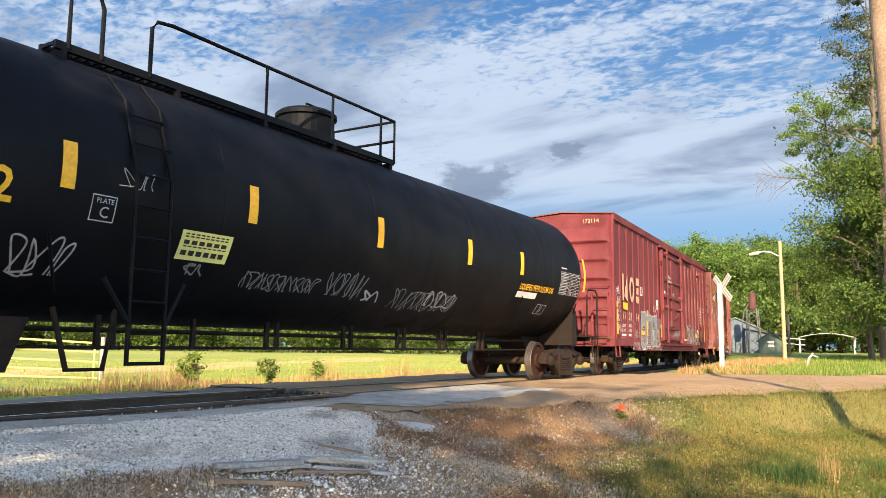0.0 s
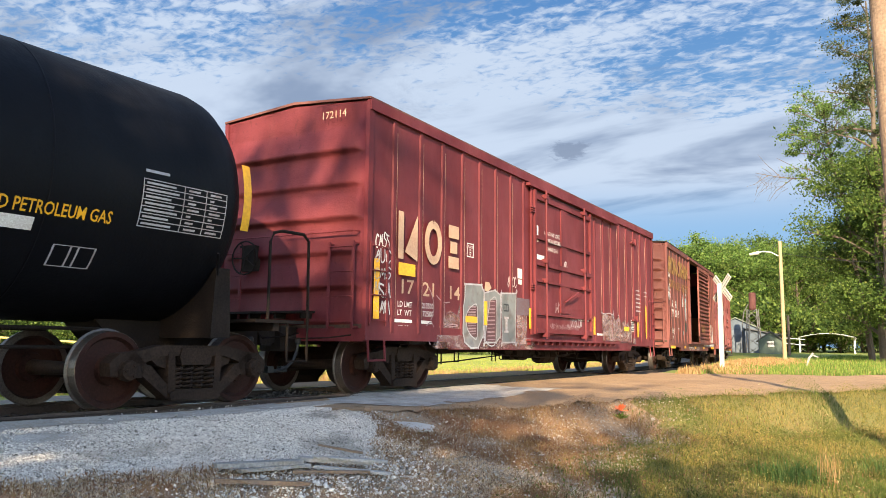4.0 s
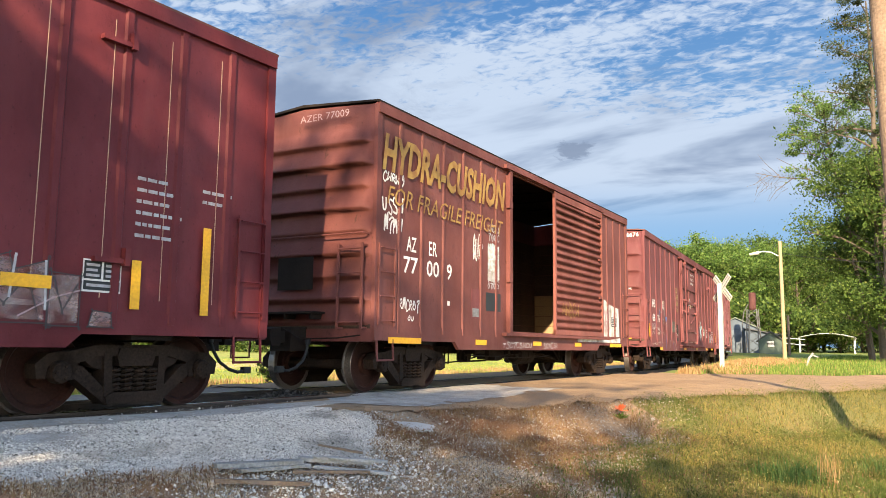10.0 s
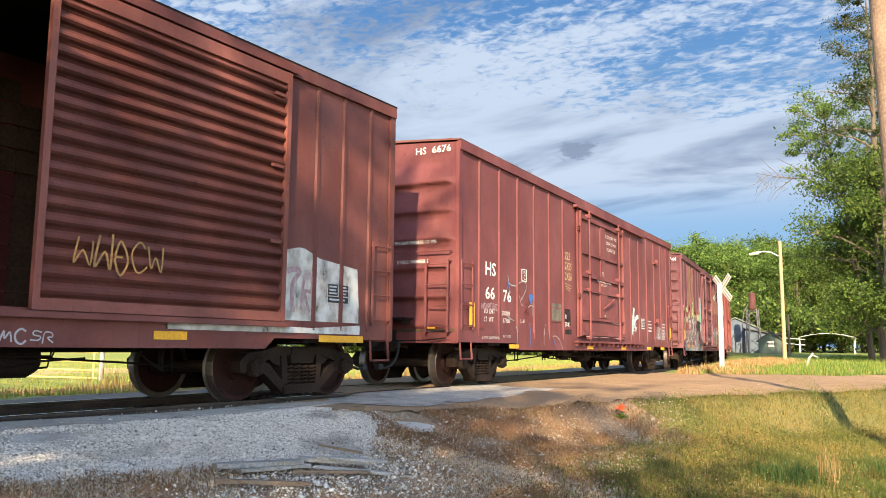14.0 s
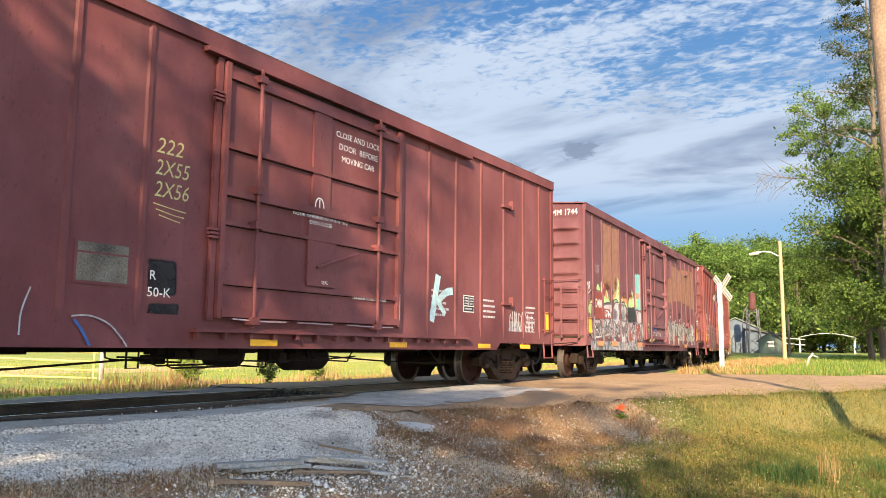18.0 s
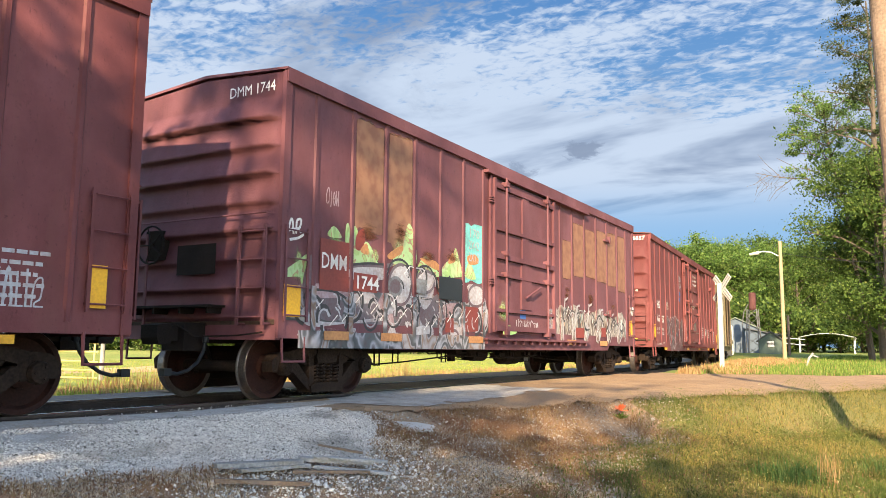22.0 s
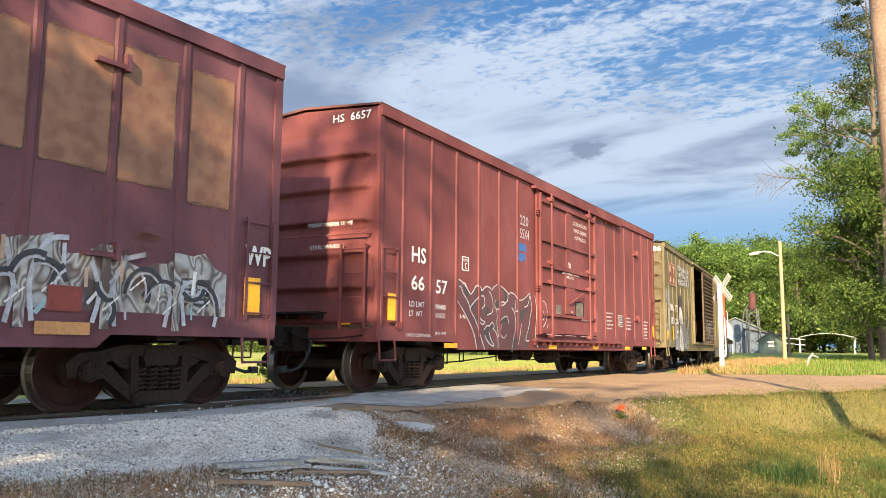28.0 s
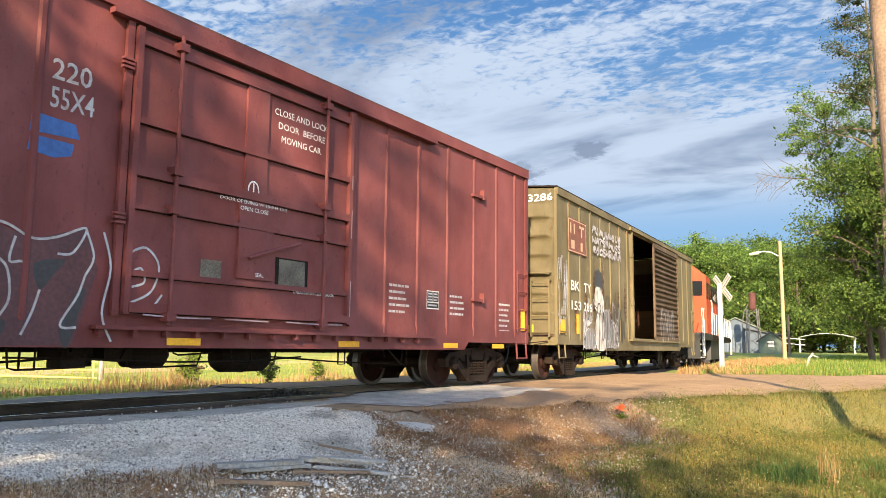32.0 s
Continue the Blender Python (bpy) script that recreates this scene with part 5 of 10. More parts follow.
    rnd = random.Random(int(L * 100))
    for k in range(11):
        bm = BM()
        u, v, z = rnd.uniform(-1.9, 0.1), rnd.uniform(-0.95, -0.45), rnd.uniform(0.50, 0.70)
        a, b, c = rnd.uniform(0.04, 0.15), rnd.uniform(0.04, 0.12), rnd.uniform(0.03, 0.09)
        box(bm, u - a, u + a, v - b, v + b, z - c, z + c)
        bmesh.ops.bevel(bm, geom=bm.edges[:], offset=0.012, segments=1)
        part("valve", bm, M_GRIME, car)
    for k in range(7):
        bm = BM()
        u, v, z = rnd.uniform(-2.6, 0.6), rnd.uniform(-1.05, -0.5), rnd.uniform(0.44, 0.60)
        e = u + rnd.uniform(0.5, 1.5)
        tube(bm, [(u, v, 0.72), (u + 0.03, v, z), (u + 0.1, v, z - 0.02), (e, v + rnd.uniform(-0.1, 0.1), z - 0.02 + rnd.uniform(-0.05, 0.05)), (e + 0.06, v, 0.70)], 0.012, 5)
        part("brake_pipe", bm, M_GRIME, car)
    bar(car, -k_in, -k_in + 1.9, 0.58, 0.72, -0.25, 0.12, M_GRIME, "draft_beam")
    for u in (-k_in + 0.5, k_in - 0.9):
        bm = BM()
        tube(bm, [(u, -0.8, 0.72), (u, -0.8, 0.40), (u + 0.14, -0.8, 0.40), (u + 0.14, -0.8, 0.72)], 0.016, 6)
        tube(bm, [(u - 0.5, -0.8, 0.72), (u, -0.8, 0.40)], 0.014, 6)
        part("rod_hanger", bm, M_GRIME, car)
    truck(car, -tc / 2)
    truck(car, tc / 2)
    # doors
    if opening:
        sliding_door(car, d0, d1, zf - 0.02, ze - 0.15, -w - 0.05, spec.get("door_mat", mat))
        bar(car, opening[0] - 0.09, opening[0] + 0.02, zf - 0.05, ze - 0.14, -w, 0.09, mat, "door_post")
        bar(car, opening[0] - 0.3, d1 + 0.1, ze - 0.13, ze - 0.05, -w - 0.03, 0.09, mat, "door_rail")
        bar(car, opening[0] - 0.3, d1 + 0.1, zf - 0.09, zf - 0.03, -w - 0.012, 0.10, mat, "door_rail")
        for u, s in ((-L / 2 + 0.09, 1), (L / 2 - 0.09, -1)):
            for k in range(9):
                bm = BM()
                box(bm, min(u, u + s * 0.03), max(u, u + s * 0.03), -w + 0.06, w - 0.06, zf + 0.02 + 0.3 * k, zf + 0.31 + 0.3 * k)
                # sunlight on the far end is put into the lower boards' paler colour
                part("lining_board", bm, M_WOODLIT if k < 4 and s < 0 else M_WOODIN, car)
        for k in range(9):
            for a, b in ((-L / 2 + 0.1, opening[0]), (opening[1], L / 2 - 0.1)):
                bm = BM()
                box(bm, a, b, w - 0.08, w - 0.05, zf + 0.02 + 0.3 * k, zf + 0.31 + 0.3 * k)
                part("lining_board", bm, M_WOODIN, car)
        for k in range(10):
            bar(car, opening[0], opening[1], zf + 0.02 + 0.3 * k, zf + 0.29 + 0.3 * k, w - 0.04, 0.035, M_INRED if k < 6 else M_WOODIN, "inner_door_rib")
        for z in (zf + 0.95, ze - 0.9):
            bar(car, opening[0] - 0.14, opening[0] + 0.01, z, z + 0.13, -w - 0.03, 0.07, mat, "door_latch")
    else:
        plug_door(car, d0, d1, 1.0, ze - 0.27, -w - 0.02, spec.get("door_mat", mat))
    for u, z in spec.get("brackets", ()):
        bar(car, u - 0.32, u + 0.06, z, z + 0.05, -w, 0.07, mat, "tack_bracket")
        bar(car, u, u + 0.06, z - 0.02, z + 0.16, -w, 0.09, mat, "tack_bracket")
    return car
Y0 = -1.425       # just proud of a car's near side
YP = -1.465       # just proud of its side posts
YD = -1.475       # just proud of a plug door's sheet


def consolidated_stencil(car, u, z, w=0.42, h=0.32):
    patch(car, u, u + w, z, z + h, Y0, M_WHITE, "stencil_border")
    for a, b, c, d in ((0.03, 0.47, 0.40, 0.95), (0.53, 0.97, 0.40, 0.95), (0.03, 0.97, 0.06, 0.34)):
        patch(car, u + a * w, u + b * w, z + c * h, z + d * h, Y0 - 0.003, M_BLACKP, "stencil_panel")
    for k in range(3):
        for a, b in ((0.08, 0.42 - 0.05 * (k % 2)), (0.58, 0.92 - 0.06 * ((k + 1) % 2))):
            patch(car, u + a * w, u + b * w, z + (0.47 + 0.16 * k) * h, z + (0.55 + 0.16 * k) * h, Y0 - 0.006, M_GREYL, "stencil_line")
    patch(car, u + 0.10 * w, u + 0.80 * w, z + 0.16 * h, z + 0.25 * h, Y0 - 0.006, M_GREYL, "stencil_line")


def text_block(car, u, z, n, w=0.36, h=0.03, pitch=0.1, seed=1, mat=None):
    """Small print too fine to read, as bars."""
    rnd = random.Random(seed)
    for k in range(n):
        a = u
        while a < u + w * rnd.uniform(0.7, 1.0):
            b = a + rnd.uniform(0.04, 0.12)
            patch(car, a, b, z - k * pitch, z - k * pitch + h * 1.3, Y0, mat or M_GREYL, "small_print")
            a = b + 0.02


def plate_mark(car, u, z, letter, y=Y0, mat=None, size=0.25):
    mat = mat or M_WHITE
    for a, b, c, d in ((0, 1, 0, 0.06), (0, 1, 0.94, 1), (0, 0.06, 0.06, 0.94), (0.94, 1, 0.06, 0.94)):
        patch(car, u + a * size, u + b * size, z + c * size, z + d * size, y, mat, "plate_border")
    letters(car, "PLATE", u + 0.04, z + 0.65 * size, 0.045, y, mat, span=size - 0.08)
    letters(car, letter, u + 0.36 * size, z + 0.14 * size, 0.42 * size, y, mat)


def door_words(car, c, y):
    letters(car, "CLOSE AND LOCK", c + 0.35, 3.62, 0.085, y, span=1.02)
    letters(car, "DOOR  BEFORE", c + 0.42, 3.45, 0.085, y, span=0.9)
    letters(car, "MOVING CAR", c + 0.48, 3.28, 0.085, y, span=0.76)


def door_dial(car, c, y):
    bm = BM()
    pts = [(c + 0.085 * math.cos(k * 0.5236), 2.56 + 0.11 * math.sin(k * 0.5236)) for k in range(14)]
    ribbon(bm, pts, 0.02, y)
    ribbon(bm, [(c, 2.47), (c, 2.56), (c, 2.65)], 0.022, y)
    part("door_dial", bm, M_WHITE, car)
    letters(car, "OPEN CLOSE", c - 0.2, 2.30, 0.05, y, span=0.46)
    letters(car, "UNLATCH TO CLOSE DOOR", c + 0.75, 1.36, 0.04, y, span=0.8)
    letters(car, "SEAL", c + 0.08, 1.52, 0.045, y)


TRAIN = []


def maroon_car():
    posts = [-7.08, -6.30, -5.58, -4.87, -4.19, -3.52, -2.83, -2.2] + [2.25, 2.93, 3.62, 4.30, 5.0, 5.7, 6.4, 7.1]
    car = boxcar(dict(L=15.56, eave=4.31, tc=12.45, mat=M_MAROON, posts=posts, post_w=0.07, door=(-1.82, 1.74), ribs=6, rib_d=0.085, keen=True,
                      seam_glints=[u + 0.09 for u in posts[:7]] + [u - 0.16 for u in posts[9:]], brackets=((5.7, 3.75), (5.75, 1.5)),
                      label="maroon steel boxcar with cream lettering, grey graffiti and closed plug door"))
    # the owner's mark as plain shapes
    z0, z1 = 2.04, 2.78
    blot(car, [(-6.99, z0), (-6.84, z0), (-6.84, z1), (-6.99, z1)], YP, M_CREAM, "owner_mark")
    blot(car, [(-6.80, 2.16), (-6.43, z1), (-6.43, z0)], YP, M_CREAM, "owner_mark")
    bm = BM()
    ribbon(bm, [(-5.93 + 0.21 * math.sin(k * 0.6283), 2.41 + 0.30 * math.cos(k * 0.6283)) for k in range(11)], 0.135, YP)
    part("owner_mark", bm, M_CREAM, car)
    for za, zb, ua, ub in ((2.56, z1, -5.42, -5.06), (2.30, 2.50, -5.36, -5.12), (z0, 2.24, -5.42, -5.06)):
        blot(car, [(ua, za), (ub, za), (ub, zb), (ua, zb)], YP, M_CREAM, "owner_mark")
    patch(car, -7.0, -6.52, 1.79, 1.98, Y0 - 0.06, M_YELLOW)
    for words, u in (("17", -6.90), ("21", -6.20), ("14", -5.38)):
        letters(car, words, u, 1.52, 0.22, Y0, M_CREAM, span=0.36, bold=0.01)
    for words, u, z, s in (("LD LMT", -6.93, 1.31, 0.42), ("LT  WT", -6.93, 1.18, 0.40), ("213500", -6.21, 1.32, 0.36), ("72500", -6.19, 1.19, 0.34)):
        letters(car, words, u, z, 0.085, Y0, span=s, bold=0.01)
    letters(car, "LIFT AND", -6.9, 0.98, 0.05, Y0, span=0.3)
    letters(car, "JACK HERE", -6.9, 0.89, 0.05, Y0, span=0.34)
    patch(car, -7.0, -6.5, 1.07, 1.12, Y0, M_WHITE)
    patch(car, -6.22, -5.9, 1.07, 1.12, Y0, M_WHITE)
    plate_mark(car, -4.68, 2.31, "E")
    patch(car, -7.62, -7.48, 1.1, 1.98, YP, M_YELLOW)
    patch(car, -2.02, -1.91, 1.1, 1.52, YP, M_YELLOW)
    patch(car, -2.50, -2.28, 2.10, 2.30, Y0, M_WHITE, "placard")
    patch(car, -2.46, -2.30, 1.98, 2.08, Y0, M_WHITE, "placard")
    for u in (1.84, 2.0):
        patch(car, u, u + 0.09, 1.05, 1.5, YP - 0.01, M_YELLOW)
    patch(car, 4.55, 5.02, 1.20, 1.32, YP, M_YELLOW)
    patch(car, 5.86, 5.97, 1.05, 1.55, YP, M_YELLOW)
    patch(car, 6.75, 6.86, 1.02, 2.0, YP, M_YELLOW)
    consolidated_stencil(car, 5.35, 1.20)
    text_block(car, 5.90, 2.40, 6, 0.5, 0.028, 0.12, 5)
    text_block(car, 6.75, 2.40, 2, 0.4, 0.028, 0.12, 6)
    # graffiti
    for ring in ([(-4.80, 1.81), (-4.17, 1.84), (-4.07, 1.72), (-4.09, 0.92), (-4.29, 0.70), (-4.57, 0.69), (-4.81, 0.80), (-4.87, 0.96), (-4.86, 1.40), (-4.81, 1.57)], [(-4.05, 1.70), (-3.61, 1.78), (-3.36, 1.70), (-3.36, 0.92), (-3.55, 0.80), (-4.04, 0.79)], [(-3.32, 1.74), (-2.65, 1.78), (-2.68, 0.81), (-3.29, 0.80)]):
        blot(car, ring, Y0 - 0.0275, M_MURAL_C, label="grey sprayed letters")
        strokes(car, [ring + ring[:1]], 0.03, Y0 - 0.031, M_GREYL, sharp=True)
    for ring in ([(-4.48, 1.46), (-4.34, 1.43), (-4.34, 0.89), (-4.52, 0.89), (-4.69, 1.00), (-4.75, 1.13), (-4.74, 1.28), (-4.65, 1.38)], [(-3.81, 1.58), (-3.55, 1.60), (-3.58, 0.80), (-3.99, 0.82), (-3.92, 1.24)]):
        blot(car, ring, Y0 - 0.030, M_WINE, label="striped hollow of sprayed letters")
        strokes(car, [ring + ring[:1]], 0.022, Y0 - 0.033, M_GREYL)
        lo, hi = min(p[1] for p in ring), max(p[1] for p in ring)
        a, b = min(p[0] for p in ring) + 0.07, max(p[0] for p in ring) - 0.05
        for k in range(11):
            z = lo + 0.05 + (hi - lo - 0.09) * k / 10
            strokes(car, [[(a, z - 0.006), ((a + b) / 2, z), (b, z + 0.006)]], 0.014 + 0.008 * (k % 3), Y0 - 0.0318, M_MAUVE)
    blot(car, [(-5.74, 0.92), (-5.45, 1.28), (-5.26, 1.32), (-5.03, 1.25), (-4.90, 1.54), (-4.93, 0.90), (-5.42, 0.87)], Y0 - 0.002, M_MAUVEFADE, label="thin pale sprayed letter")
    mural_patch(car, -6.0, -1.5, 0.665, 0.90, Y0 - 0.019, M_MAUVEFADE, 4, (), 0.02)
    patch(car, -2.62, -1.98, 1.36, 1.70, Y0 - 0.031, M_SHADE, "graffiti", "dull grey sprayed block")
    blot(car, [(-2.64, 1.37), (-2.08, 1.39), (-2.17, 0.75), (-2.60, 0.74)], Y0 - 0.0285, M_MAUVEFADE)
    for a, b, c, d in ((-3.20, -3.00, 1.26, 1.30), (-3.20, -3.00, 0.99, 1.03), (-3.14, -3.05, 1.03, 1.26), (-3.22, -3.00, 1.52, 1.545), (-3.22, -3.00, 1.40, 1.425), (-3.22, -3.20, 1.42, 1.52), (-3.02, -3.0, 1.42, 1.52), (-3.12, -3.10, 1.42, 1.52)):
        patch(car, a, b, c, d, Y0 - 0.032, M_GREYL if c < 1.35 else M_BLACKP, "graffiti")
    blot(car, [(-4.04, 1.74), (-4.00, 1.91), (-3.84, 1.91), (-3.75, 1.81), (-3.89, 1.74)], Y0 - 0.0275, M_CREAM, label="cream sprayed blob")
    strokes(car, ([(-6.01, 1.67), (-5.89, 1.52), (-5.84, 1.31), (-5.94, 1.13)], [(-5.76, 1.55), (-5.55, 1.45), (-5.30, 1.46)], [(-5.48, 1.42), (-5.50, 1.13), (-5.71, 0.92)], [(-6.08, 1.04), (-5.91, 1.10), (-5.82, 0.95), (-6.01, 0.86), (-5.94, 0.74)], [(-5.45, 1.04), (-5.22, 1.09), (-5.00, 1.07), (-5.34, 1.04)]), 0.02, Y0 - 0.006, M_MAUVE)
    patch(car, -4.78, -4.34, 1.14, 1.25, Y0 - 0.036, M_YELLOW)
    patch(car, -4.06, -3.94, 1.11, 1.55, Y0 - 0.036, M_YELLOW)
    for k in range(4):
        scrawl(car, -7.62, -7.18, 1.18 + 0.25 * k, 1.38 + 0.25 * k, YP, M_GREYL, 4 + k, 3, 0.024, 5, "white sprayed tag")
    scrawl(car, -7.6, -7.2, 0.86, 1.0, Y0, M_WHITE, 5, 3, 0.022)
    scrawl(car, -7.55, -7.15, 2.15, 2.40, Y0, M_WHITE, 6, 4, 0.022, 3)
    scrawl(car, -3.0, -2.55, 1.9, 2.1, Y0, M_WHITE, 7, 4, 0.016, 4)
    scrawl(car, -0.9, 0.9, 1.10, 1.24, YD, M_MAUVE, 8, 18, 0.010, 4)
    scrawl(car, -0.6, 0.3, 1.45, 1.75, YD, M_MAUVE, 9, 4, 0.018, 4)
    scrawl(car, 0.35, 1.1, 1.2, 1.45, YD, M_GREYL, 10, 6, 0.02, 4)
    for ring in ([(2.74, 0.88), (2.66, 1.62), (3.55, 1.62), (3.58, 0.88)], [(3.58, 0.88), (3.58, 1.70), (3.80, 1.45), (4.10, 1.60), (4.12, 1.30), (4.35, 1.38), (4.38, 0.88)],
                 [(4.38, 0.88), (4.40, 1.42), (4.62, 1.50), (4.66, 1.35), (4.98, 1.46), (5.0, 0.88)], [(5.0, 0.86), (5.02, 1.36), (5.32, 1.34), (5.32, 0.86)], [(5.42, 0.86), (5.46, 1.02), (5.66, 1.0), (5.68, 0.86)]):
        blot(car, ring, Y0 - 0.0275, M_MAUVEFADE, label="thin pale sprayed letters")
        strokes(car, [ring + ring[:1]], 0.012, Y0 - 0.030, M_DARKS, sharp=True)
    strokes(car, ([(2.72, 1.25), (3.05, 1.42), (3.28, 1.45), (3.26, 1.02), (2.72, 1.25)], [(3.62, 1.2), (3.9, 1.34), (4.08, 1.2), (3.75, 1.05), (4.2, 0.98)], [(4.42, 1.2), (4.6, 1.05), (4.8, 1.3), (4.9, 1.0)], [(5.05, 1.3), (5.15, 1.0), (5.28, 1.25)]), 0.014, Y0 - 0.031, M_DARKS, sharp=True)
    strokes(car, ([(2.64, 1.63), (2.95, 1.60), (3.3, 1.64), (3.56, 1.60)], [(3.30, 1.46), (3.29, 1.2), (3.31, 1.0)], [(3.6, 1.72), (3.68, 1.4), (3.62, 0.95)], [(4.02, 1.62), (4.12, 1.58), (4.1, 1.32)], [(4.68, 1.5), (4.64, 1.1)], [(4.96, 1.46), (4.98, 1.0)]), 0.024, Y0 - 0.032, M_GREYL)
    strokes(car, ([(3.45, 1.1), (3.8, 1.3), (4.15, 1.5)], [(3.6, 0.95), (4.0, 1.1), (4.5, 1.25)], [(4.3, 0.95), (4.55, 1.2), (4.9, 1.3)], [(3.3, 0.98), (3.5, 1.25)], [(4.75, 0.95), (5.05, 1.12), (5.3, 1.2)]), 0.016, Y0 - 0.0305, M_MAUVE, sharp=True)
    for a, b in ((2.32, 2.9), (2.98, 3.5), (3.68, 4.2), (4.4, 4.9)):
        patch(car, a, b, 1.04, 1.09, Y0 - 0.003, M_WHITE)
    # door
    letters(car, "CLOSE AND LOCK", -1.22, 3.16, 0.085, YD, span=0.92)
    letters(car, "DOOR  BEFORE", -1.20, 2.99, 0.085, -1.526, span=0.80)
    letters(car, "MOVING CAR", -1.14, 2.82, 0.085, YD, span=0.70)
    patch(car, -1.66, -1.54, 2.95, 3.3, YD, M_WHITE, "placard")
    patch(car, -1.62, -1.22, 2.58, 2.68, YD, M_WHITE, "placard")
    door_dial(car, -0.02, YD - 0.03)
    letters(car, "172114", 0, 0, 0.11, 0, M_CREAM).matrix_basis = Matrix.Translation((-7.86, -0.60, 4.10)) @ Matrix.Rotation(radians(-90), 4, "Z")
    return car


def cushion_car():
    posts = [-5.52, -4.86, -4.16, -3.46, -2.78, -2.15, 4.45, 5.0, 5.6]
    car = boxcar(dict(L=12.33, eave=4.33, tc=9.2, mat=M_BROWN, posts=posts, post_w=0.05, open=(-1.6, 1.9), door=(0.60, 3.82), ribs=9, rib_d=0.10, keen=True, roof=M_GRIME, door_mat=M_DOORBRIGHT,
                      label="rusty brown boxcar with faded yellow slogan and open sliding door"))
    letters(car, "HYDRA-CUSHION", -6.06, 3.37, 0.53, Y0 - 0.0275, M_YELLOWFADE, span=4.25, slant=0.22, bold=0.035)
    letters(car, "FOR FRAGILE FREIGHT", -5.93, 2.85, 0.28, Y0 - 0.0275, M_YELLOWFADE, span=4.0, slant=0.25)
    for words, u, z, s in (("AZ", -5.30, 2.19, 0.29), ("ER", -4.64, 2.19, 0.26), ("77", -5.40, 1.85, 0.42), ("00", -4.70, 1.85, 0.40), ("9", -4.04, 1.85, 0.17)):
        letters(car, words, u, z, 0.23 if z > 2 else 0.25, Y0, span=s, bold=0.012)
    patch(car, -4.0, -3.92, 1.40, 1.48, Y0, M_WHITE)
    for u in (-5.79, -3.0, -0.44, 1.98, 4.56):
        patch(car, u, u + (0.93 if u < -5 or u > 4 else 0.43), 0.75, 0.84, Y0 - 0.018, M_YELLOW)
    patch(car, -2.57, -1.95, 1.38, 1.72, Y0, M_BLACKP, "route_board")
    patch(car, -3.14, -2.8, 1.22, 1.75, Y0, M_RED2, "route_board")
    patch(car, -3.10, -2.85, 1.25, 1.40, Y0 - 0.003, M_GREYP, "route_board")
    scrawl(car, -6.0, -5.42, 2.70, 2.98, Y0 - 0.003, M_WHITE, 31, 4, 0.032, 6, "white sprayed tag")
    scrawl(car, -5.95, -5.45, 2.42, 2.68, Y0 - 0.003, M_WHITE, 30, 4, 0.032, 6, "white sprayed tag")
    scrawl(car, -6.0, -5.4, 3.18, 3.34, Y0 - 0.003, M_WHITE, 32, 5, 0.022)
    scrawl(car, -5.5, -4.9, 1.25, 1.45, Y0, M_WHITE, 33, 6, 0.022)
    scrawl(car, -5.25, -5.05, 1.10, 1.18, Y0, M_WHITE, 34, 2, 0.02)
    scrawl(car, -3.1, -2.7, 2.25, 2.7, Y0, M_WHITE, 35, 4, 0.022)
    blot(car, [(-2.5, 1.95), (-2.5, 2.62), (-2.3, 2.66), (-2.02, 2.62), (-2.0, 2.0), (-2.2, 1.92)], Y0, M_WHITEFADE)
    for k in range(7):
        scrawl(car, -2.5 + 0.03 * (k % 2), -2.02, 1.80 + 0.18 * k, 1.94 + 0.18 * k, Y0 - 0.003, M_PALEBLUE if 1 < k < 5 else M_GREYL, 36 + k, 5, 0.020, 4, "small pale sprayed tags")
    scrawl(car, -1.9, -0.5, 0.70, 0.82, -1.445, M_GREYL, 38, 9, 0.016, 3)
    scrawl(car, 0.1, 0.9, 0.70, 0.82, -1.445, M_GREYL, 39, 6, 0.016, 3)
    scrawl(car, 0.95, 2.0, 1.4, 1.75, -1.545, M_YELLOWT, 40, 5, 0.022, 5)
    blot(car, [(3.86, 0.90), (3.86, 1.90), (4.2, 1.98), (4.55, 1.86), (5.35, 1.78), (5.42, 1.0), (5.0, 0.9)], Y0, M_WHITEFADE, "white_patch", "patch of white paint")
    blot(car, [(2.1, 0.86), (2.1, 0.97), (4.4, 0.93), (5.4, 0.99), (5.45, 0.86)], -1.445, M_WHITEFADE, "white_patch")
    scrawl(car, 3.95, 4.4, 1.15, 1.7, Y0 - 0.004, M_MAUVE, 41, 2, 0.06, 6)
    consolidated_stencil(car, 4.72, 1.27, 0.45, 0.28)
    letters(car, "AZER 77009", 0, 0, 0.11, 0, M_MAUVE, span=0.95).matrix_basis = Matrix.Translation((-6.30, -0.05, 4.16)) @ Matrix.Rotation(radians(-90), 4, "Z")
    patch(car, 0, 0.7, 1.55, 2.05, 0, M_GRIME, "route_board").matrix_basis = Matrix.Translation((-6.27, 0.33, 0)) @ Matrix.Rotation(radians(-90), 4, "Z")
    return car


HS_POSTS = [-7.0, -6.14, -5.28, -4.42, -3.56, -2.70] + [2.85, 3.72, 4.62, 5.53, 6.38, 7.15]


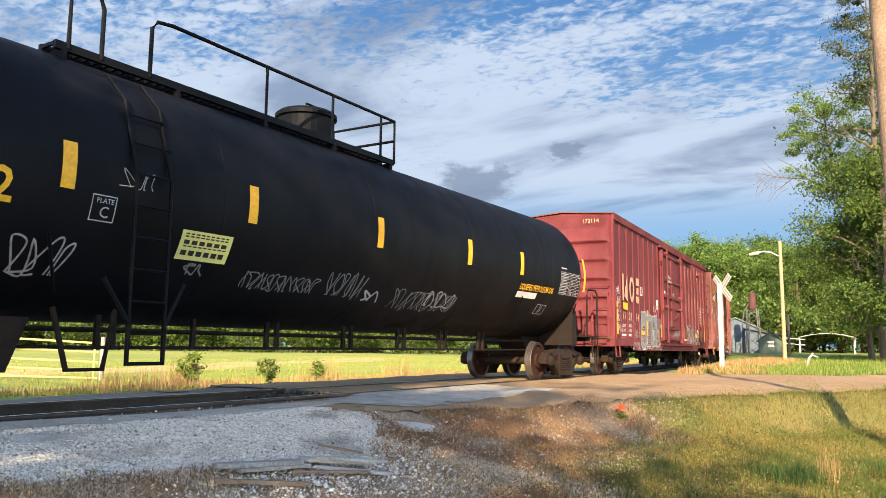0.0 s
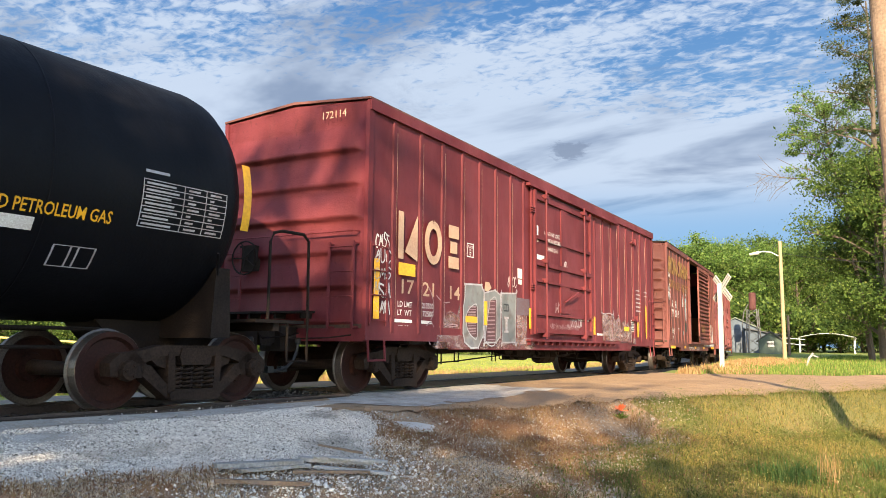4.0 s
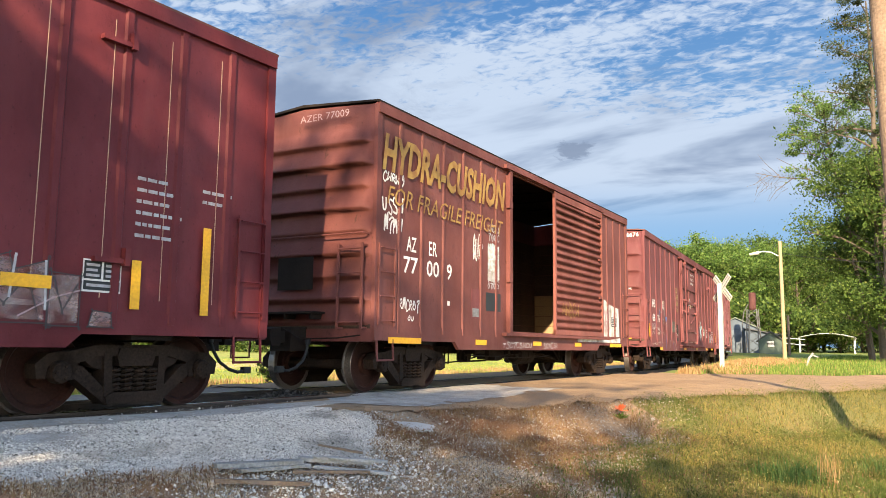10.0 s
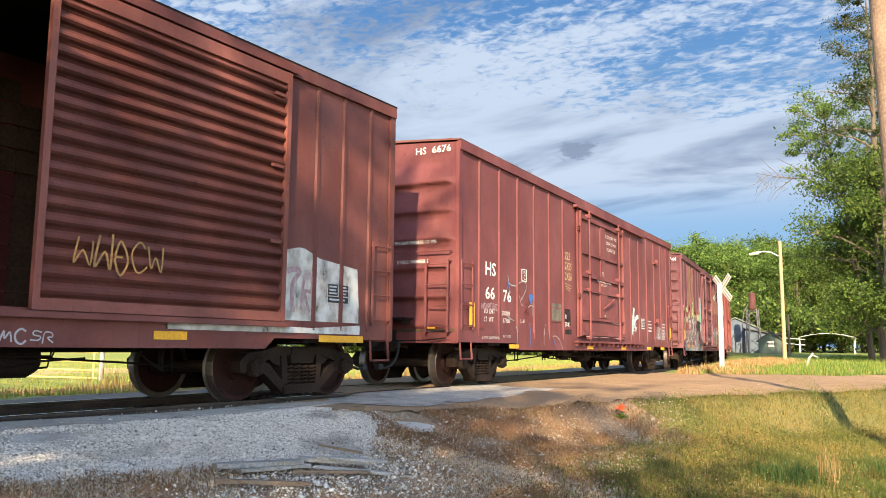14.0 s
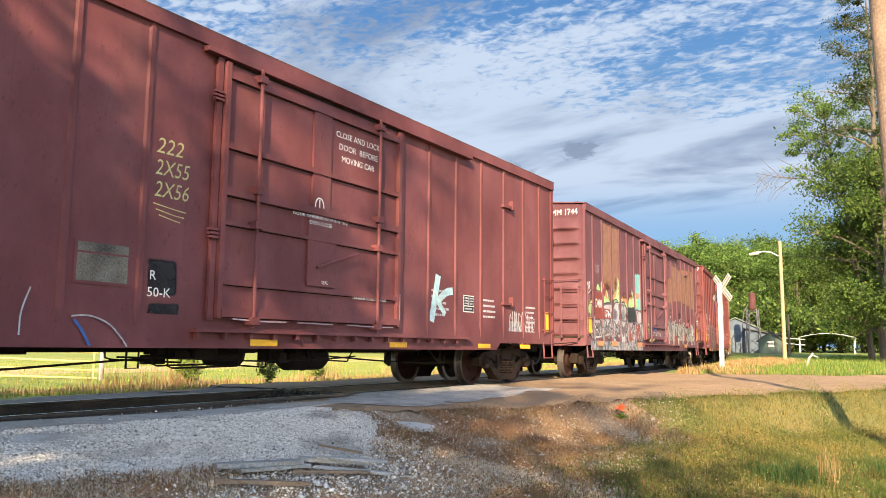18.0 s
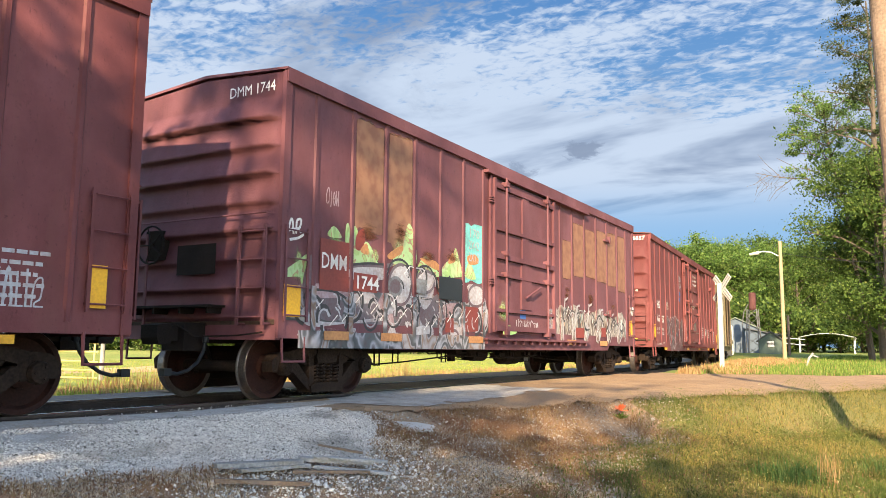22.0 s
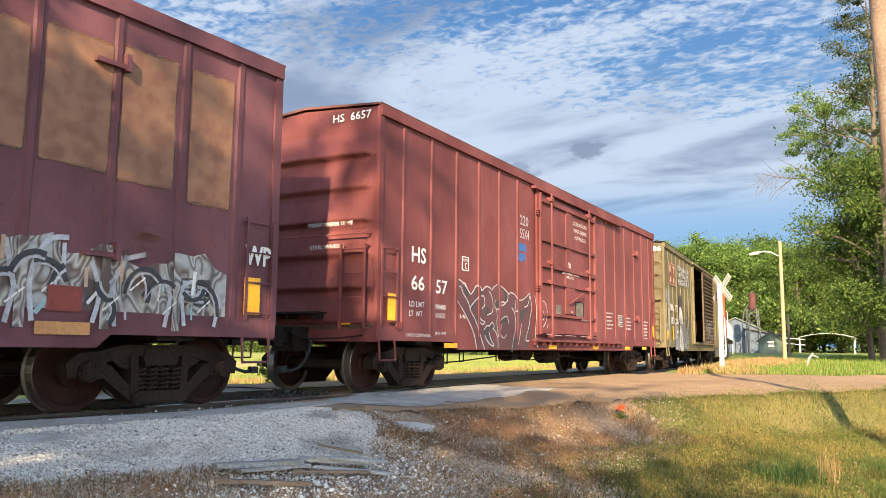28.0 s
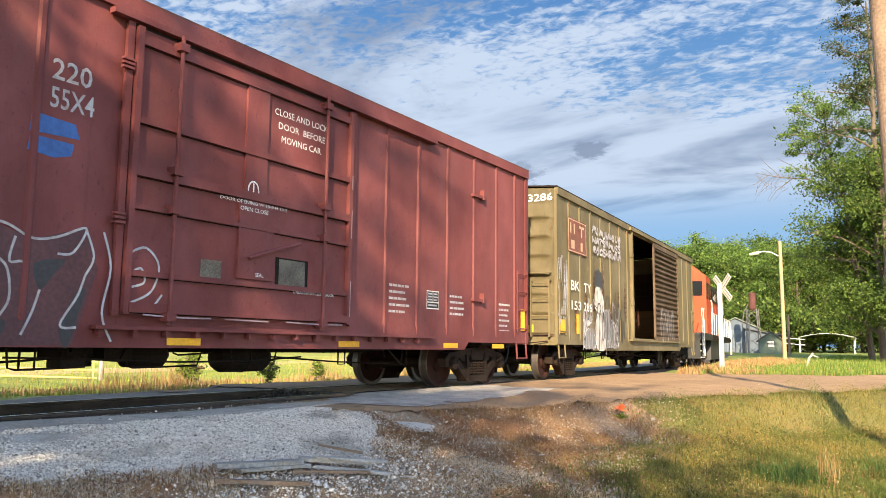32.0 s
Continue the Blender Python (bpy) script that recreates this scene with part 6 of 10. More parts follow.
def plain_red_car(number, weights, label, mat, L, tc):
    car = boxcar(dict(L=L, eave=4.30, tc=tc, mat=mat, posts=HS_POSTS, door=(-1.72, 1.90), ribs=6, rib_d=0.085, keen=True, brackets=((5.75, 3.42), (5.75, 1.52)), label=label))
    letters(car, "HS", -6.76, 2.04, 0.24, Y0, span=0.44, bold=0.015)
    letters(car, number[:2], -6.75, 1.60, 0.22, Y0, span=0.40, bold=0.015)
    letters(car, number[2:], -5.98, 1.59, 0.22, Y0, span=0.38, bold=0.015)
    letters(car, "LD LMT", -6.80, 1.33, 0.085, Y0, span=0.46, bold=0.01)
    letters(car, "LT  WT", -6.80, 1.18, 0.085, Y0, span=0.40, bold=0.01)
    letters(car, weights[0], -6.02, 1.32, 0.085, Y0, span=0.36, bold=0.01)
    letters(car, weights[1], -5.98, 1.18, 0.085, Y0, span=0.33, bold=0.01)
    letters(car, weights[2], -5.15, 1.20, 0.07, Y0, span=0.22)
    plate_mark(car, -5.06, 2.05, "C")
    door_words(car, 0.0, YD)
    door_dial(car, 0.0, YD - 0.04)
    letters(car, "DOOR OPENING W 10-0 H 10-2", -0.55, 2.375, 0.04, YD - 0.075, span=1.1)
    letters(car, "2 INCH COMP SHOES", -6.9, 0.86, 0.05, Y0 - 0.015, span=0.75)
    letters(car, "JACK HERE", -6.0, 0.90, 0.05, Y0 - 0.015, span=0.36)
    patch(car, -7.45, -7.24, 1.06, 1.49, YP, M_YELLOW)
    patch(car, 7.34, 7.52, 1.04, 1.46, YP, M_YELLOW)
    for u in (-5.71, 1.77, 4.5, -1.1, 6.2):
        patch(car, u, u + 0.46, 0.69, 0.77, Y0 - 0.018, M_YELLOW)
    consolidated_stencil(car, 4.0, 1.32, 0.36, 0.30)
    text_block(car, 2.95, 1.62, 5, 0.5, 0.028, 0.1, 51)
    text_block(car, 4.72, 1.55, 4, 0.5, 0.028, 0.1, 52)
    text_block(car, 6.5, 1.50, 6, 0.42, 0.028, 0.1, 53)
    m = Matrix.Translation((-L / 2 - 0.02, -0.55, 4.14)) @ Matrix.Rotation(radians(-90), 4, "Z")
    letters(car, "HS  " + number, 0, 0, 0.12, 0, span=0.72, bold=0.01).matrix_basis = m
    letters(car, "STEEL WHEELS", 0, 0, 0.06, 0, span=0.65).matrix_basis = Matrix.Translation((-L / 2 - 0.115, -0.25, 2.16)) @ Matrix.Rotation(radians(-90), 4, "Z")
    letters(car, "FREIGHT MASTER 15\" ME", 0, 0, 0.06, 0, span=0.85).matrix_basis = Matrix.Translation((-L / 2 - 0.115, -0.2, 2.50)) @ Matrix.Rotation(radians(-90), 4, "Z")
    for a in (0.72, -0.82, 0.72):
        patch(car, 0, 0.18, 1.02, 1.09, 0, M_YELLOW).matrix_basis = Matrix.Translation((-L / 2 - 0.03, a, 0)) @ Matrix.Rotation(radians(-90), 4, "Z")
    return car


def red_car_a():
    car = plain_red_car("6676", ("200100", "67900", "12-85"), "red-brown steel boxcar with white lettering and pale blue tag", M_RED2, 15.65, 12.45)
    for words, z, w in (("222", 2.76, 0.36), ("2X55", 2.52, 0.46), ("2X56", 2.28, 0.46)):
        letters(car, words, -2.58, z, 0.17, Y0, M_CHALK, span=w, slant=0.2)
    letters(car, "R", -2.58, 1.38, 0.10, Y0 - 0.004)
    letters(car, "50-K", -2.60, 1.20, 0.10, Y0 - 0.004, span=0.30)
    scrawl(car, -6.9, -6.2, 1.38, 1.52, Y0 - 0.003, M_MAUVE, 64, 8, 0.02, 4)
    strokes(car, ([(-5.28, 1.98), (-5.11, 2.03), (-4.93, 2.02), (-4.91, 1.90), (-5.01, 1.78), (-5.13, 1.67)], [(-5.81, 2.12), (-5.72, 1.94), (-5.41, 1.92)], [(-5.85, 1.32), (-5.67, 1.26), (-5.50, 1.23)], [(-5.43, 1.14), (-5.34, 0.99), (-5.39, 0.68)]), 0.016, Y0 - 0.028, M_TEALS, "pale blue sprayed tag")
    strokes(car, ([(-5.24, 1.74), (-5.17, 1.59), (-5.07, 1.54)], [(-5.20, 1.63), (-5.11, 1.72)], [(-4.81, 1.52), (-4.66, 1.58), (-4.53, 1.55)], [(-4.60, 1.65), (-4.59, 1.50), (-4.60, 1.36)], [(-3.87, 1.21), (-3.94, 0.99), (-3.95, 0.77)], [(-3.45, 0.96), (-3.26, 0.97), (-3.05, 0.90), (-2.90, 0.77), (-2.82, 0.67)]), 0.016, Y0 - 0.029, M_GREYL, "white sprayed tag")
    strokes(car, ([(-4.73, 1.21), (-4.68, 0.99), (-4.69, 0.73)], [(-3.42, 0.93), (-3.32, 0.81), (-3.24, 0.68)], [(-5.83, 1.83), (-5.76, 1.96), (-5.72, 1.76)]), 0.03, Y0 - 0.0275, M_BLUE, "blue sprayed tag")
    soft_blot(car, [(-4.76, 1.79), (-4.53, 1.78), (-4.64, 1.61), (-4.73, 1.67)], Y0 - 0.0275, M_BLUE, label="blue sprayed wedge")
    patch(car, -5.25, -4.45, 1.05, 1.75, Y0 - 0.001, M_REDFADE, "paint_patch", "thin red mist of paint")
    strokes(car, ([(-2.58, 2.20), (-2.34, 2.17), (-2.14, 2.15)], [(-2.54, 2.14), (-2.30, 2.10), (-2.16, 2.09)], [(-2.50, 2.08), (-2.22, 2.03)]), 0.012, Y0 - 0.001, M_CHALK)
    bm = BM()
    for pts, w in (([(3.15, 1.90), (3.05, 1.5), (2.95, 1.12)], 0.16), ([(3.12, 1.45), (3.4, 1.62), (3.62, 1.66)], 0.13), ([(3.15, 1.45), (3.38, 1.25)], 0.10), ([(3.7, 1.72), (3.7, 1.1)], 0.025)):
        ribbon(bm, pts, w, Y0 - 0.003)
    part("graffiti", bm, M_PALEBLUE, car, "pale blue sprayed tag")
    scrawl(car, 5.75, 6.9, 0.80, 1.40, Y0 - 0.003, M_GREYL, 67, 9, 0.022, 5)
    patch(car, 5.7, 6.35, 0.80, 1.25, Y0 - 0.001, M_PALEFADE, "graffiti", "pale mist of paint")
    patch(car, -3.45, -2.82, 1.28, 1.72, Y0 - 0.008, M_RED2, "route_board")
    patch(car, -3.42, -2.85, 1.31, 1.69, Y0 - 0.011, M_ROUTE, "route_board")
    patch(car, -3.42, -2.85, 1.58, 1.60, Y0 - 0.014, M_RED2, "route_board")
    patch(car, -2.62, -2.2, 1.2, 1.62, Y0, M_DARKFADE, "paint_patch")
    patch(car, -2.60, -2.15, 0.85, 1.15, Y0, M_DARKFADE, "paint_patch")
    patch(car, -7.05, -6.9, 1.05, 1.12, YP, M_REDP)
    strokes(car, ([(-1.5, 1.0), (-1.0, 0.985), (-0.6, 0.99)], [(-0.4, 0.99), (0.3, 0.985)], [(0.6, 0.99), (1.2, 0.98), (1.7, 0.985)], [(1.86, 1.1), (1.865, 1.5)]), 0.016, YD - 0.075, M_MAUVE, "pale scuff on the door's edge")
    return car


def red_car_b():
    car = plain_red_car("6657", ("198400", "69600", "3-96"), "red oxide steel boxcar with white lettering and outlined graffiti", M_RED, 15.4, 12.4)
    letters(car, "220", -2.58, 3.22, 0.20, Y0, M_GREYL, span=0.42, bold=0.01)
    letters(car, "55X4", -2.58, 2.94, 0.20, Y0, M_GREYL, span=0.46, bold=0.01)
    blot(car, [(-2.75, 2.66), (-2.74, 2.85), (-2.3, 2.82), (-2.24, 2.68)], Y0, M_BLUE)
    blot(car, [(-2.76, 2.48), (-2.74, 2.63), (-2.30, 2.62), (-2.32, 2.50), (-2.5, 2.45)], Y0, M_BLUE)
    # sprayed letters: dark shadows, silver outlines
    blot(car, [(-5.30, 1.63), (-5.21, 1.88), (-4.76, 1.65), (-4.54, 1.81), (-4.31, 1.74), (-4.17, 1.82), (-3.90, 1.77), (-3.66, 1.90), (-3.10, 1.78), (-2.65, 1.66), (-2.12, 1.82), (-1.97, 1.43), (-2.19, 0.68), (-3.05, 0.67), (-4.51, 0.68), (-4.83, 1.16)], Y0 - 0.010, M_WINE, label="dark body of sprayed letters")
    for ring in (
            [(-5.05, 1.81), (-4.97, 1.82), (-4.86, 1.70), (-4.75, 1.65), (-4.88, 1.60), (-4.99, 1.68)],
            [(-4.77, 1.41), (-4.60, 1.54), (-4.49, 1.57), (-4.51, 1.51), (-4.73, 1.36)],
            [(-4.18, 1.40), (-4.14, 1.44), (-4.05, 1.44), (-4.01, 1.35), (-4.06, 1.29), (-4.15, 1.30)],
            [(-3.75, 1.57), (-3.53, 1.60), (-3.56, 1.46), (-3.69, 1.43)],
            [(-3.54, 1.88), (-3.18, 1.77), (-3.18, 1.67), (-3.30, 1.56), (-3.27, 1.72)],
            [(-4.21, 1.03), (-4.12, 1.10), (-3.99, 1.09), (-4.01, 0.99), (-3.95, 0.86), (-3.82, 0.75), (-3.91, 0.73), (-4.11, 0.83), (-4.19, 0.93)],
            [(-3.58, 1.19), (-3.40, 1.28), (-3.22, 1.31), (-3.16, 1.18), (-3.36, 1.21), (-3.51, 1.13), (-3.53, 0.95)],
            [(-2.62, 1.43), (-2.32, 1.49), (-2.43, 1.34), (-2.55, 1.19)],
            [(-4.59, 1.20), (-4.44, 1.29), (-4.32, 1.19), (-4.46, 1.09), (-4.55, 1.13)],
            [(-4.38, 1.80), (-4.30, 1.74), (-4.38, 1.62)],
            [(-2.18, 1.18), (-2.09, 1.21), (-2.16, 0.94), (-2.25, 0.65), (-2.33, 0.84)],
            [(-3.03, 0.65), (-2.91, 0.89), (-2.84, 0.86), (-2.94, 0.65)],
            [(-3.97, 1.09), (-3.82, 1.17), (-3.75, 1.07), (-3.84, 1.02)]):
        soft_blot(car, ring, Y0 - 0.012, M_DARKS, label="dark shadow of sprayed letters")
    for pts in (
            [(-5.21, 1.88), (-5.03, 1.82), (-4.87, 1.72), (-4.76, 1.65), (-4.66, 1.71), (-4.54, 1.81), (-4.37, 1.80), (-4.31, 1.74), (-4.17, 1.82), (-4.02, 1.82), (-3.90, 1.77)],
            [(-3.89, 1.79), (-3.80, 1.85), (-3.66, 1.90)],
            [(-3.59, 1.89), (-3.40, 1.85), (-3.19, 1.77), (-3.09, 1.75)],
            [(-3.10, 1.79), (-2.89, 1.76), (-2.65, 1.66), (-2.41, 1.70), (-2.12, 1.82), (-2.24, 1.57), (-2.40, 1.54)],
            [(-5.30, 1.63), (-5.22, 1.48), (-5.02, 1.33), (-4.83, 1.16), (-4.66, 0.99), (-4.57, 0.82), (-4.51, 0.67)],
            [(-5.20, 1.75), (-5.12, 1.75), (-5.05, 1.65), (-4.94, 1.57), (-4.83, 1.47), (-4.74, 1.33), (-4.60, 1.23)],
            [(-4.60, 1.23), (-4.48, 1.08), (-4.36, 0.90), (-4.20, 0.67)],
            [(-4.43, 1.72), (-4.41, 1.63), (-4.60, 1.53), (-4.77, 1.41)],
            [(-4.33, 1.64), (-4.23, 1.63), (-4.20, 1.49), (-4.31, 1.41)],
            [(-4.04, 1.76), (-3.91, 1.66), (-3.85, 1.48), (-3.89, 1.36), (-4.01, 1.32), (-4.10, 1.30)],
            [(-3.75, 1.59), (-3.78, 1.49), (-3.71, 1.43), (-3.55, 1.44)],
            [(-3.55, 1.55), (-3.42, 1.58), (-3.31, 1.55), (-3.48, 1.51), (-3.55, 1.55)],
            [(-4.00, 1.10), (-3.88, 1.17), (-3.80, 1.10), (-3.87, 1.04)],
            [(-3.84, 1.06), (-3.71, 0.97), (-3.64, 0.84), (-3.63, 0.69)]):
        bm = BM()
        ribbon(bm, pts, 0.024, Y0 - 0.014)
        part("graffiti_outline", bm, M_GREYL, car, "silver sprayed outline")
    for pts in (
            [(-3.58, 1.19), (-3.40, 1.28), (-3.23, 1.30), (-3.15, 1.17)],
            [(-3.46, 1.16), (-3.53, 0.97), (-3.38, 0.89), (-3.24, 0.96)],
            [(-3.71, 1.44), (-3.67, 1.29), (-3.69, 1.16), (-3.61, 0.90)],
            [(-3.02, 1.49), (-2.87, 1.37), (-2.83, 1.09), (-2.93, 0.89), (-3.01, 0.65)],
            [(-2.81, 1.66), (-2.85, 1.43), (-2.70, 1.41), (-2.69, 1.01)],
            [(-2.55, 1.19), (-2.61, 0.98), (-2.70, 0.77)],
            [(-2.10, 1.36), (-2.17, 1.15), (-2.33, 0.87), (-2.16, 0.85)],
            [(-4.21, 1.03), (-4.12, 1.10), (-4.00, 1.10)],
            [(-4.19, 0.93), (-4.10, 0.83), (-3.91, 0.74), (-3.82, 0.75), (-3.95, 0.86), (-4.02, 0.99)],
            [(-4.44, 1.29), (-4.33, 1.20), (-4.18, 1.17), (-4.29, 1.12), (-4.38, 1.16)],
            [(-5.08, 1.81), (-4.97, 1.82), (-4.87, 1.71)],
            [(-3.19, 1.77), (-3.21, 1.62), (-3.38, 1.54)],
            [(-2.12, 1.81), (-2.02, 1.55), (-2.10, 1.36)]):
        bm = BM()
        ribbon(bm, pts, 0.024, Y0 - 0.014)
        part("graffiti_outline", bm, M_GREYL, car, "silver sprayed outline")
    for pts in ([(-1.95, 1.80), (-1.85, 1.45), (-1.92, 1.0), (-1.80, 0.72)], [(-1.66, 1.62), (-1.45, 1.70), (-1.28, 1.52), (-1.36, 1.25), (-1.60, 1.12)], [(-1.66, 1.12), (-1.40, 1.05), (-1.22, 1.22)], [(-1.62, 1.42), (-1.50, 1.48), (-1.45, 1.34), (-1.60, 1.28)]):
        bm = BM()
        ribbon(bm, pts, 0.024, YD - 0.003 if pts[0][0] > -1.7 else Y0 - 0.05)
        part("graffiti_outline", bm, M_GREYL, car, "silver sprayed outline")
    patch(car, 0.46, 1.06, 1.44, 1.80, YD, M_GRIME, "route_board")
    patch(car, 0.52, 1.0, 1.46, 1.78, YD - 0.004, M_ROUTE, "route_board")
    patch(car, -0.72, -0.42, 1.46, 1.66, YD, M_ROUTE, "route_board")
    strokes(car, ([(-1.5, 1.0), (-1.0, 0.985), (-0.6, 0.99)], [(-0.4, 0.99), (0.3, 0.985)], [(0.6, 0.99), (1.2, 0.98), (1.7, 0.985)], [(1.86, 1.1), (1.865, 1.6)], [(1.86, 2.2), (1.862, 2.6)], [(1.86, 2.9), (1.862, 3.1)]), 0.016, YD - 0.075, M_MAUVE, "pale scuff on the door's edge")
    patch(car, -7.2, -7.05, 0.97, 1.07, YP, M_REDP)
    return car


def patched_car():
    posts = [-6.82, -6.0, -5.16, -4.34, -3.52, -2.72, -1.95] + [1.86, 2.62, 3.45, 4.3, 5.15, 6.0, 6.8]
    car = boxcar(dict(L=14.95, eave=4.21, tc=12.2, mat=M_PURPLE, posts=posts, post_w=0.06, door=(-1.66, 1.35), ribs=8, rib_d=0.10, keen=True, roof=M_PURPLE, brackets=((5.2, 3.5), (5.2, 1.55)),
                      label="purple-brown boxcar with tan patches and bright layered graffiti"))
    def soft_patch(u0, u1, z0, z1, mat, seed, name="paint_patch", drip=0.08):
        rnd = random.Random(seed)
        low = [(u0 + (u1 - u0) * k / 6, z0 + rnd.uniform(-drip, drip)) for k in range(7)]
        high = [(u1 - (u1 - u0) * k / 6, z1 + rnd.uniform(-drip, drip) * 0.6) for k in range(7)]
        return blot(car, low + high, Y0 - (0.0003 * seed if mat is M_TANFADE else 0), mat, name)
    soft_patch(-5.95, -5.22, 2.35, 4.0, M_TANFADE, 1)
    soft_patch(-5.12, -4.42, 2.2, 4.02, M_TANFADE, 2)
    for k, (u0, u1, za, zb) in enumerate(((2.06, 2.5, 2.45, 3.10), (2.76, 3.36, 2.55, 3.6), (3.58, 4.2, 2.6, 3.55), (4.42, 5.06, 2.55, 3.65), (5.25, 5.85, 2.5, 3.7), (6.12, 6.66, 2.4, 3.7))):
        soft_patch(u0 - 0.05, u1 + 0.05, za - 0.15, zb + 0.1, M_TANFADE, 10 + k, drip=0.03)
    for k, (a, b, za, zb) in enumerate(((-6.0, -5.2, 2.05, 2.6), (-5.15, -4.36, 2.15, 2.75), (-4.32, -3.55, 1.95, 2.45), (-3.5, -2.74, 2.0, 2.5), (1.9, 2.6, 1.6, 2.3), (3.5, 4.26, 1.6, 2.2), (5.2, 5.95, 1.5, 2.1))):
        patch(car, a, b, za, zb, Y0 - 0.0125, M_SCORCH, "rust_bleed", "brown rust bleeding through the paint")
    for a, b, za, zb in ((-7.35, -6.85, 1.4, 2.1), (-6.78, -6.05, 1.8, 2.35), (-5.95, -5.2, 1.75, 2.3), (-5.12, -4.38, 1.8, 2.55), (-4.3, -3.56, 1.75, 2.2), (-3.48, -2.74, 1.8, 2.3)):
        patch(car, a, b, za, zb, Y0 - 0.0015, M_LIMEFADE, "graffiti", "lime green mist of paint")
    # graffiti, back to front
    for ring in (
            [(-7.36, 1.64), (-7.15, 1.77), (-6.90, 1.89), (-6.89, 1.50), (-7.04, 1.36), (-7.07, 1.57), (-7.35, 1.56)],
            [(-6.54, 2.19), (-6.43, 2.33), (-6.31, 2.29), (-6.24, 2.19)],
            [(-6.14, 2.35), (-6.06, 2.38), (-6.02, 1.89), (-6.12, 1.88)],
            [(-6.05, 2.36), (-5.90, 2.39), (-5.86, 2.28), (-5.92, 2.09), (-5.79, 2.07), (-5.66, 2.21), (-5.52, 2.14), (-5.36, 1.94), (-5.18, 1.93), (-5.99, 1.85)],
            [(-4.98, 1.93), (-4.88, 2.09), (-4.68, 2.19), (-4.66, 2.34), (-4.51, 2.64), (-4.33, 2.43), (-4.28, 2.00), (-4.67, 1.98)],
            [(-4.25, 1.95), (-3.99, 2.18), (-3.68, 2.00), (-3.55, 1.93), (-3.48, 1.88), (-4.10, 1.84)],
            [(-3.55, 1.93), (-3.29, 2.15), (-3.16, 2.06), (-3.00, 2.42), (-2.81, 2.14), (-2.64, 1.96), (-3.48, 1.87)],
            [(-2.64, 1.95), (-2.48, 2.22), (-2.24, 1.94)]):
        soft_blot(car, ring, Y0 - 0.002, M_FLAME, label="lime green sprayed flame")
    for ring in (
            [(-5.09, 2.08), (-4.73, 2.26), (-4.68, 2.18), (-4.98, 2.02)],
            [(-4.17, 2.12), (-3.68, 2.12), (-3.49, 1.98), (-3.80, 2.00)],
            [(-2.56, 2.32), (-2.25, 2.38), (-2.13, 2.24), (-2.48, 2.18)],
            [(-5.79, 2.06), (-5.64, 2.19), (-5.59, 2.03)],
            [(-3.26, 2.13), (-3.10, 2.32), (-3.02, 2.18)]):
        soft_blot(car, ring, Y0 - 0.0035, M_ORANGES, label="orange paint drip")
    for ring in (
            [(-5.89, 2.27), (-5.72, 2.39), (-5.69, 2.20), (-5.79, 2.07), (-5.90, 2.09)],):
        soft_blot(car, ring, Y0 - 0.003, M_REDP)
    mural_patch(car, -7.35, -1.92, 0.84, 1.50, Y0 - 0.004, M_MURAL_A, 20, posts, 0.10, "dense grey and white sprayed letters")
    for ring in (
            [(-7.01, 1.61), (-6.85, 1.90), (-6.75, 1.43), (-6.79, 1.22), (-6.94, 1.12), (-7.02, 1.35)],
            [(-6.76, 1.22), (-6.67, 1.33), (-6.45, 1.36), (-6.21, 1.33), (-6.14, 1.21), (-6.27, 1.06), (-6.54, 1.04), (-6.71, 1.10)],
            [(-5.87, 1.21), (-5.75, 1.31), (-5.44, 1.44), (-5.19, 1.32), (-5.19, 1.18), (-5.46, 1.06), (-5.73, 1.05)],
            [(-4.94, 1.19), (-4.69, 1.33), (-4.39, 1.29), (-4.35, 1.07), (-4.67, 1.02)],
            [(-4.19, 1.30), (-3.90, 1.40), (-3.60, 1.58), (-3.49, 1.30), (-3.70, 1.10), (-4.06, 1.05)],
            [(-6.02, 1.86), (-5.18, 1.94), (-4.93, 1.96), (-5.17, 1.86), (-6.01, 1.79)],
            [(-7.00, 1.00), (-6.19, 1.00), (-5.18, 1.09), (-5.18, 1.02), (-6.18, 0.94), (-6.99, 0.94)],
            [(-5.02, 0.77), (-4.62, 1.10), (-4.29, 1.11), (-4.61, 0.78)],
            [(-3.75, 0.79), (-3.58, 1.10), (-3.40, 1.43), (-3.29, 1.11), (-3.56, 0.79)]):
        soft_blot(car, ring, Y0 - 0.0065, M_SHADE, label="dark shade of sprayed letters")
    for ring in (
            [(-6.75, 1.52), (-6.14, 1.46), (-6.05, 1.39), (-6.71, 1.34)],
            [(-6.68, 0.92), (-6.26, 0.92), (-6.21, 0.75), (-6.59, 0.76)],
            [(-5.13, 1.08), (-4.94, 1.19), (-4.87, 0.84), (-5.09, 0.80)],
            [(-5.34, 1.31), (-5.15, 1.49), (-5.11, 1.15)],
            [(-3.43, 1.39), (-2.85, 1.46), (-3.26, 1.16)]):
        soft_blot(car, ring, Y0 - 0.007, M_MAUVE)
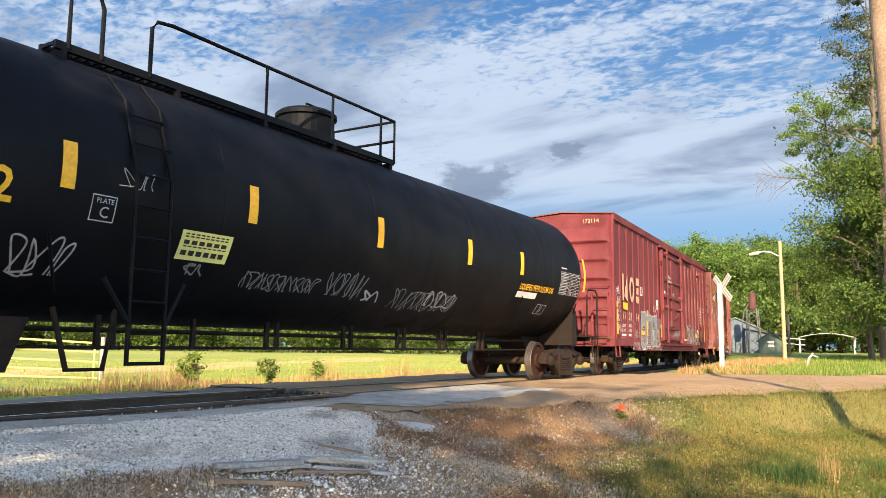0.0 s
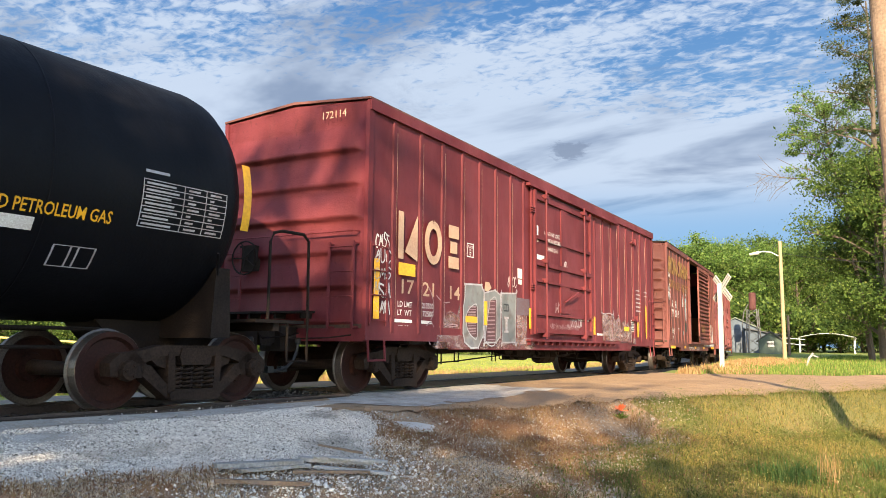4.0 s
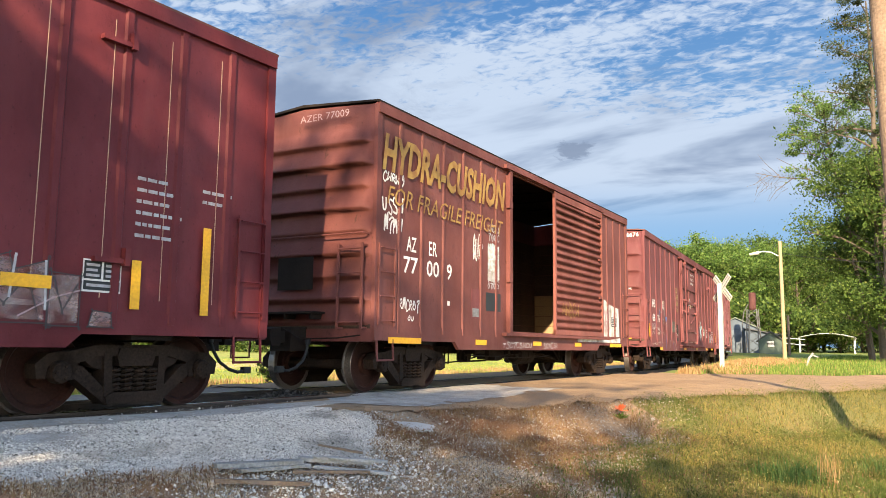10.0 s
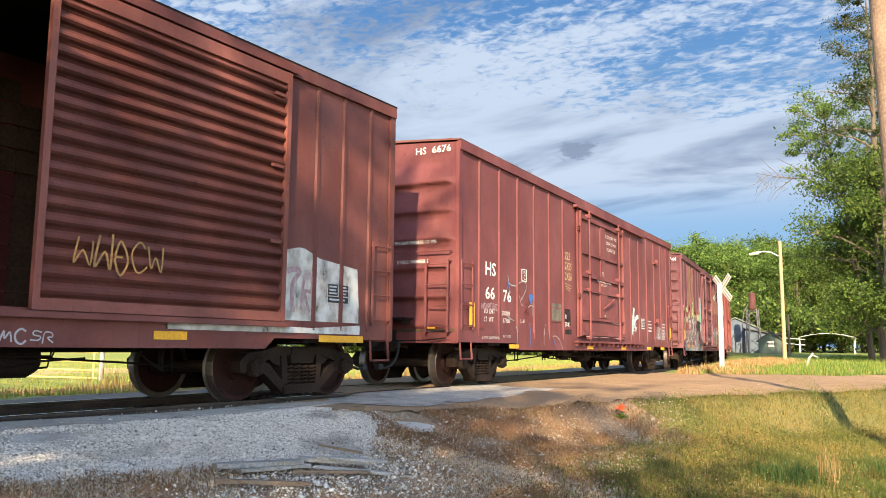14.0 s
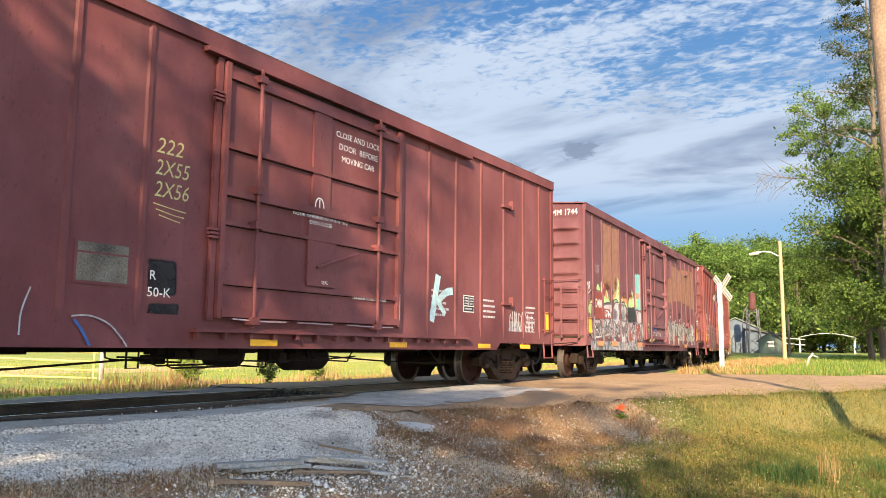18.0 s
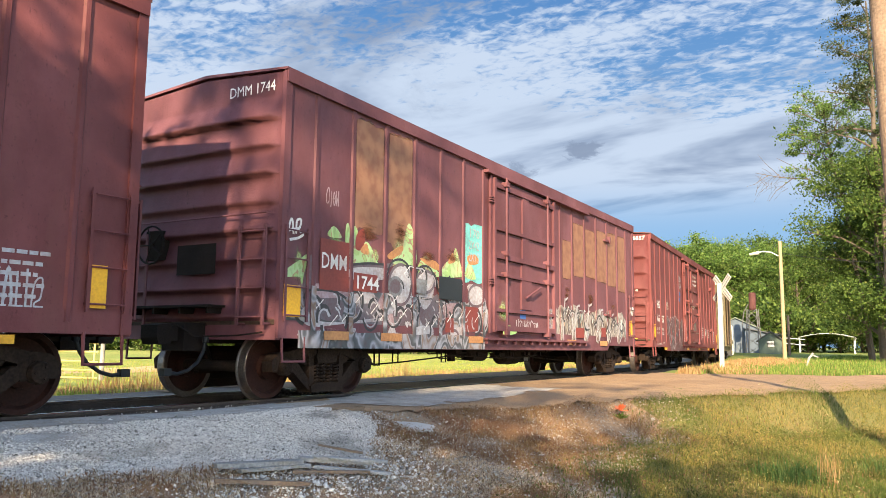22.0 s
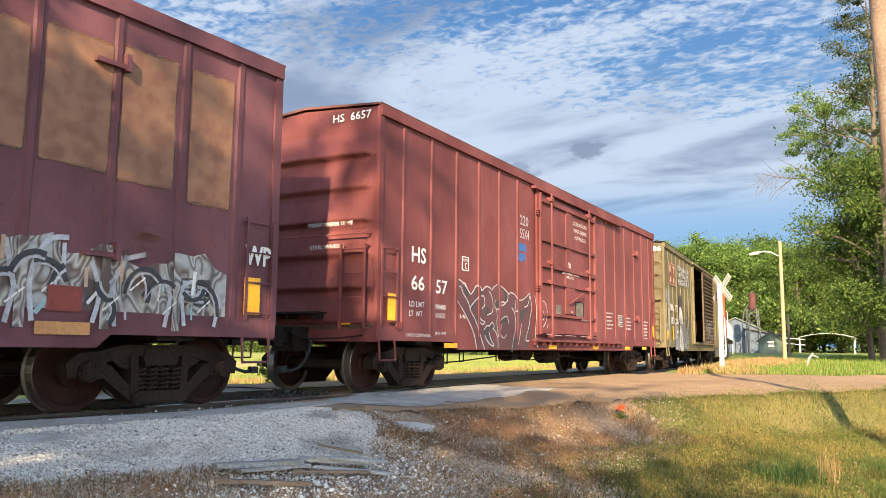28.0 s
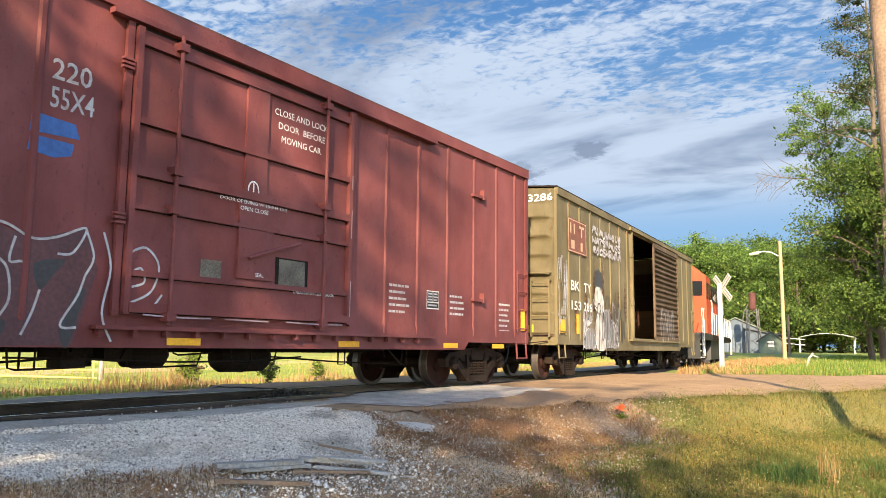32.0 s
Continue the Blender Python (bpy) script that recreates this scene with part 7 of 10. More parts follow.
    for ring in (
            [(-6.01, 1.79), (-5.17, 1.86), (-5.17, 1.70), (-5.96, 1.64)],
            [(-5.95, 1.43), (-5.44, 1.46), (-5.48, 1.33), (-5.92, 1.32)],
            [(-6.98, 1.20), (-6.74, 1.04), (-6.19, 1.03), (-5.18, 1.13), (-5.18, 1.08), (-6.19, 1.00), (-6.79, 0.95), (-7.03, 1.03)],
            [(-4.95, 1.38), (-4.64, 1.42), (-4.46, 1.73), (-4.42, 1.44), (-4.68, 1.26), (-4.94, 1.30)],
            [(-4.23, 1.64), (-4.16, 1.84), (-3.92, 1.90), (-3.73, 1.80), (-3.74, 1.60), (-3.84, 1.40), (-4.07, 1.31)],
            [(-6.85, 0.80), (-6.41, 0.75), (-5.94, 0.95), (-5.89, 0.89), (-6.33, 0.71), (-6.84, 0.72)],
            [(-5.11, 0.77), (-4.93, 1.05), (-4.82, 0.77)],
            [(-4.29, 1.00), (-3.76, 1.02), (-3.81, 0.79), (-4.22, 0.78)],
            [(-3.25, 0.95), (-2.77, 1.05), (-2.76, 0.80), (-3.24, 0.79)],
            [(-2.58, 1.78), (-2.04, 1.78), (-1.78, 1.35), (-1.86, 1.08), (-2.10, 1.33)]):
        soft_blot(car, ring, Y0 - 0.0075, M_GREYL, label="pale body of sprayed letters")
    ring = [(-4.42, 1.68), (-4.46, 1.52), (-4.57, 1.39), (-4.73, 1.34), (-4.89, 1.37), (-5.00, 1.48), (-5.05, 1.62), (-5.02, 1.78), (-4.91, 1.90), (-4.76, 1.96), (-4.60, 1.94), (-4.47, 1.84)]
    blot(car, ring, Y0 - 0.0085, M_GREYL)
    bm = BM()
    ribbon(bm, ring + ring[:2], 0.05, Y0 - 0.0095)
    part("graffiti_outline", bm, M_SHADE, car)
    ring = [(-4.71, 1.63), (-4.73, 1.56), (-4.79, 1.50), (-4.88, 1.48), (-4.96, 1.49), (-5.03, 1.53), (-5.06, 1.60), (-5.04, 1.67), (-4.98, 1.72), (-4.89, 1.75), (-4.80, 1.74), (-4.74, 1.70)]
    blot(car, ring, Y0 - 0.0105, M_SHADE)
    bm = BM()
    ribbon(bm, ring + ring[:2], 0.05, Y0 - 0.0115)
    part("graffiti_outline", bm, M_GREYP, car)
    ring = [(-3.71, 1.78), (-3.75, 1.69), (-3.85, 1.61), (-4.00, 1.58), (-4.14, 1.59), (-4.24, 1.65), (-4.28, 1.73), (-4.25, 1.82), (-4.15, 1.89), (-4.01, 1.93), (-3.87, 1.92), (-3.76, 1.87)]
    blot(car, ring, Y0 - 0.0085, M_GREYL)
    bm = BM()
    ribbon(bm, ring + ring[:2], 0.05, Y0 - 0.0095)
    part("graffiti_outline", bm, M_SHADE, car)
    ring = [(-1.91, 1.66), (-1.95, 1.55), (-2.07, 1.47), (-2.22, 1.44), (-2.38, 1.45), (-2.49, 1.52), (-2.53, 1.61), (-2.50, 1.71), (-2.39, 1.79), (-2.24, 1.83), (-2.08, 1.82), (-1.96, 1.75)]
    blot(car, ring, Y0 - 0.0085, M_GREYL)
    bm = BM()
    ribbon(bm, ring + ring[:2], 0.05, Y0 - 0.0095)
    part("graffiti_outline", bm, M_SHADE, car)
    ring = [(-2.88, 0.88), (-2.91, 0.82), (-2.98, 0.78), (-3.07, 0.76), (-3.17, 0.78), (-3.24, 0.82), (-3.26, 0.87), (-3.24, 0.93), (-3.17, 0.97), (-3.08, 0.99), (-2.98, 0.98), (-2.91, 0.94)]
    blot(car, ring, Y0 - 0.0085, M_GREYL)
    bm = BM()
    ribbon(bm, ring + ring[:2], 0.05, Y0 - 0.0095)
    part("graffiti_outline", bm, M_SHADE, car)
    for pts in (
            [(-6.50, 1.15), (-6.45, 1.10)],
            [(-6.74, 1.29), (-6.70, 1.24)],
            [(-6.53, 1.19), (-6.49, 1.14)],
            [(-6.28, 1.25), (-6.22, 1.20)],
            [(-6.29, 1.20), (-6.24, 1.14)],
            [(-6.30, 1.28), (-6.25, 1.23)],
            [(-6.34, 1.23), (-6.29, 1.18)],
            [(-6.25, 1.13), (-6.20, 1.07)],
            [(-5.46, 1.16), (-5.40, 1.10)],
            [(-5.62, 1.20), (-5.57, 1.15)],
            [(-5.75, 1.24), (-5.70, 1.19)],
            [(-5.35, 1.34), (-5.29, 1.29)],
            [(-5.37, 1.23), (-5.31, 1.17)],
            [(-5.33, 1.30), (-5.27, 1.24)],
            [(-5.43, 1.40), (-5.37, 1.34)],
            [(-5.40, 1.38), (-5.34, 1.32)],
            [(-5.33, 1.21), (-5.27, 1.15)],
            [(-4.62, 1.22), (-4.55, 1.16)],
            [(-4.53, 1.09), (-4.46, 1.03)],
            [(-4.59, 1.07), (-4.52, 1.00)]):
        bm = BM()
        ribbon(bm, pts, 0.028, Y0 - 0.0118)
        part("graffiti_outline", bm, M_GREYL, car)
    for pts in (
            [(-4.58, 1.09), (-4.51, 1.03)],
            [(-4.49, 1.09), (-4.42, 1.03)],
            [(-4.26, 1.28), (-4.19, 1.22)],
            [(-4.34, 1.16), (-4.27, 1.09)],
            [(-3.99, 1.16), (-3.92, 1.09)],
            [(-3.98, 1.07), (-3.90, 1.00)],
            [(-3.97, 1.09), (-3.90, 1.02)],
            [(-3.71, 1.24), (-3.63, 1.18)],
            [(-3.47, 1.35), (-3.39, 1.29)],
            [(-3.62, 1.24), (-3.54, 1.17)],
            [(-3.55, 1.34), (-3.47, 1.28)],
            [(-3.77, 1.37), (-3.70, 1.30)],
            [(-3.57, 1.42), (-3.49, 1.35)],
            [(-5.17, 0.85), (-5.11, 0.79)],
            [(-5.17, 0.84), (-5.11, 0.78)],
            [(-5.15, 0.76), (-5.09, 0.70)],
            [(-5.31, 0.80), (-5.25, 0.74)],
            [(-7.01, 0.78), (-6.97, 0.73)],
            [(-7.10, 0.85), (-7.05, 0.80)],
            [(-7.04, 0.73), (-7.00, 0.67)]):
        bm = BM()
        ribbon(bm, pts, 0.028, Y0 - 0.0118)
        part("graffiti_outline", bm, M_GREYL, car)
    bm = BM()
    for pts in (
            [(-7.34, 2.10), (-7.30, 2.27), (-7.26, 2.30), (-7.23, 2.12)],
            [(-7.36, 2.16), (-7.18, 2.19)],
            [(-7.18, 2.13), (-7.17, 2.30), (-7.09, 2.32), (-7.12, 2.21), (-7.18, 2.20), (-7.08, 2.16)],
            [(-7.30, 2.04), (-7.14, 2.08), (-7.03, 2.14)]):
        ribbon(bm, pts, 0.035, Y0)
    part("graffiti", bm, M_WHITE, car, "white sprayed tag")
    arcs(car, -7.0, -1.95, 0.86, 1.48, Y0 - 0.0112, 34, 21)
    arcs(car, -5.0, -2.7, 1.45, 1.95, Y0 - 0.0112, 9, 22)
    strokes(car, ([(-6.0, 1.84), (-5.6, 1.90), (-5.2, 1.92)], [(-5.15, 1.6), (-5.02, 1.95), (-4.7, 2.04), (-4.42, 1.9)], [(-4.32, 1.7), (-4.2, 1.96), (-3.9, 2.0), (-3.66, 1.82)], [(-7.0, 1.3), (-6.9, 1.42), (-6.4, 1.44), (-6.1, 1.36)]), 0.035, Y0 - 0.0095, M_DARKS)
    soft_patch(-2.63, -2.0, 1.92, 2.92, M_CYAN, 31, "graffiti")
    for words, z, w in (("170", 2.68, 0.36), ("2X42", 2.46, 0.40), ("2X13", 2.24, 0.40)):
        letters(car, words, -2.54, z, 0.16, Y0 - 0.012, M_GREYL, span=w)
    patch(car, -6.70, -6.06, 1.45, 2.14, Y0 - 0.012, M_REDP, "paint_patch")
    letters(car, "DMM", -6.68, 1.74, 0.21, Y0 - 0.016, span=0.54, bold=0.004)
    patch(car, -5.94, -5.36, 1.48, 1.74, Y0 - 0.012, M_REDP, "paint_patch")
    letters(car, "1744", -5.92, 1.52, 0.18, Y0 - 0.016, span=0.54, bold=0.015)
    patch(car, -3.34, -3.06, 0.95, 1.20, Y0 - 0.012, M_REDP, "paint_patch")
    patch(car, -2.64, -2.15, 0.98, 1.42, Y0 - 0.012, M_REDP, "paint_patch")
    patch(car, -3.62, -2.82, 1.50, 1.88, YP - 0.004, M_BLACKP, "route_board")
    patch(car, -4.32, -4.02, 1.55, 1.78, YP - 0.004, M_GREYP, "route_board")
    mural_patch(car, -7.1, -1.9, 0.67, 0.90, Y0 - 0.018, M_MURAL_A, 35, (), 0.02)
    scrawl(car, -6.6, -6.3, 2.6, 2.85, Y0, M_MAUVE, 37, 4, 0.015, 4)
    # the far half
    mural_patch(car, 1.5, 6.7, 0.84, 1.62, Y0 - 0.003, M_MURAL_B, 38, posts, 0.16, "pale sprayed letters over brown")
    rnd = random.Random(39)
    for k, (a, b) in enumerate(((1.92, 2.58), (2.68, 3.40), (3.50, 4.26), (4.36, 5.10), (5.2, 5.94), (6.05, 6.6))):
        top, c = (1.86, 1.72, 1.80, 1.70, 1.62, 1.45)[k], (a + b) / 2
        strokes(car, ([(a + 0.06, 0.9), (a + 0.02, 1.3), (a + 0.16, top - 0.06), (c, top)], [(b - 0.12, top - 0.2), (b - 0.02, 1.2), (b - 0.08, 0.9)]), 0.05, Y0 - 0.029, M_GREYL, "pale body of sprayed letters", k % 2 == 0)
        for n in range(4):
            u, z = rnd.uniform(a, b - 0.1), rnd.uniform(0.92, top - 0.2)
            strokes(car, [[(u, z), (u + rnd.uniform(-0.05, 0.16), z + rnd.uniform(0.08, 0.28))]], rnd.uniform(0.02, 0.05), Y0 - 0.031, (M_CREAM, M_GREYL, M_TEALS, M_WHITE)[n])
    arcs(car, 1.95, 6.5, 0.9, 1.6, Y0 - 0.0322, 20, 40)
    for a, b, z in ((2.75, 3.3, 0.95), (4.55, 4.9, 1.0)):
        patch(car, a, b, z, z + 0.24, Y0 - 0.035, M_REDP, "paint_patch")
    soft_blot(car, [(-1.3, 0.95), (-1.2, 1.12), (-0.8, 1.1), (-0.75, 0.98)], YD - 0.06, M_LIME)
    scrawl(car, -0.6, 0.5, 1.05, 1.25, YD, M_GREYL, 43, 8, 0.02, 4)
    patch(car, -0.32, -0.2, 1.5, 1.6, YD, M_WHITE, "placard")
    patch(car, -1.55, -0.85, 1.05, 1.75, YD - 0.002, M_LIMEFADE, "graffiti", "lime green mist of paint")
    patch(car, 0.95, 1.3, 1.0, 1.6, YD - 0.002, M_PALEFADE, "graffiti", "pale mist of paint")
    patch(car, -0.42, -0.14, 1.28, 1.46, YD, M_BLUE, "paint_patch")
    for u in (-5.27, -2.55, 2.2, 4.45, -6.6):
        patch(car, u, u + 0.55, 0.78, 0.90, Y0 - 0.036, M_ORANGES)
    patch(car, -7.42, -7.1, 1.06, 1.46, YP, M_YELLOW)
    patch(car, 6.95, 7.2, 1.06, 1.5, YP, M_YELLOW)
    letters(car, "WP", 6.95, 1.66, 0.22, YP, span=0.42, bold=0.03)
    consolidated_stencil(car, 6.05, 1.10, 0.42, 0.34)
    letters(car, "DMM 1744", 0, 0, 0.14, 0, span=0.80).matrix_basis = Matrix.Translation((-7.49, -0.45, 3.98)) @ Matrix.Rotation(radians(-90), 4, "Z")
    patch(car, 0, 0.72, 1.62, 2.02, 0, M_GRIME, "route_board").matrix_basis = Matrix.Translation((-7.58, 0.30, 0)) @ Matrix.Rotation(radians(-90), 4, "Z")
    return car


def olive_car():
    posts = [-7.0, -6.2, -5.36, -4.5, -3.62, -2.72, -1.9, 5.1, 5.9, 6.8]
    car = boxcar(dict(L=15.7, eave=4.27, tc=12.4, mat=M_OLIVE, posts=posts, post_w=0.06, open=(-1.5, 1.6), door=(1.05, 4.7), ribs=7, rib_d=0.08, keen=True, roof=M_GRIME, door_mat=M_OLIVEDOOR,
                      label="rusty olive green boxcar with red emblem and open sliding door"))
    patch(car, -7.12, -5.74, 2.92, 3.74, YP + 0.012, M_EMBLEM, "emblem", "worn red square emblem")
    for a, b, c, d in ((-7.08, -5.78, 3.69, 3.71), (-7.08, -5.78, 2.95, 2.97), (-7.08, -7.06, 2.97, 3.69), (-5.80, -5.78, 2.97, 3.69), (-6.95, -6.89, 3.38, 3.62), (-6.70, -6.64, 3.38, 3.62), (-6.15, -6.09, 3.36, 3.62), (-6.30, -5.94, 3.56, 3.62), (-6.88, -6.66, 3.02, 3.22), (-6.2, -6.06, 3.02, 3.22)):
        patch(car, a, b, c, d, YP + 0.008, M_CREAM, "emblem")
    for k in range(3):
        scrawl(car, -5.3, -2.7, 3.58 - 0.25 * k, 3.78 - 0.25 * k, YP, M_GREYL, 80 + k, 9, 0.05, 4)
    letters(car, "BK", -7.0, 2.05, 0.22, YP, span=0.62, bold=0.015)
    letters(car, "TY", -6.02, 2.05, 0.22, YP, span=0.55, bold=0.015)
    letters(car, "153", -7.05, 1.60, 0.20, YP, span=0.70, bold=0.015)
    letters(car, "286", -6.05, 1.60, 0.20, YP, span=0.65, bold=0.015)
    blot(car, [(-5.2, 2.25), (-5.1, 2.62), (-4.8, 2.72), (-4.5, 2.6), (-4.45, 2.25)], YP, M_DARKS)
    soft_blot(car, [(-5.15, 1.7), (-5.1, 2.2), (-4.7, 2.25), (-4.4, 1.9), (-4.5, 1.6)], YP, M_WHITEFADE)
    soft_blot(car, [(-5.0, 0.7), (-5.1, 1.3), (-4.8, 1.6), (-4.4, 1.2), (-4.3, 0.7)], YP, M_WHITEFADE)
    blot(car, [(-4.4, 0.95), (-4.35, 1.7), (-4.0, 1.75), (-3.5, 1.2), (-3.7, 0.9)], YP, M_GREYP)
    blot(car, [(-6.0, 0.7), (-5.9, 1.1), (-5.3, 1.2), (-5.2, 0.7)], YP, M_GREYP)
    mural_patch(car, -6.1, -3.0, 0.72, 1.45, YP + 0.004, M_MURAL_F, 84, (), 0.2)
    scrawl(car, -6.2, -3.0, 0.75, 1.85, YP - 0.004, M_GREYL, 84, 9, 0.03, 5)
    scrawl(car, -5.4, -2.4, 0.75, 2.1, YP - 0.006, M_DARKS, 88, 8, 0.035, 5)
    for k in range(9):
        u = -6.8 + 0.72 * k
        patch(car, u, u + 0.5, 0.75 + 0.12 * (k % 3), 2.2 + 0.5 * (k % 4), YP + 0.016, M_SCORCH, "rust_bleed", "brown rust streak")
    scrawl(car, -7.9, -7.2, 1.2, 2.8, YP, M_GREYL, 85, 5, 0.03, 5)
    scrawl(car, 1.6, 3.8, 1.0, 2.0, -1.54, M_GREYL, 86, 8, 0.03, 5)
    patch(car, -7.80, -7.40, 1.04, 1.34, YP, M_YELLOW)
    patch(car, -6.6, -6.4, 1.04, 1.5, YP, M_YELLOW)
    patch(car, 0, 0.6, 1.05, 1.22, 0, M_YELLOW).matrix_basis = Matrix.Translation((-7.90, -0.3, 0)) @ Matrix.Rotation(radians(-90), 4, "Z")
    letters(car, "153286", 0, 0, 0.16, 0, span=0.85, bold=0.015).matrix_basis = Matrix.Translation((-7.87, -0.45, 4.0)) @ Matrix.Rotation(radians(-90), 4, "Z")
    return car


def tank_car():
    R, zc, half = 1.48, 2.42, 8.85
    car = thing("tank_car", pose(0, 0, 0), "black steel tank car with yellow marks and white graffiti", "tank car", "cars of the train")
    bm = BM()
    prof = []
    hd = 0.75
    for k in range(9):
        a = math.pi / 2 * k / 8
        prof.append((max(R * math.sin(a), 0.02), -half + hd - hd * math.cos(a)))
    body = [(R, -half + hd + (2 * half - 2 * hd) * k / 12) for k in range(1, 12)]
    lathe(bm, prof + body + [(r, -h) for r, h in prof[::-1]], 64, pose(0, 0, zc), "x")
    tank = part("tank", bm, M_TANK, car, smooth=True)
    for u in (-6.0, -3.0, 0.0, 3.0, 6.0):
        bm = BM()
        lathe(bm, [(R, -0.012), (R + 0.004, -0.01), (R + 0.004, 0.01), (R, 0.012)], 64, pose(u, 0, zc), "x")
        part("weld_seam", bm, M_TANK, tank, smooth=True)

    def on_tank(me_or_bm, name, mat, lift=0.006, label=""):
        """Wraps flat work, drawn with z as height, onto the tank's near side."""
        bm = me_or_bm
        if not isinstance(bm, bmesh.types.BMesh):
            b2 = BM()
            b2.from_mesh(me_or_bm)
            bm = b2
        for v in bm.verts:
            s = (v.co.z - zc) / R
            v.co = (v.co.x, -(R + lift) * math.sqrt(max(1 - s * s, 0.0)), zc + (R + lift) * s)
        part(name, bm, mat, car, label)

    def strip(u0, u1, z0, z1, mat, name, lift=0.006):
        bm = BM()
        n = max(2, int((z1 - z0) / 0.06))
        vs = [[bm.verts.new((u, 0, z0 + (z1 - z0) * k / n)) for k in range(n + 1)] for u in (u0, u1)]
        for k in range(n):
            bm.faces.new((vs[0][k], vs[1][k], vs[1][k + 1], vs[0][k + 1]))
        on_tank(bm, name, mat, lift)

    C0 = 6.35
    for u in (-5.0, -2.55, 0.10, 2.84, 4.99, -7.4):
        strip(u - 0.075, u + 0.075, 2.18, 2.64, M_YELLOW, "stripe")
    strip(8.36, 8.48, 2.05, 2.84, M_YELLOW, "stripe")

    me = text_mesh("LIQUEFIED PETROLEUM GAS", 0.12, M_YELLOW, bold=0.012)
    w = max(v.co.x for v in me.vertices)
    me.transform(Matrix.Translation((5.03, 0, 1.90)) @ Matrix.Diagonal((1.66 / w, 1, 1, 1)))
    on_tank(me, "lettering", M_YELLOW)
    strip(4.98, 5.92, 1.74, 1.86, M_WHITE, "placard")
    for k in range(8):
        strip(6.98, 8.10, 1.92 + 0.07 * k, 1.93 + 0.07 * k, M_GREYL, "data_line", 0.010)
    for u in (6.98, 7.50, 7.80, 8.09):
        strip(u, u + 0.012, 1.92, 2.42, M_GREYL, "data_line", 0.011)
    for k in range(7):
        for a, b in ((7.02, 7.44), (7.56, 7.72), (7.86, 8.02)):
            strip(a, b - 0.05 * ((k + int(a * 10)) % 3), 1.948 + k * 0.07, 1.970 + k * 0.07, M_GREYL, "data_print", 0.010)
    strip(7.0, 7.30, 2.49, 2.52, M_GREYL, "data_print", 0.010)
    for a, b in ((6.36, 6.38), (6.44, 6.46)):
        strip(a, b, 1.46, 1.64, M_GREYL, "plate_border")
    me = text_mesh("2", 0.30, M_YELLOW, bold=0.02)
    me.transform(Matrix.Translation((-5.72, 0, 1.97)))
    on_tank(me, "lettering", M_YELLOW)
    for a, b, c, d in ((0, 1, 0, 0.04), (0, 1, 0.96, 1), (0, 0.04, 0.04, 0.96), (0.96, 1, 0.04, 0.96)):
        strip(-4.72 + 0.28 * a, -4.72 + 0.28 * b, 1.92 + 0.26 * c, 1.92 + 0.26 * d, M_GREYL, "plate_border")
        strip(6.18 + 0.46 * a, 6.18 + 0.46 * b, 1.45 + 0.20 * c, 1.45 + 0.20 * d, M_GREYL, "plate_border")
    for words, u, z, hgt in (("PLATE", -4.67, 2.10, 0.05), ("C", -4.62, 1.96, 0.11)):
        me = text_mesh(words, hgt, M_GREYL)
        me.transform(Matrix.Translation((u, 0, z)))
        on_tank(me, "lettering", M_GREYL)
    # yellow notice with small print as bars
    strip(-3.55, -2.80, 1.66, 1.98, M_NOTICE, "notice")
    for k, (z, hgt) in enumerate(((1.935, 0.016), (1.905, 0.016), (1.83, 0.045), (1.80, 0.014), (1.71, 0.055))):
        for j in range(6 if hgt > 0.03 else 9):
            n = 6 if hgt > 0.03 else 9
            a = -3.50 + 0.66 * j / n
            strip(a, a + 0.66 / n * 0.72, z, z + hgt, M_BLACKP, "notice_line", 0.010)
    # sprayed tags
    rnd = random.Random(90)
    for u0, u1, z0, z1, n, wd, mat in ((0.5, 1.55, 1.35, 1.70, 6, 0.02, M_GREYL), (3.9, 5.3, 1.42, 1.62, 14, 0.016, M_GREYP), (5.5, 6.3, 1.42, 1.75, 8, 0.016, M_GREYP), (6.4, 6.8, 1.4, 1.55, 2, 0.03, M_GREYL), (7.2, 9.2, 1.32, 1.62, 14, 0.016, M_GREYP), (8.0, 9.0, 1.4, 1.65, 5, 0.02, M_GREYL), (2.9, 3.3, 1.5, 1.62, 2, 0.02, M_GREYP), (1.9, 2.3, 2.3, 2.5, 3, 0.008, M_GREYL)):
        for i in range(n):
            bm = BM()
            a, b = u0 - C0 + (u1 - u0) * i / n, u0 - C0 + (u1 - u0) * (i + 1) / n
            ribbon(bm, [(rnd.uniform(a, b + 0.1), z0 + (z1 - z0) * (rnd.random() if k % 2 else (0.95 if k % 4 else 0.05))) for k in range(5)], wd, 0)
            on_tank(bm, "graffiti", mat, 0.008, "white sprayed tag")
    # running platform with railings on top
    bm = BM()
    zt = 3.86
    p0, p1 = -4.75, 1.53
    for y in (-0.66, -0.40):
        box(bm, p0, p1, y - 0.03, y + 0.03, zt - 0.03, zt + 0.06)
    for k in range(int((p1 - p0) / 0.12)):
        box(bm, p0 + 0.12 * k, p0 + 0.12 * k + 0.03, -0.66, -0.40, zt + 0.01, zt + 0.05)
    for k in range(5):
        u = p0 + 0.1 + (p1 - p0 - 0.2) * k / 4
        box(bm, u - 0.03, u + 0.03, -0.7, -0.3, zt - 0.30, zt - 0.02)
    part("running_board", bm, M_TANK, car)
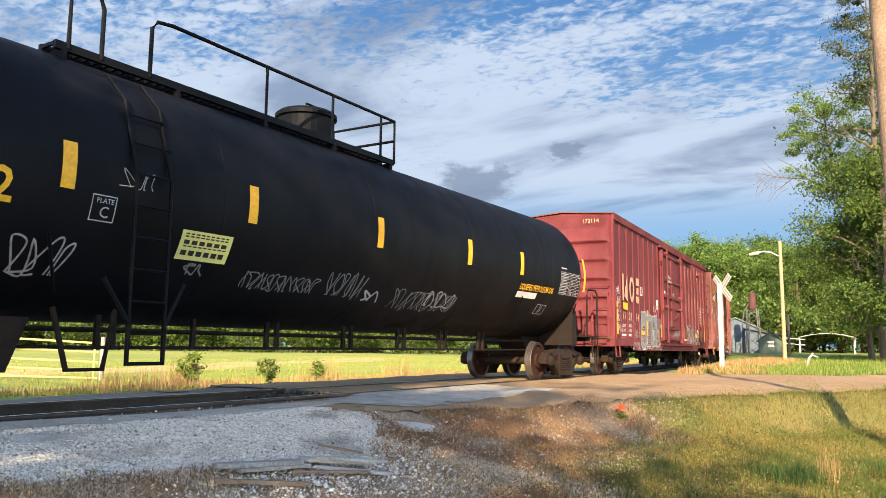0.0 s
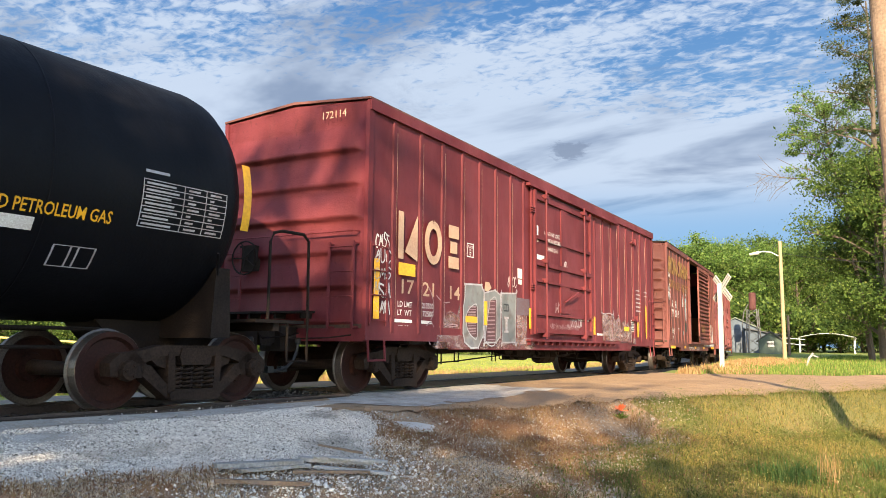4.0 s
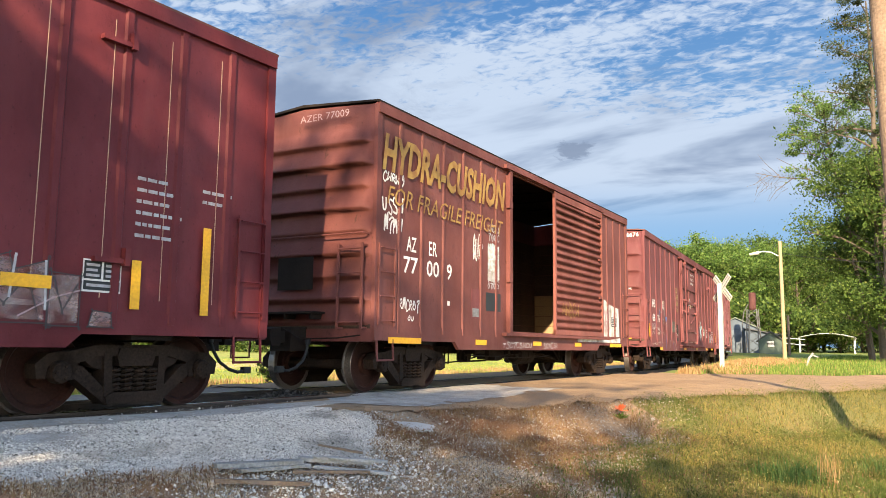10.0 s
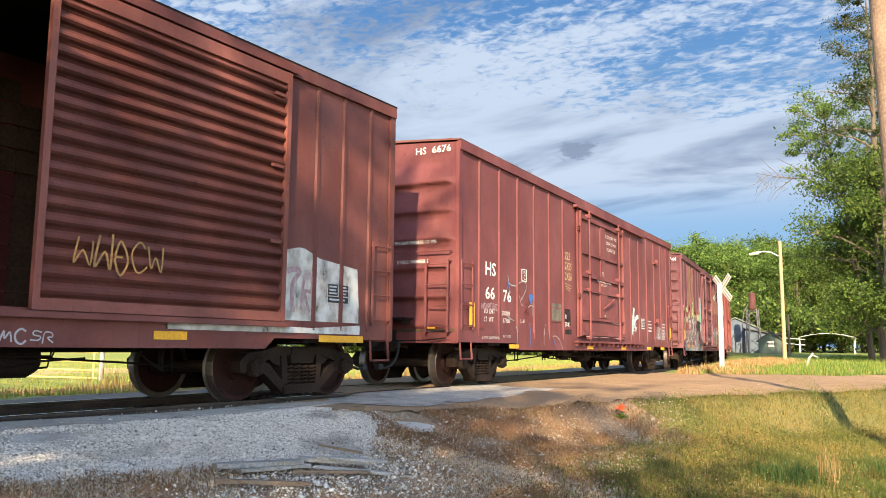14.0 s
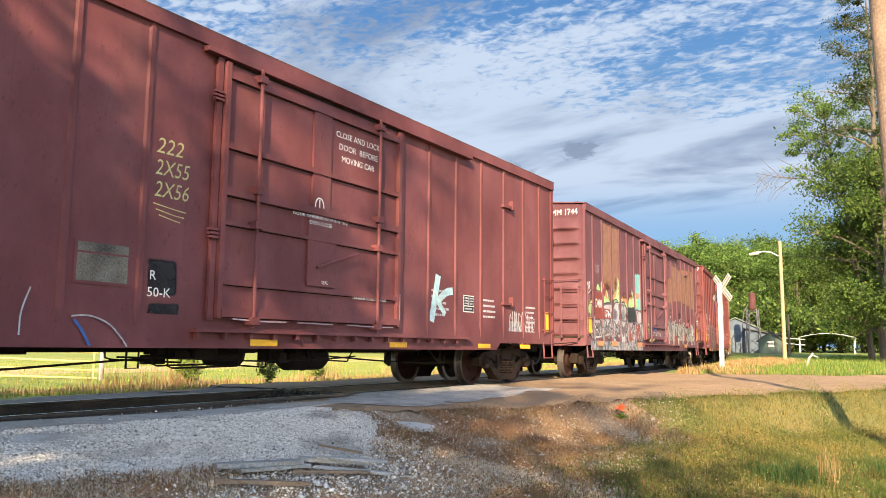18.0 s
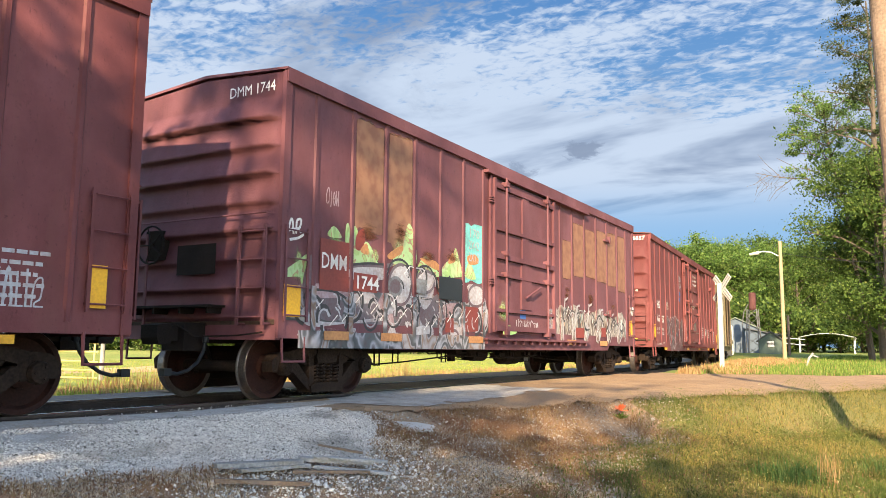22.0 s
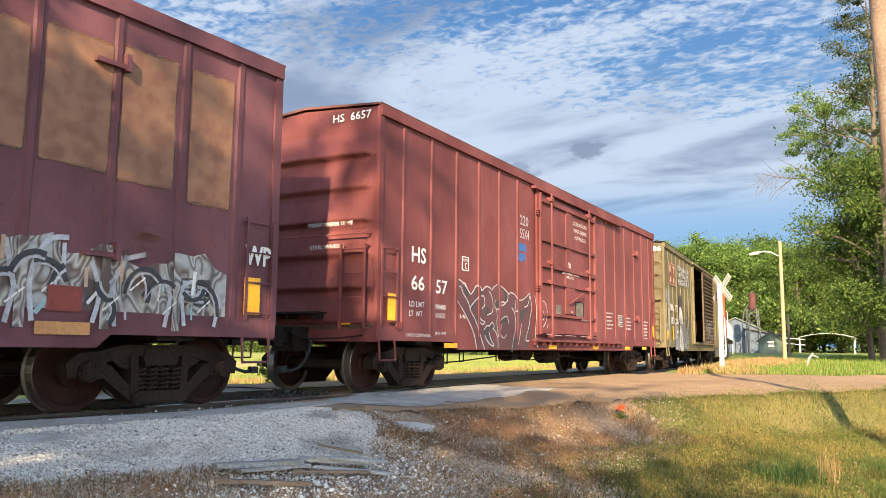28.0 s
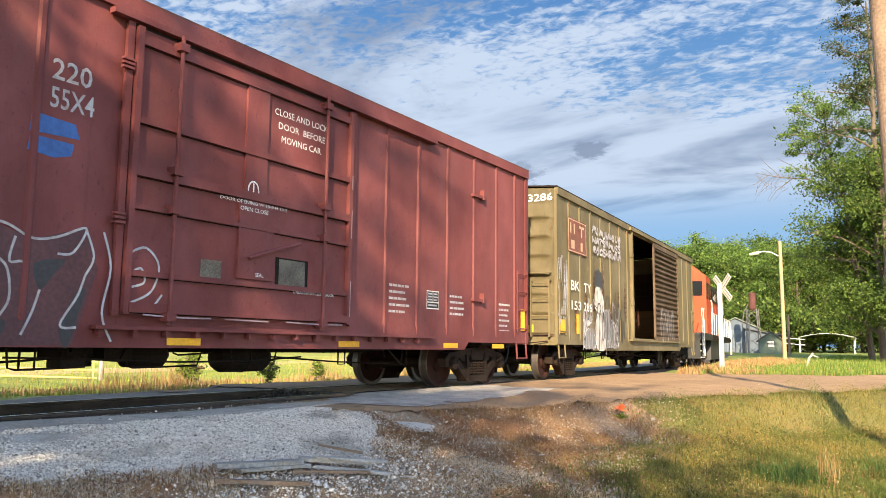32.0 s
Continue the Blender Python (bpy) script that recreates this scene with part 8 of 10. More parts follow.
    for y in (-0.68,):
        bm = BM()
        a = -3.55
        tube(bm, [(a, y, zt), (a, y, zt + 0.62), (a + 0.08, y, zt + 0.72), (a + 0.3, y, zt + 0.75), (p1, y, zt + 0.75), (p1, y, zt)], 0.026, 8)
        for u in (a + 1.95, a + 3.4, p1 - 0.4):
            tube(bm, [(u, y, zt), (u, y, zt + 0.75)], 0.024, 6)
        part("railing", bm, M_TANK, car)
        bm = BM()
        tube(bm, [(p0 + 0.15, y, zt), (p0 + 0.15, y, zt + 0.75), (p0 - 0.6, y, zt + 0.78), (p0 - 2.2, y, zt + 0.78)], 0.026, 8)
        tube(bm, [(p0 + 0.55, y, zt), (p0 + 0.55, y, zt + 0.60), (p0 + 0.50, y, zt + 0.72), (p0 + 0.40, y, zt + 0.78)], 0.026, 8)
        part("railing", bm, M_TANK, car)
    bm = BM()
    tube(bm, [(p1, -0.68, zt + 0.4), (p1, 0.68, zt + 0.4)], 0.024, 6)
    tube(bm, [(p1, -0.68, zt + 0.75), (p1, 0.68, zt + 0.75), (p1, 0.68, zt)], 0.024, 6)
    part("railing", bm, M_TANK, car)
    # valve housing
    bm = BM()
    lathe(bm, [(0.46, -0.1), (0.46, 0.46), (0.50, 0.47), (0.50, 0.53), (0.44, 0.58), (0.1, 0.61)], 28, pose(0.0, 0, zc + R - 0.02))
    dome = part("valve_housing", bm, M_TANK, car, smooth=False)
    bm = BM()
    tube(bm, [(-0.12, -0.1, zc + R + 0.58), (-0.12, -0.1, zc + R + 0.68), (0.12, -0.1, zc + R + 0.68), (0.12, -0.1, zc + R + 0.58)], 0.018, 6)
    part("lid_handle", bm, M_TANK, dome)
    # ladder on the near side, with its braced foot
    lu = -4.08
    bm = BM()
    for u in (lu - 0.22, lu + 0.22):
        tube(bm, [(u, -0.95, zc + 1.2), (u, -1.30, zc + 0.85), (u, -1.56, zc), (u, -1.56, 0.55)], 0.022, 6)
    tube(bm, [(lu - 0.5, -1.50, 1.35), (lu - 0.22, -1.56, 0.9), (lu - 0.22, -1.56, 0.50), (lu + 0.22, -1.56, 0.50), (lu + 0.22, -1.56, 0.9), (lu + 0.5, -1.50, 1.35)], 0.03, 6)
    lad = part("ladder", bm, M_TANK, car)
    for k in range(8):
        z = 0.8 + 0.33 * k
        s = min(max((z - zc) / R, -1), 1)
        y = -1.57 if z < zc + 0.1 else -(R + 0.08) * math.sqrt(1 - s * s)
        bm = BM()
        tube(bm, [(lu - 0.22, y, z), (lu + 0.22, y, z)], 0.014, 6)
        part("rung", bm, M_TANK, lad)
    for u in (-5.1, 5.2, 8.1):
        bm = BM()
        tube(bm, [(u, -1.38, 1.75), (u + 0.3, -1.05, 1.2)], 0.018, 6)
        part("grab_iron", bm, M_TANK, car)
    # underneath: pipe rails with hangers, stub sills and saddles
    bm = BM()
    for y, z in ((-0.55, 0.86), (-0.55, 0.66), (0.5, 0.86)):
        tube(bm, [(-7.2, y, z), (7.2, y, z)], 0.022, 6)
    part("brake_pipe", bm, M_GRIME, car)
    for u in (-5.4, -3.95, -3.75, -2.6, -1.3, -1.1, 0.4, 0.6, 1.9, 2.1, 3.3, 3.5, 4.8, 5.0):
        bar(car, u - 0.03, u + 0.03, 0.64, 1.02, -0.53, 0.05, M_GRIME, "pipe_hanger")
    bm = BM()
    prism(bm, [(-5.6, 0.95), (-5.5, 0.42), (-5.2, 0.42), (-5.0, 0.95)], -1.0, -0.5)
    bmesh.ops.recalc_face_normals(bm, faces=bm.faces)
    part("outlet_box", bm, M_GRIME, car)
    bm = BM()
    tube(bm, [(-4.9, -1.2, 1.05), (-4.75, -1.25, 0.44), (-4.35, -1.25, 0.44), (-4.2, -1.2, 1.05)], 0.03, 6)
    part("step", bm, M_GRIME, car)
    for s in (-1, 1):
        bm = BM()
        prism(bm, [(s * 7.2, 1.06), (s * 9.55, 0.98), (s * 9.55, 0.66), (s * 9.0, 0.62), (s * 7.6, 0.66)], -0.33, 0.33)
        prism(bm, [(s * 7.5, 0.96), (s * 9.05, 0.96), (s * 9.05, 1.5), (s * 8.85, 2.0), (s * 8.5, 1.75), (s * 8.3, 1.2)], -0.28, 0.28)
        bmesh.ops.recalc_face_normals(bm, faces=bm.faces)
        part("stub_sill", bm, M_GRIME, car)
        bm = BM()
        for y0, y1 in ((-1.25, -0.2), (0.2, 1.25)):
            prism(bm, [(s * 8.15, 0.78), (s * 8.45, 0.78), (s * 8.40, 1.6), (s * 8.20, 1.6)], y0, y1)
        bmesh.ops.recalc_face_normals(bm, faces=bm.faces)
        part("saddle", bm, M_GRIME, car)
        bm = BM()
        box(bm, min(s * 8.75, s * 9.6), max(s * 8.75, s * 9.6), -1.35, 1.35, 0.98, 1.02)
        box(bm, min(s * 9.1, s * 9.2), max(s * 9.1, s * 9.2), -1.3, 1.3, 0.88, 0.98)
        part("end_platform", bm, M_GRIME, car)
        bm = BM()
        for y in (-1.3, 1.3):
            tube(bm, [(s * 9.0, y, 1.0), (s * 9.0, y, 2.0), (s * 9.06, y, 2.12), (s * 9.2, y, 2.16), (s * 9.6, y, 2.16), (s * 9.7, y, 2.08), (s * 9.72, y, 1.0)], 0.022, 6)
            tube(bm, [(s * 9.72, y, 1.0), (s * 9.72, y, 0.5), (s * 9.35, y, 0.5), (s * 9.35, y, 1.0)], 0.02, 6)
        part("handrail", bm, M_GRIME, car)
        coupler(car, s * 9.55, s)
        truck(car, s * 8.07, 0.889)
    return car


def locomotive():
    """The engine behind the last car: cab end towards the camera."""
    car = thing("locomotive", pose(0, 0, 0), "orange and black diesel locomotive with cab and white handrails", "locomotive", "cars of the train")
    L = 17.4
    bm = BM()
    box(bm, -L / 2, L / 2, -1.5, 1.5, 1.15, 1.42)
    box(bm, -L / 2, -L / 2 + 0.12, -1.4, 1.4, 0.35, 1.3)
    part("frame", bm, M_BLACKP, car)
    bm = BM()
    prism(bm, [(-3.4, 0.25), (3.4, 0.25), (3.2, 1.15), (-3.2, 1.15)], -1.35, 1.35)
    bmesh.ops.recalc_face_normals(bm, faces=bm.faces)
    part("fuel_tank", bm, M_BLACKP, car)
    bm = BM()
    prism(bm, [(-L / 2 + 0.9, 1.42), (-L / 2 + 2.6, 1.42), (-L / 2 + 2.6, 3.0), (-L / 2 + 1.2, 2.9), (-L / 2 + 0.9, 2.6)], -0.9, 0.9)
    bmesh.ops.recalc_face_normals(bm, faces=bm.faces)
    part("nose", bm, M_ORANGE, car)
    bm = BM()
    prism(bm, [(-1.46, 1.42), (1.46, 1.42), (1.46, 4.0), (0.9, 4.45), (-0.9, 4.45), (-1.46, 4.0)], -L / 2 + 2.6, -L / 2 + 4.8, Matrix(((0, 1, 0, 0), (1, 0, 0, 0), (0, 0, 1, 0), (0, 0, 0, 1))))
    bmesh.ops.recalc_face_normals(bm, faces=bm.faces)
    cab = part("cab", bm, M_ORANGE, car)
    for a, b in ((2.8, 3.5), (3.75, 4.55)):
        bm = BM()
        box(bm, -L / 2 + a, -L / 2 + b, -1.475, -1.45, 3.0, 3.7)
        part("window", bm, M_GLASS, cab)
    for a, b in ((-1.3, -0.55), (0.55, 1.3)):
        bm = BM()
        box(bm, -L / 2 + 2.58, -L / 2 + 2.605, a, b, 3.1, 3.75)
        part("window", bm, M_GLASS, cab)
    bm = BM()
    box(bm, -L / 2 + 4.8, L / 2 - 1.0, -0.95, 0.95, 1.42, 4.05)
    part("hood", bm, M_ORANGE, car)
    bm = BM()
    box(bm, -L / 2 + 4.8, L / 2 - 1.0, -1.0, 1.0, 3.35, 4.12)
    part("hood_top", bm, M_BLACKP, car)
    for k in range(9):
        bar(car, -L / 2 + 5.3 + 1.15 * k, -L / 2 + 6.2 + 1.15 * k, 1.7, 3.1, -0.95, 0.03, M_ORANGE, "hood_door")
        bar(car, -L / 2 + 5.4 + 1.15 * k, -L / 2 + 6.1 + 1.15 * k, 3.5, 3.95, -1.0, 0.03, M_GRIME, "grille")
    bm = BM()
    box(bm, -L / 2 + 4.8, L / 2 - 0.4, -1.52, -1.48, 1.18, 1.40)
    part("side_stripe", bm, M_GRIME, car)
    for k in range(10):
        bm = BM()
        tube(bm, [(-L / 2 + 4.9 + 1.3 * k, -1.46, 1.42), (-L / 2 + 4.9 + 1.3 * k, -1.46, 2.45)], 0.02, 6)
        part("stanchion", bm, M_WHITE, car)
    bm = BM()
    tube(bm, [(-L / 2 + 4.9, -1.46, 2.45), (L / 2 - 0.7, -1.46, 2.45)], 0.018, 6)
    for s in (-1, 1):
        for d in (0.15, 0.85):
            tube(bm, [(s * (L / 2 - d), -1.5, 0.45), (s * (L / 2 - d), -1.5, 1.9), (s * (L / 2 - d - 0.1), -1.48, 2.35), (s * (L / 2 - d - 0.5), -1.46, 2.45)], 0.024, 6)
    part("handrail", bm, M_WHITE, car)
    for k in range(4):
        bm = BM()
        box(bm, -L / 2 + 0.15, -L / 2 + 0.85, -1.5, -1.2, 0.38 + 0.27 * k, 0.42 + 0.27 * k)
        part("step", bm, M_WHITE, car)
    bm = BM()
    tube(bm, [(-L / 2 + 4.6, -1.47, 1.5), (-L / 2 + 4.6, -1.52, 1.6), (-L / 2 + 4.6, -1.52, 2.9), (-L / 2 + 4.6, -1.47, 3.0)], 0.018, 6)
    part("grab_iron", bm, M_WHITE, cab)
    coupler(car, -L / 2, -1)
    for s in (-1, 1):
        truck(car, s * 5.2, 1.35)
    return car


# (car, place of its middle at the start, distance of its truck centres)
M_NOTICE = plain("pale_yellow_notice", (0.62, 0.58, 0.20), 0.6, 0.0, 0.1, 6, 0.0)
for build, at, tc in ((tank_car, 6.78, 16.14), (maroon_car, 25.25, 12.45), (cushion_car, 41.287, 9.2), (red_car_a, 57.147, 12.45), (patched_car, 74.46, 12.2), (red_car_b, 91.63, 12.4), (olive_car, 108.65, 12.4), (locomotive, 126.6, 10.4)):
    first = len(WHEELSETS)
    TRAIN.append((build(), at, tc, WHEELSETS[first:]))
# ---- grass ----
def blades(name, n, place, height, width, mat, label, seed, lean=0.35, category="grass"):
    """Many single blades, each bent and tapering, as one growth."""
    rng = np.random.default_rng(seed)
    pts = []
    while len(pts) < n:
        x, y = place(rng)
        if x is not None:
            pts.append((x, y, rough_z(x, y)))
    P = np.array(pts)
    k = len(P)
    h = height * rng.lognormal(0, 0.35, k) * np.array([0.75 + 0.9 * max(0.0, noise.noise((x * 0.9, y * 0.9, 33))) for x, y, z in pts])
    w = width * (0.7 + 0.6 * rng.random(k))
    a = rng.random(k) * 6.2832
    d = np.stack([np.cos(a), np.sin(a), 0 * a], 1)
    s = np.stack([-np.sin(a), np.cos(a), 0 * a], 1)
    ln = (lean * rng.normal(0.6, 0.5, k) * h)[:, None]
    up = np.array([0, 0, 1.0])
    b0, b1 = P - s * w[:, None] / 2, P + s * w[:, None] / 2
    mid = P + d * ln * 0.35 + up * (h * 0.55)[:, None]
    m0, m1 = mid - s * w[:, None] * 0.38, mid + s * w[:, None] * 0.38
    tip = P + d * ln + up * (h * 0.95)[:, None]
    V = np.stack([b0, b1, m0, m1, tip], 1).reshape(-1, 3)
    o = (np.arange(k) * 5)[:, None]
    T = np.concatenate([o + np.array([0, 1, 3]), o + np.array([0, 3, 2]), o + np.array([2, 3, 4])], 1).reshape(-1, 3)
    return tagged(new(name, fast_mesh(name, V, T, mat)), label, category, kind="stuff")


M_GREENG = island_mat("green_blades", ((0, (0.06, 0.07, 0.018)), (0.4, (0.165, 0.155, 0.037)), (0.75, (0.275, 0.225, 0.058)), (1, (0.385, 0.265, 0.10))), 0.8, 0.3, ((0.07, 0.105, 0.022), 0.9, 0.46, 0.60, 0.85))
M_DRYG = island_mat("dry_blades", ((0, (0.14, 0.07, 0.04)), (0.4, (0.28, 0.155, 0.078)), (0.8, (0.37, 0.23, 0.118)), (1, (0.235, 0.185, 0.062))), 0.85, 0.25, ((0.185, 0.092, 0.056), 1.1))
M_TANG = island_mat("tan_tall_grass", ((0, (0.255, 0.145, 0.064)), (0.5, (0.375, 0.23, 0.106)), (0.8, (0.46, 0.305, 0.153)), (1, (0.205, 0.205, 0.06))), 0.85, 0.3)
M_FIELDG = island_mat("field_blades", ((0, (0.18, 0.24, 0.037)), (0.5, (0.28, 0.32, 0.055)), (0.85, (0.37, 0.36, 0.08)), (1, (0.43, 0.345, 0.11))), 0.8, 0.35)


def free(x, y):
    return not (on_road(x, y) or on_gravel(x, y) or on_asphalt(x, y)) and y - rail_y(x) < -1.9


def pick_green(rng):
    x, y = 4.0 + 20.0 * rng.random() ** 1.25, -3.5 + 8.0 * rng.random()
    if rng.random() > green_share(x, y) or not free(x, y) or y < -1.0 + 0.06 * x - 0.8 * rng.random() - 1:
        return None, None
    return x, y


def by_boards(x, y):
    """The bare patch round the loose boards."""
    return (x - 5.0) ** 2 + (y - 4.35) ** 2 < 0.9 ** 2


def pick_dry(rng):
    x, y = 2.2 + 14.0 * rng.random() ** 1.2, 0.3 + 5.6 * rng.random()
    if x < 6.6 and y > 3.2 and rng.random() < 0.75:
        return None, None
    if by_boards(x, y) and rng.random() < 0.85:
        return None, None
    if rng.random() < 0.85 * green_share(x, y) or not free(x, y) or noise.noise((x * 1.1, y * 1.1, 70)) < -0.35 + 0.5 * rng.random():
        return None, None
    return x, y


def pick_straw(rng):
    x, y = 1.8 + 5.2 * rng.random() ** 1.2, 2.6 + 2.9 * rng.random()
    if by_boards(x, y) and rng.random() < 0.8:
        return None, None
    return (x, y) if free(x, y) and noise.noise((x * 1.5, y * 1.5, 75)) > -0.1 - 0.3 * rng.random() else (None, None)


def pick_tan_verge(rng):
    x = 24 + 26 * rng.random() ** 1.3
    y = -1 + 10.5 * rng.random()
    n = y - rail_y(x)
    if x < ramp(y, FAR_EDGE) + 0.3 or n > -2.0 or rng.random() > 0.015 + 0.95 * step(5.0, 6.6, y + 0.5 * noise.noise((x * 0.5, y * 0.5, 80)) * 4 - 0.03 * x):
        return None, None
    return x, y


def pick_green_verge(rng):
    x = 25 + 45 * rng.random() ** 1.4
    y = -6 + 14 * rng.random()
    if x < ramp(y, FAR_EDGE) + 0.3 or y - rail_y(x) > -2.6 or rng.random() < 0.8 * step(5.0, 7.5, y - 0.03 * x + 1.0):
        return None, None
    return x, y


def pick_far_strip(rng):
    x = 3 + 50 * rng.random() ** 1.4
    n = 4.2 + 3.6 * rng.random() ** 0.8
    if noise.noise((x * 0.55, n * 0.5, 90)) < -0.25 + 0.35 * rng.random():
        return None, None
    return x, rail_y(x) + n


def pick_far_field(rng):
    x = 4 + 70 * rng.random() ** 1.2
    n = 5.0 + 30 * rng.random() ** 1.6
    return x, rail_y(x) + n


blades("grass", 90000, pick_green, 0.085, 0.0065, M_GREENG, "lush green and yellowing grass on the slope", 1, 1.2)


def pick_lush(rng):
    x, y = 7.6 + 3.6 * rng.random(), -0.4 + 2.6 * rng.random()
    return (x, y) if free(x, y) and noise.noise((x * 0.9, y * 0.9, 95)) > 0.55 * (y - 0.4) - 0.25 * rng.random() else (None, None)


M_LUSH = island_mat("dark_lush_blades", ((0, (0.035, 0.075, 0.022)), (0.6, (0.075, 0.135, 0.035)), (1, (0.15, 0.20, 0.06))), 0.7, 0.35)
blades("tall_grass", 7000, pick_lush, 0.20, 0.007, M_LUSH, "long dark green grass low on the slope", 15, 0.9)
blades("dry_grass", 42000, pick_dry, 0.045, 0.007, M_DRYG, "short dry brown weeds on the slope", 2, 1.2)
M_STRAW = island_mat("bleached_straw", ((0, (0.36, 0.245, 0.15)), (0.4, (0.62, 0.46, 0.30)), (1, (0.80, 0.64, 0.46))), 0.85, 0.2)
blades("straw", 44000, pick_straw, 0.032, 0.005, M_STRAW, "flattened dead straw", 3, 2.2)
def leaf_litter(name, n, place, height, size, mat, label, seed, pitch=2.2, rise=1.1):
    """Low bushy weeds: many small leaves held just over the ground, thicker in clumps."""
    rng = np.random.default_rng(seed)
    pts = []
    while len(pts) < n:
        x, y = place(rng)
        if x is not None:
            clump = 0.2 + rise * max(0.0, 0.35 + noise.noise((x * pitch, y * pitch, 44)))
            if rng.random() < clump:
                pts.append((x, y, rough_z(x, y) + height * clump * rng.random()))
    P = np.array(pts)
    u = rng.normal(0, 1, P.shape)
    u /= np.linalg.norm(u, axis=1)[:, None]
    v = np.cross(u, rng.normal(0, 1, P.shape))
    v /= np.linalg.norm(v, axis=1)[:, None]
    sz = (size * rng.lognormal(0, 0.35, n))[:, None]
    V = np.stack([P - u * sz, P + v * sz * 0.5, P + u * sz, P - v * sz * 0.5], 1).reshape(-1, 3)
    o = (np.arange(n) * 4)[:, None]
    T = np.concatenate([o + np.array([0, 1, 2]), o + np.array([0, 2, 3])], 1).reshape(-1, 3)
    return tagged(new(name, fast_mesh(name, V, T, mat)), label, "weeds", kind="stuff")


leaf_litter("weeds", 125000, pick_green, 0.20, 0.0085, M_GREENG, "bushy yellow-green weeds on the slope", 8, 1.5, 1.5)
M_FLORET = island_mat("pale_florets", ((0, (0.34, 0.33, 0.11)), (0.6, (0.52, 0.48, 0.20)), (1, (0.72, 0.66, 0.42))), 0.8, 0.3)
leaf_litter("weed_flowers", 5000, pick_green, 0.30, 0.0055, M_FLORET, "tiny pale flowers over the weeds", 18)
leaf_litter("dry_weeds", 52000, pick_dry, 0.12, 0.0075, M_DRYG, "withered brown weeds on the slope", 9)
blades("tan_grass", 26000, pick_tan_verge, 0.13, 0.020, M_TANG, "tall tan grass beyond the road", 4)
M_VERGEG = island_mat("verge_blades", ((0, (0.07, 0.12, 0.025)), (0.5, (0.15, 0.22, 0.04)), (1, (0.26, 0.30, 0.07))), 0.8, 0.35)
blades("verge_grass", 42000, pick_green_verge, 0.15, 0.020, M_VERGEG, "green grass beyond the road", 5)
blades("trackside_grass", 16000, pick_far_strip, 0.15, 0.013, M_TANG, "tall dry grass along the far side of the track", 6)
blades("field_grass", 45000, pick_far_field, 0.07, 0.025, M_FIELDG, "bright grass of the field behind the track", 7)

# ---- trees ----
M_BARK = plain("grey_brown_bark", (0.10, 0.075, 0.055), 0.95, 0.0, 0.4, 6, 0.8)
M_LEAF = island_mat("spring_leaves", ((0, (0.08, 0.13, 0.02)), (0.5, (0.15, 0.22, 0.035)), (0.85, (0.23, 0.29, 0.05)), (1, (0.31, 0.33, 0.08))), 0.6, 0.4)
M_LEAF2 = island_mat("dark_leaves", ((0, (0.03, 0.055, 0.012)), (0.5, (0.07, 0.112, 0.022)), (0.9, (0.12, 0.168, 0.034)), (1, (0.19, 0.22, 0.058))), 0.6, 0.35)
M_LEAF3 = island_mat("wood_leaves", ((0, (0.055, 0.10, 0.022)), (0.5, (0.10, 0.17, 0.036)), (0.85, (0.155, 0.23, 0.05)), (1, (0.22, 0.27, 0.075))), 0.6, 0.35)
M_NEEDLE = island_mat("pine_needles", ((0, (0.022, 0.035, 0.012)), (0.5, (0.045, 0.06, 0.018)), (1, (0.085, 0.085, 0.03))), 0.6, 0.25)


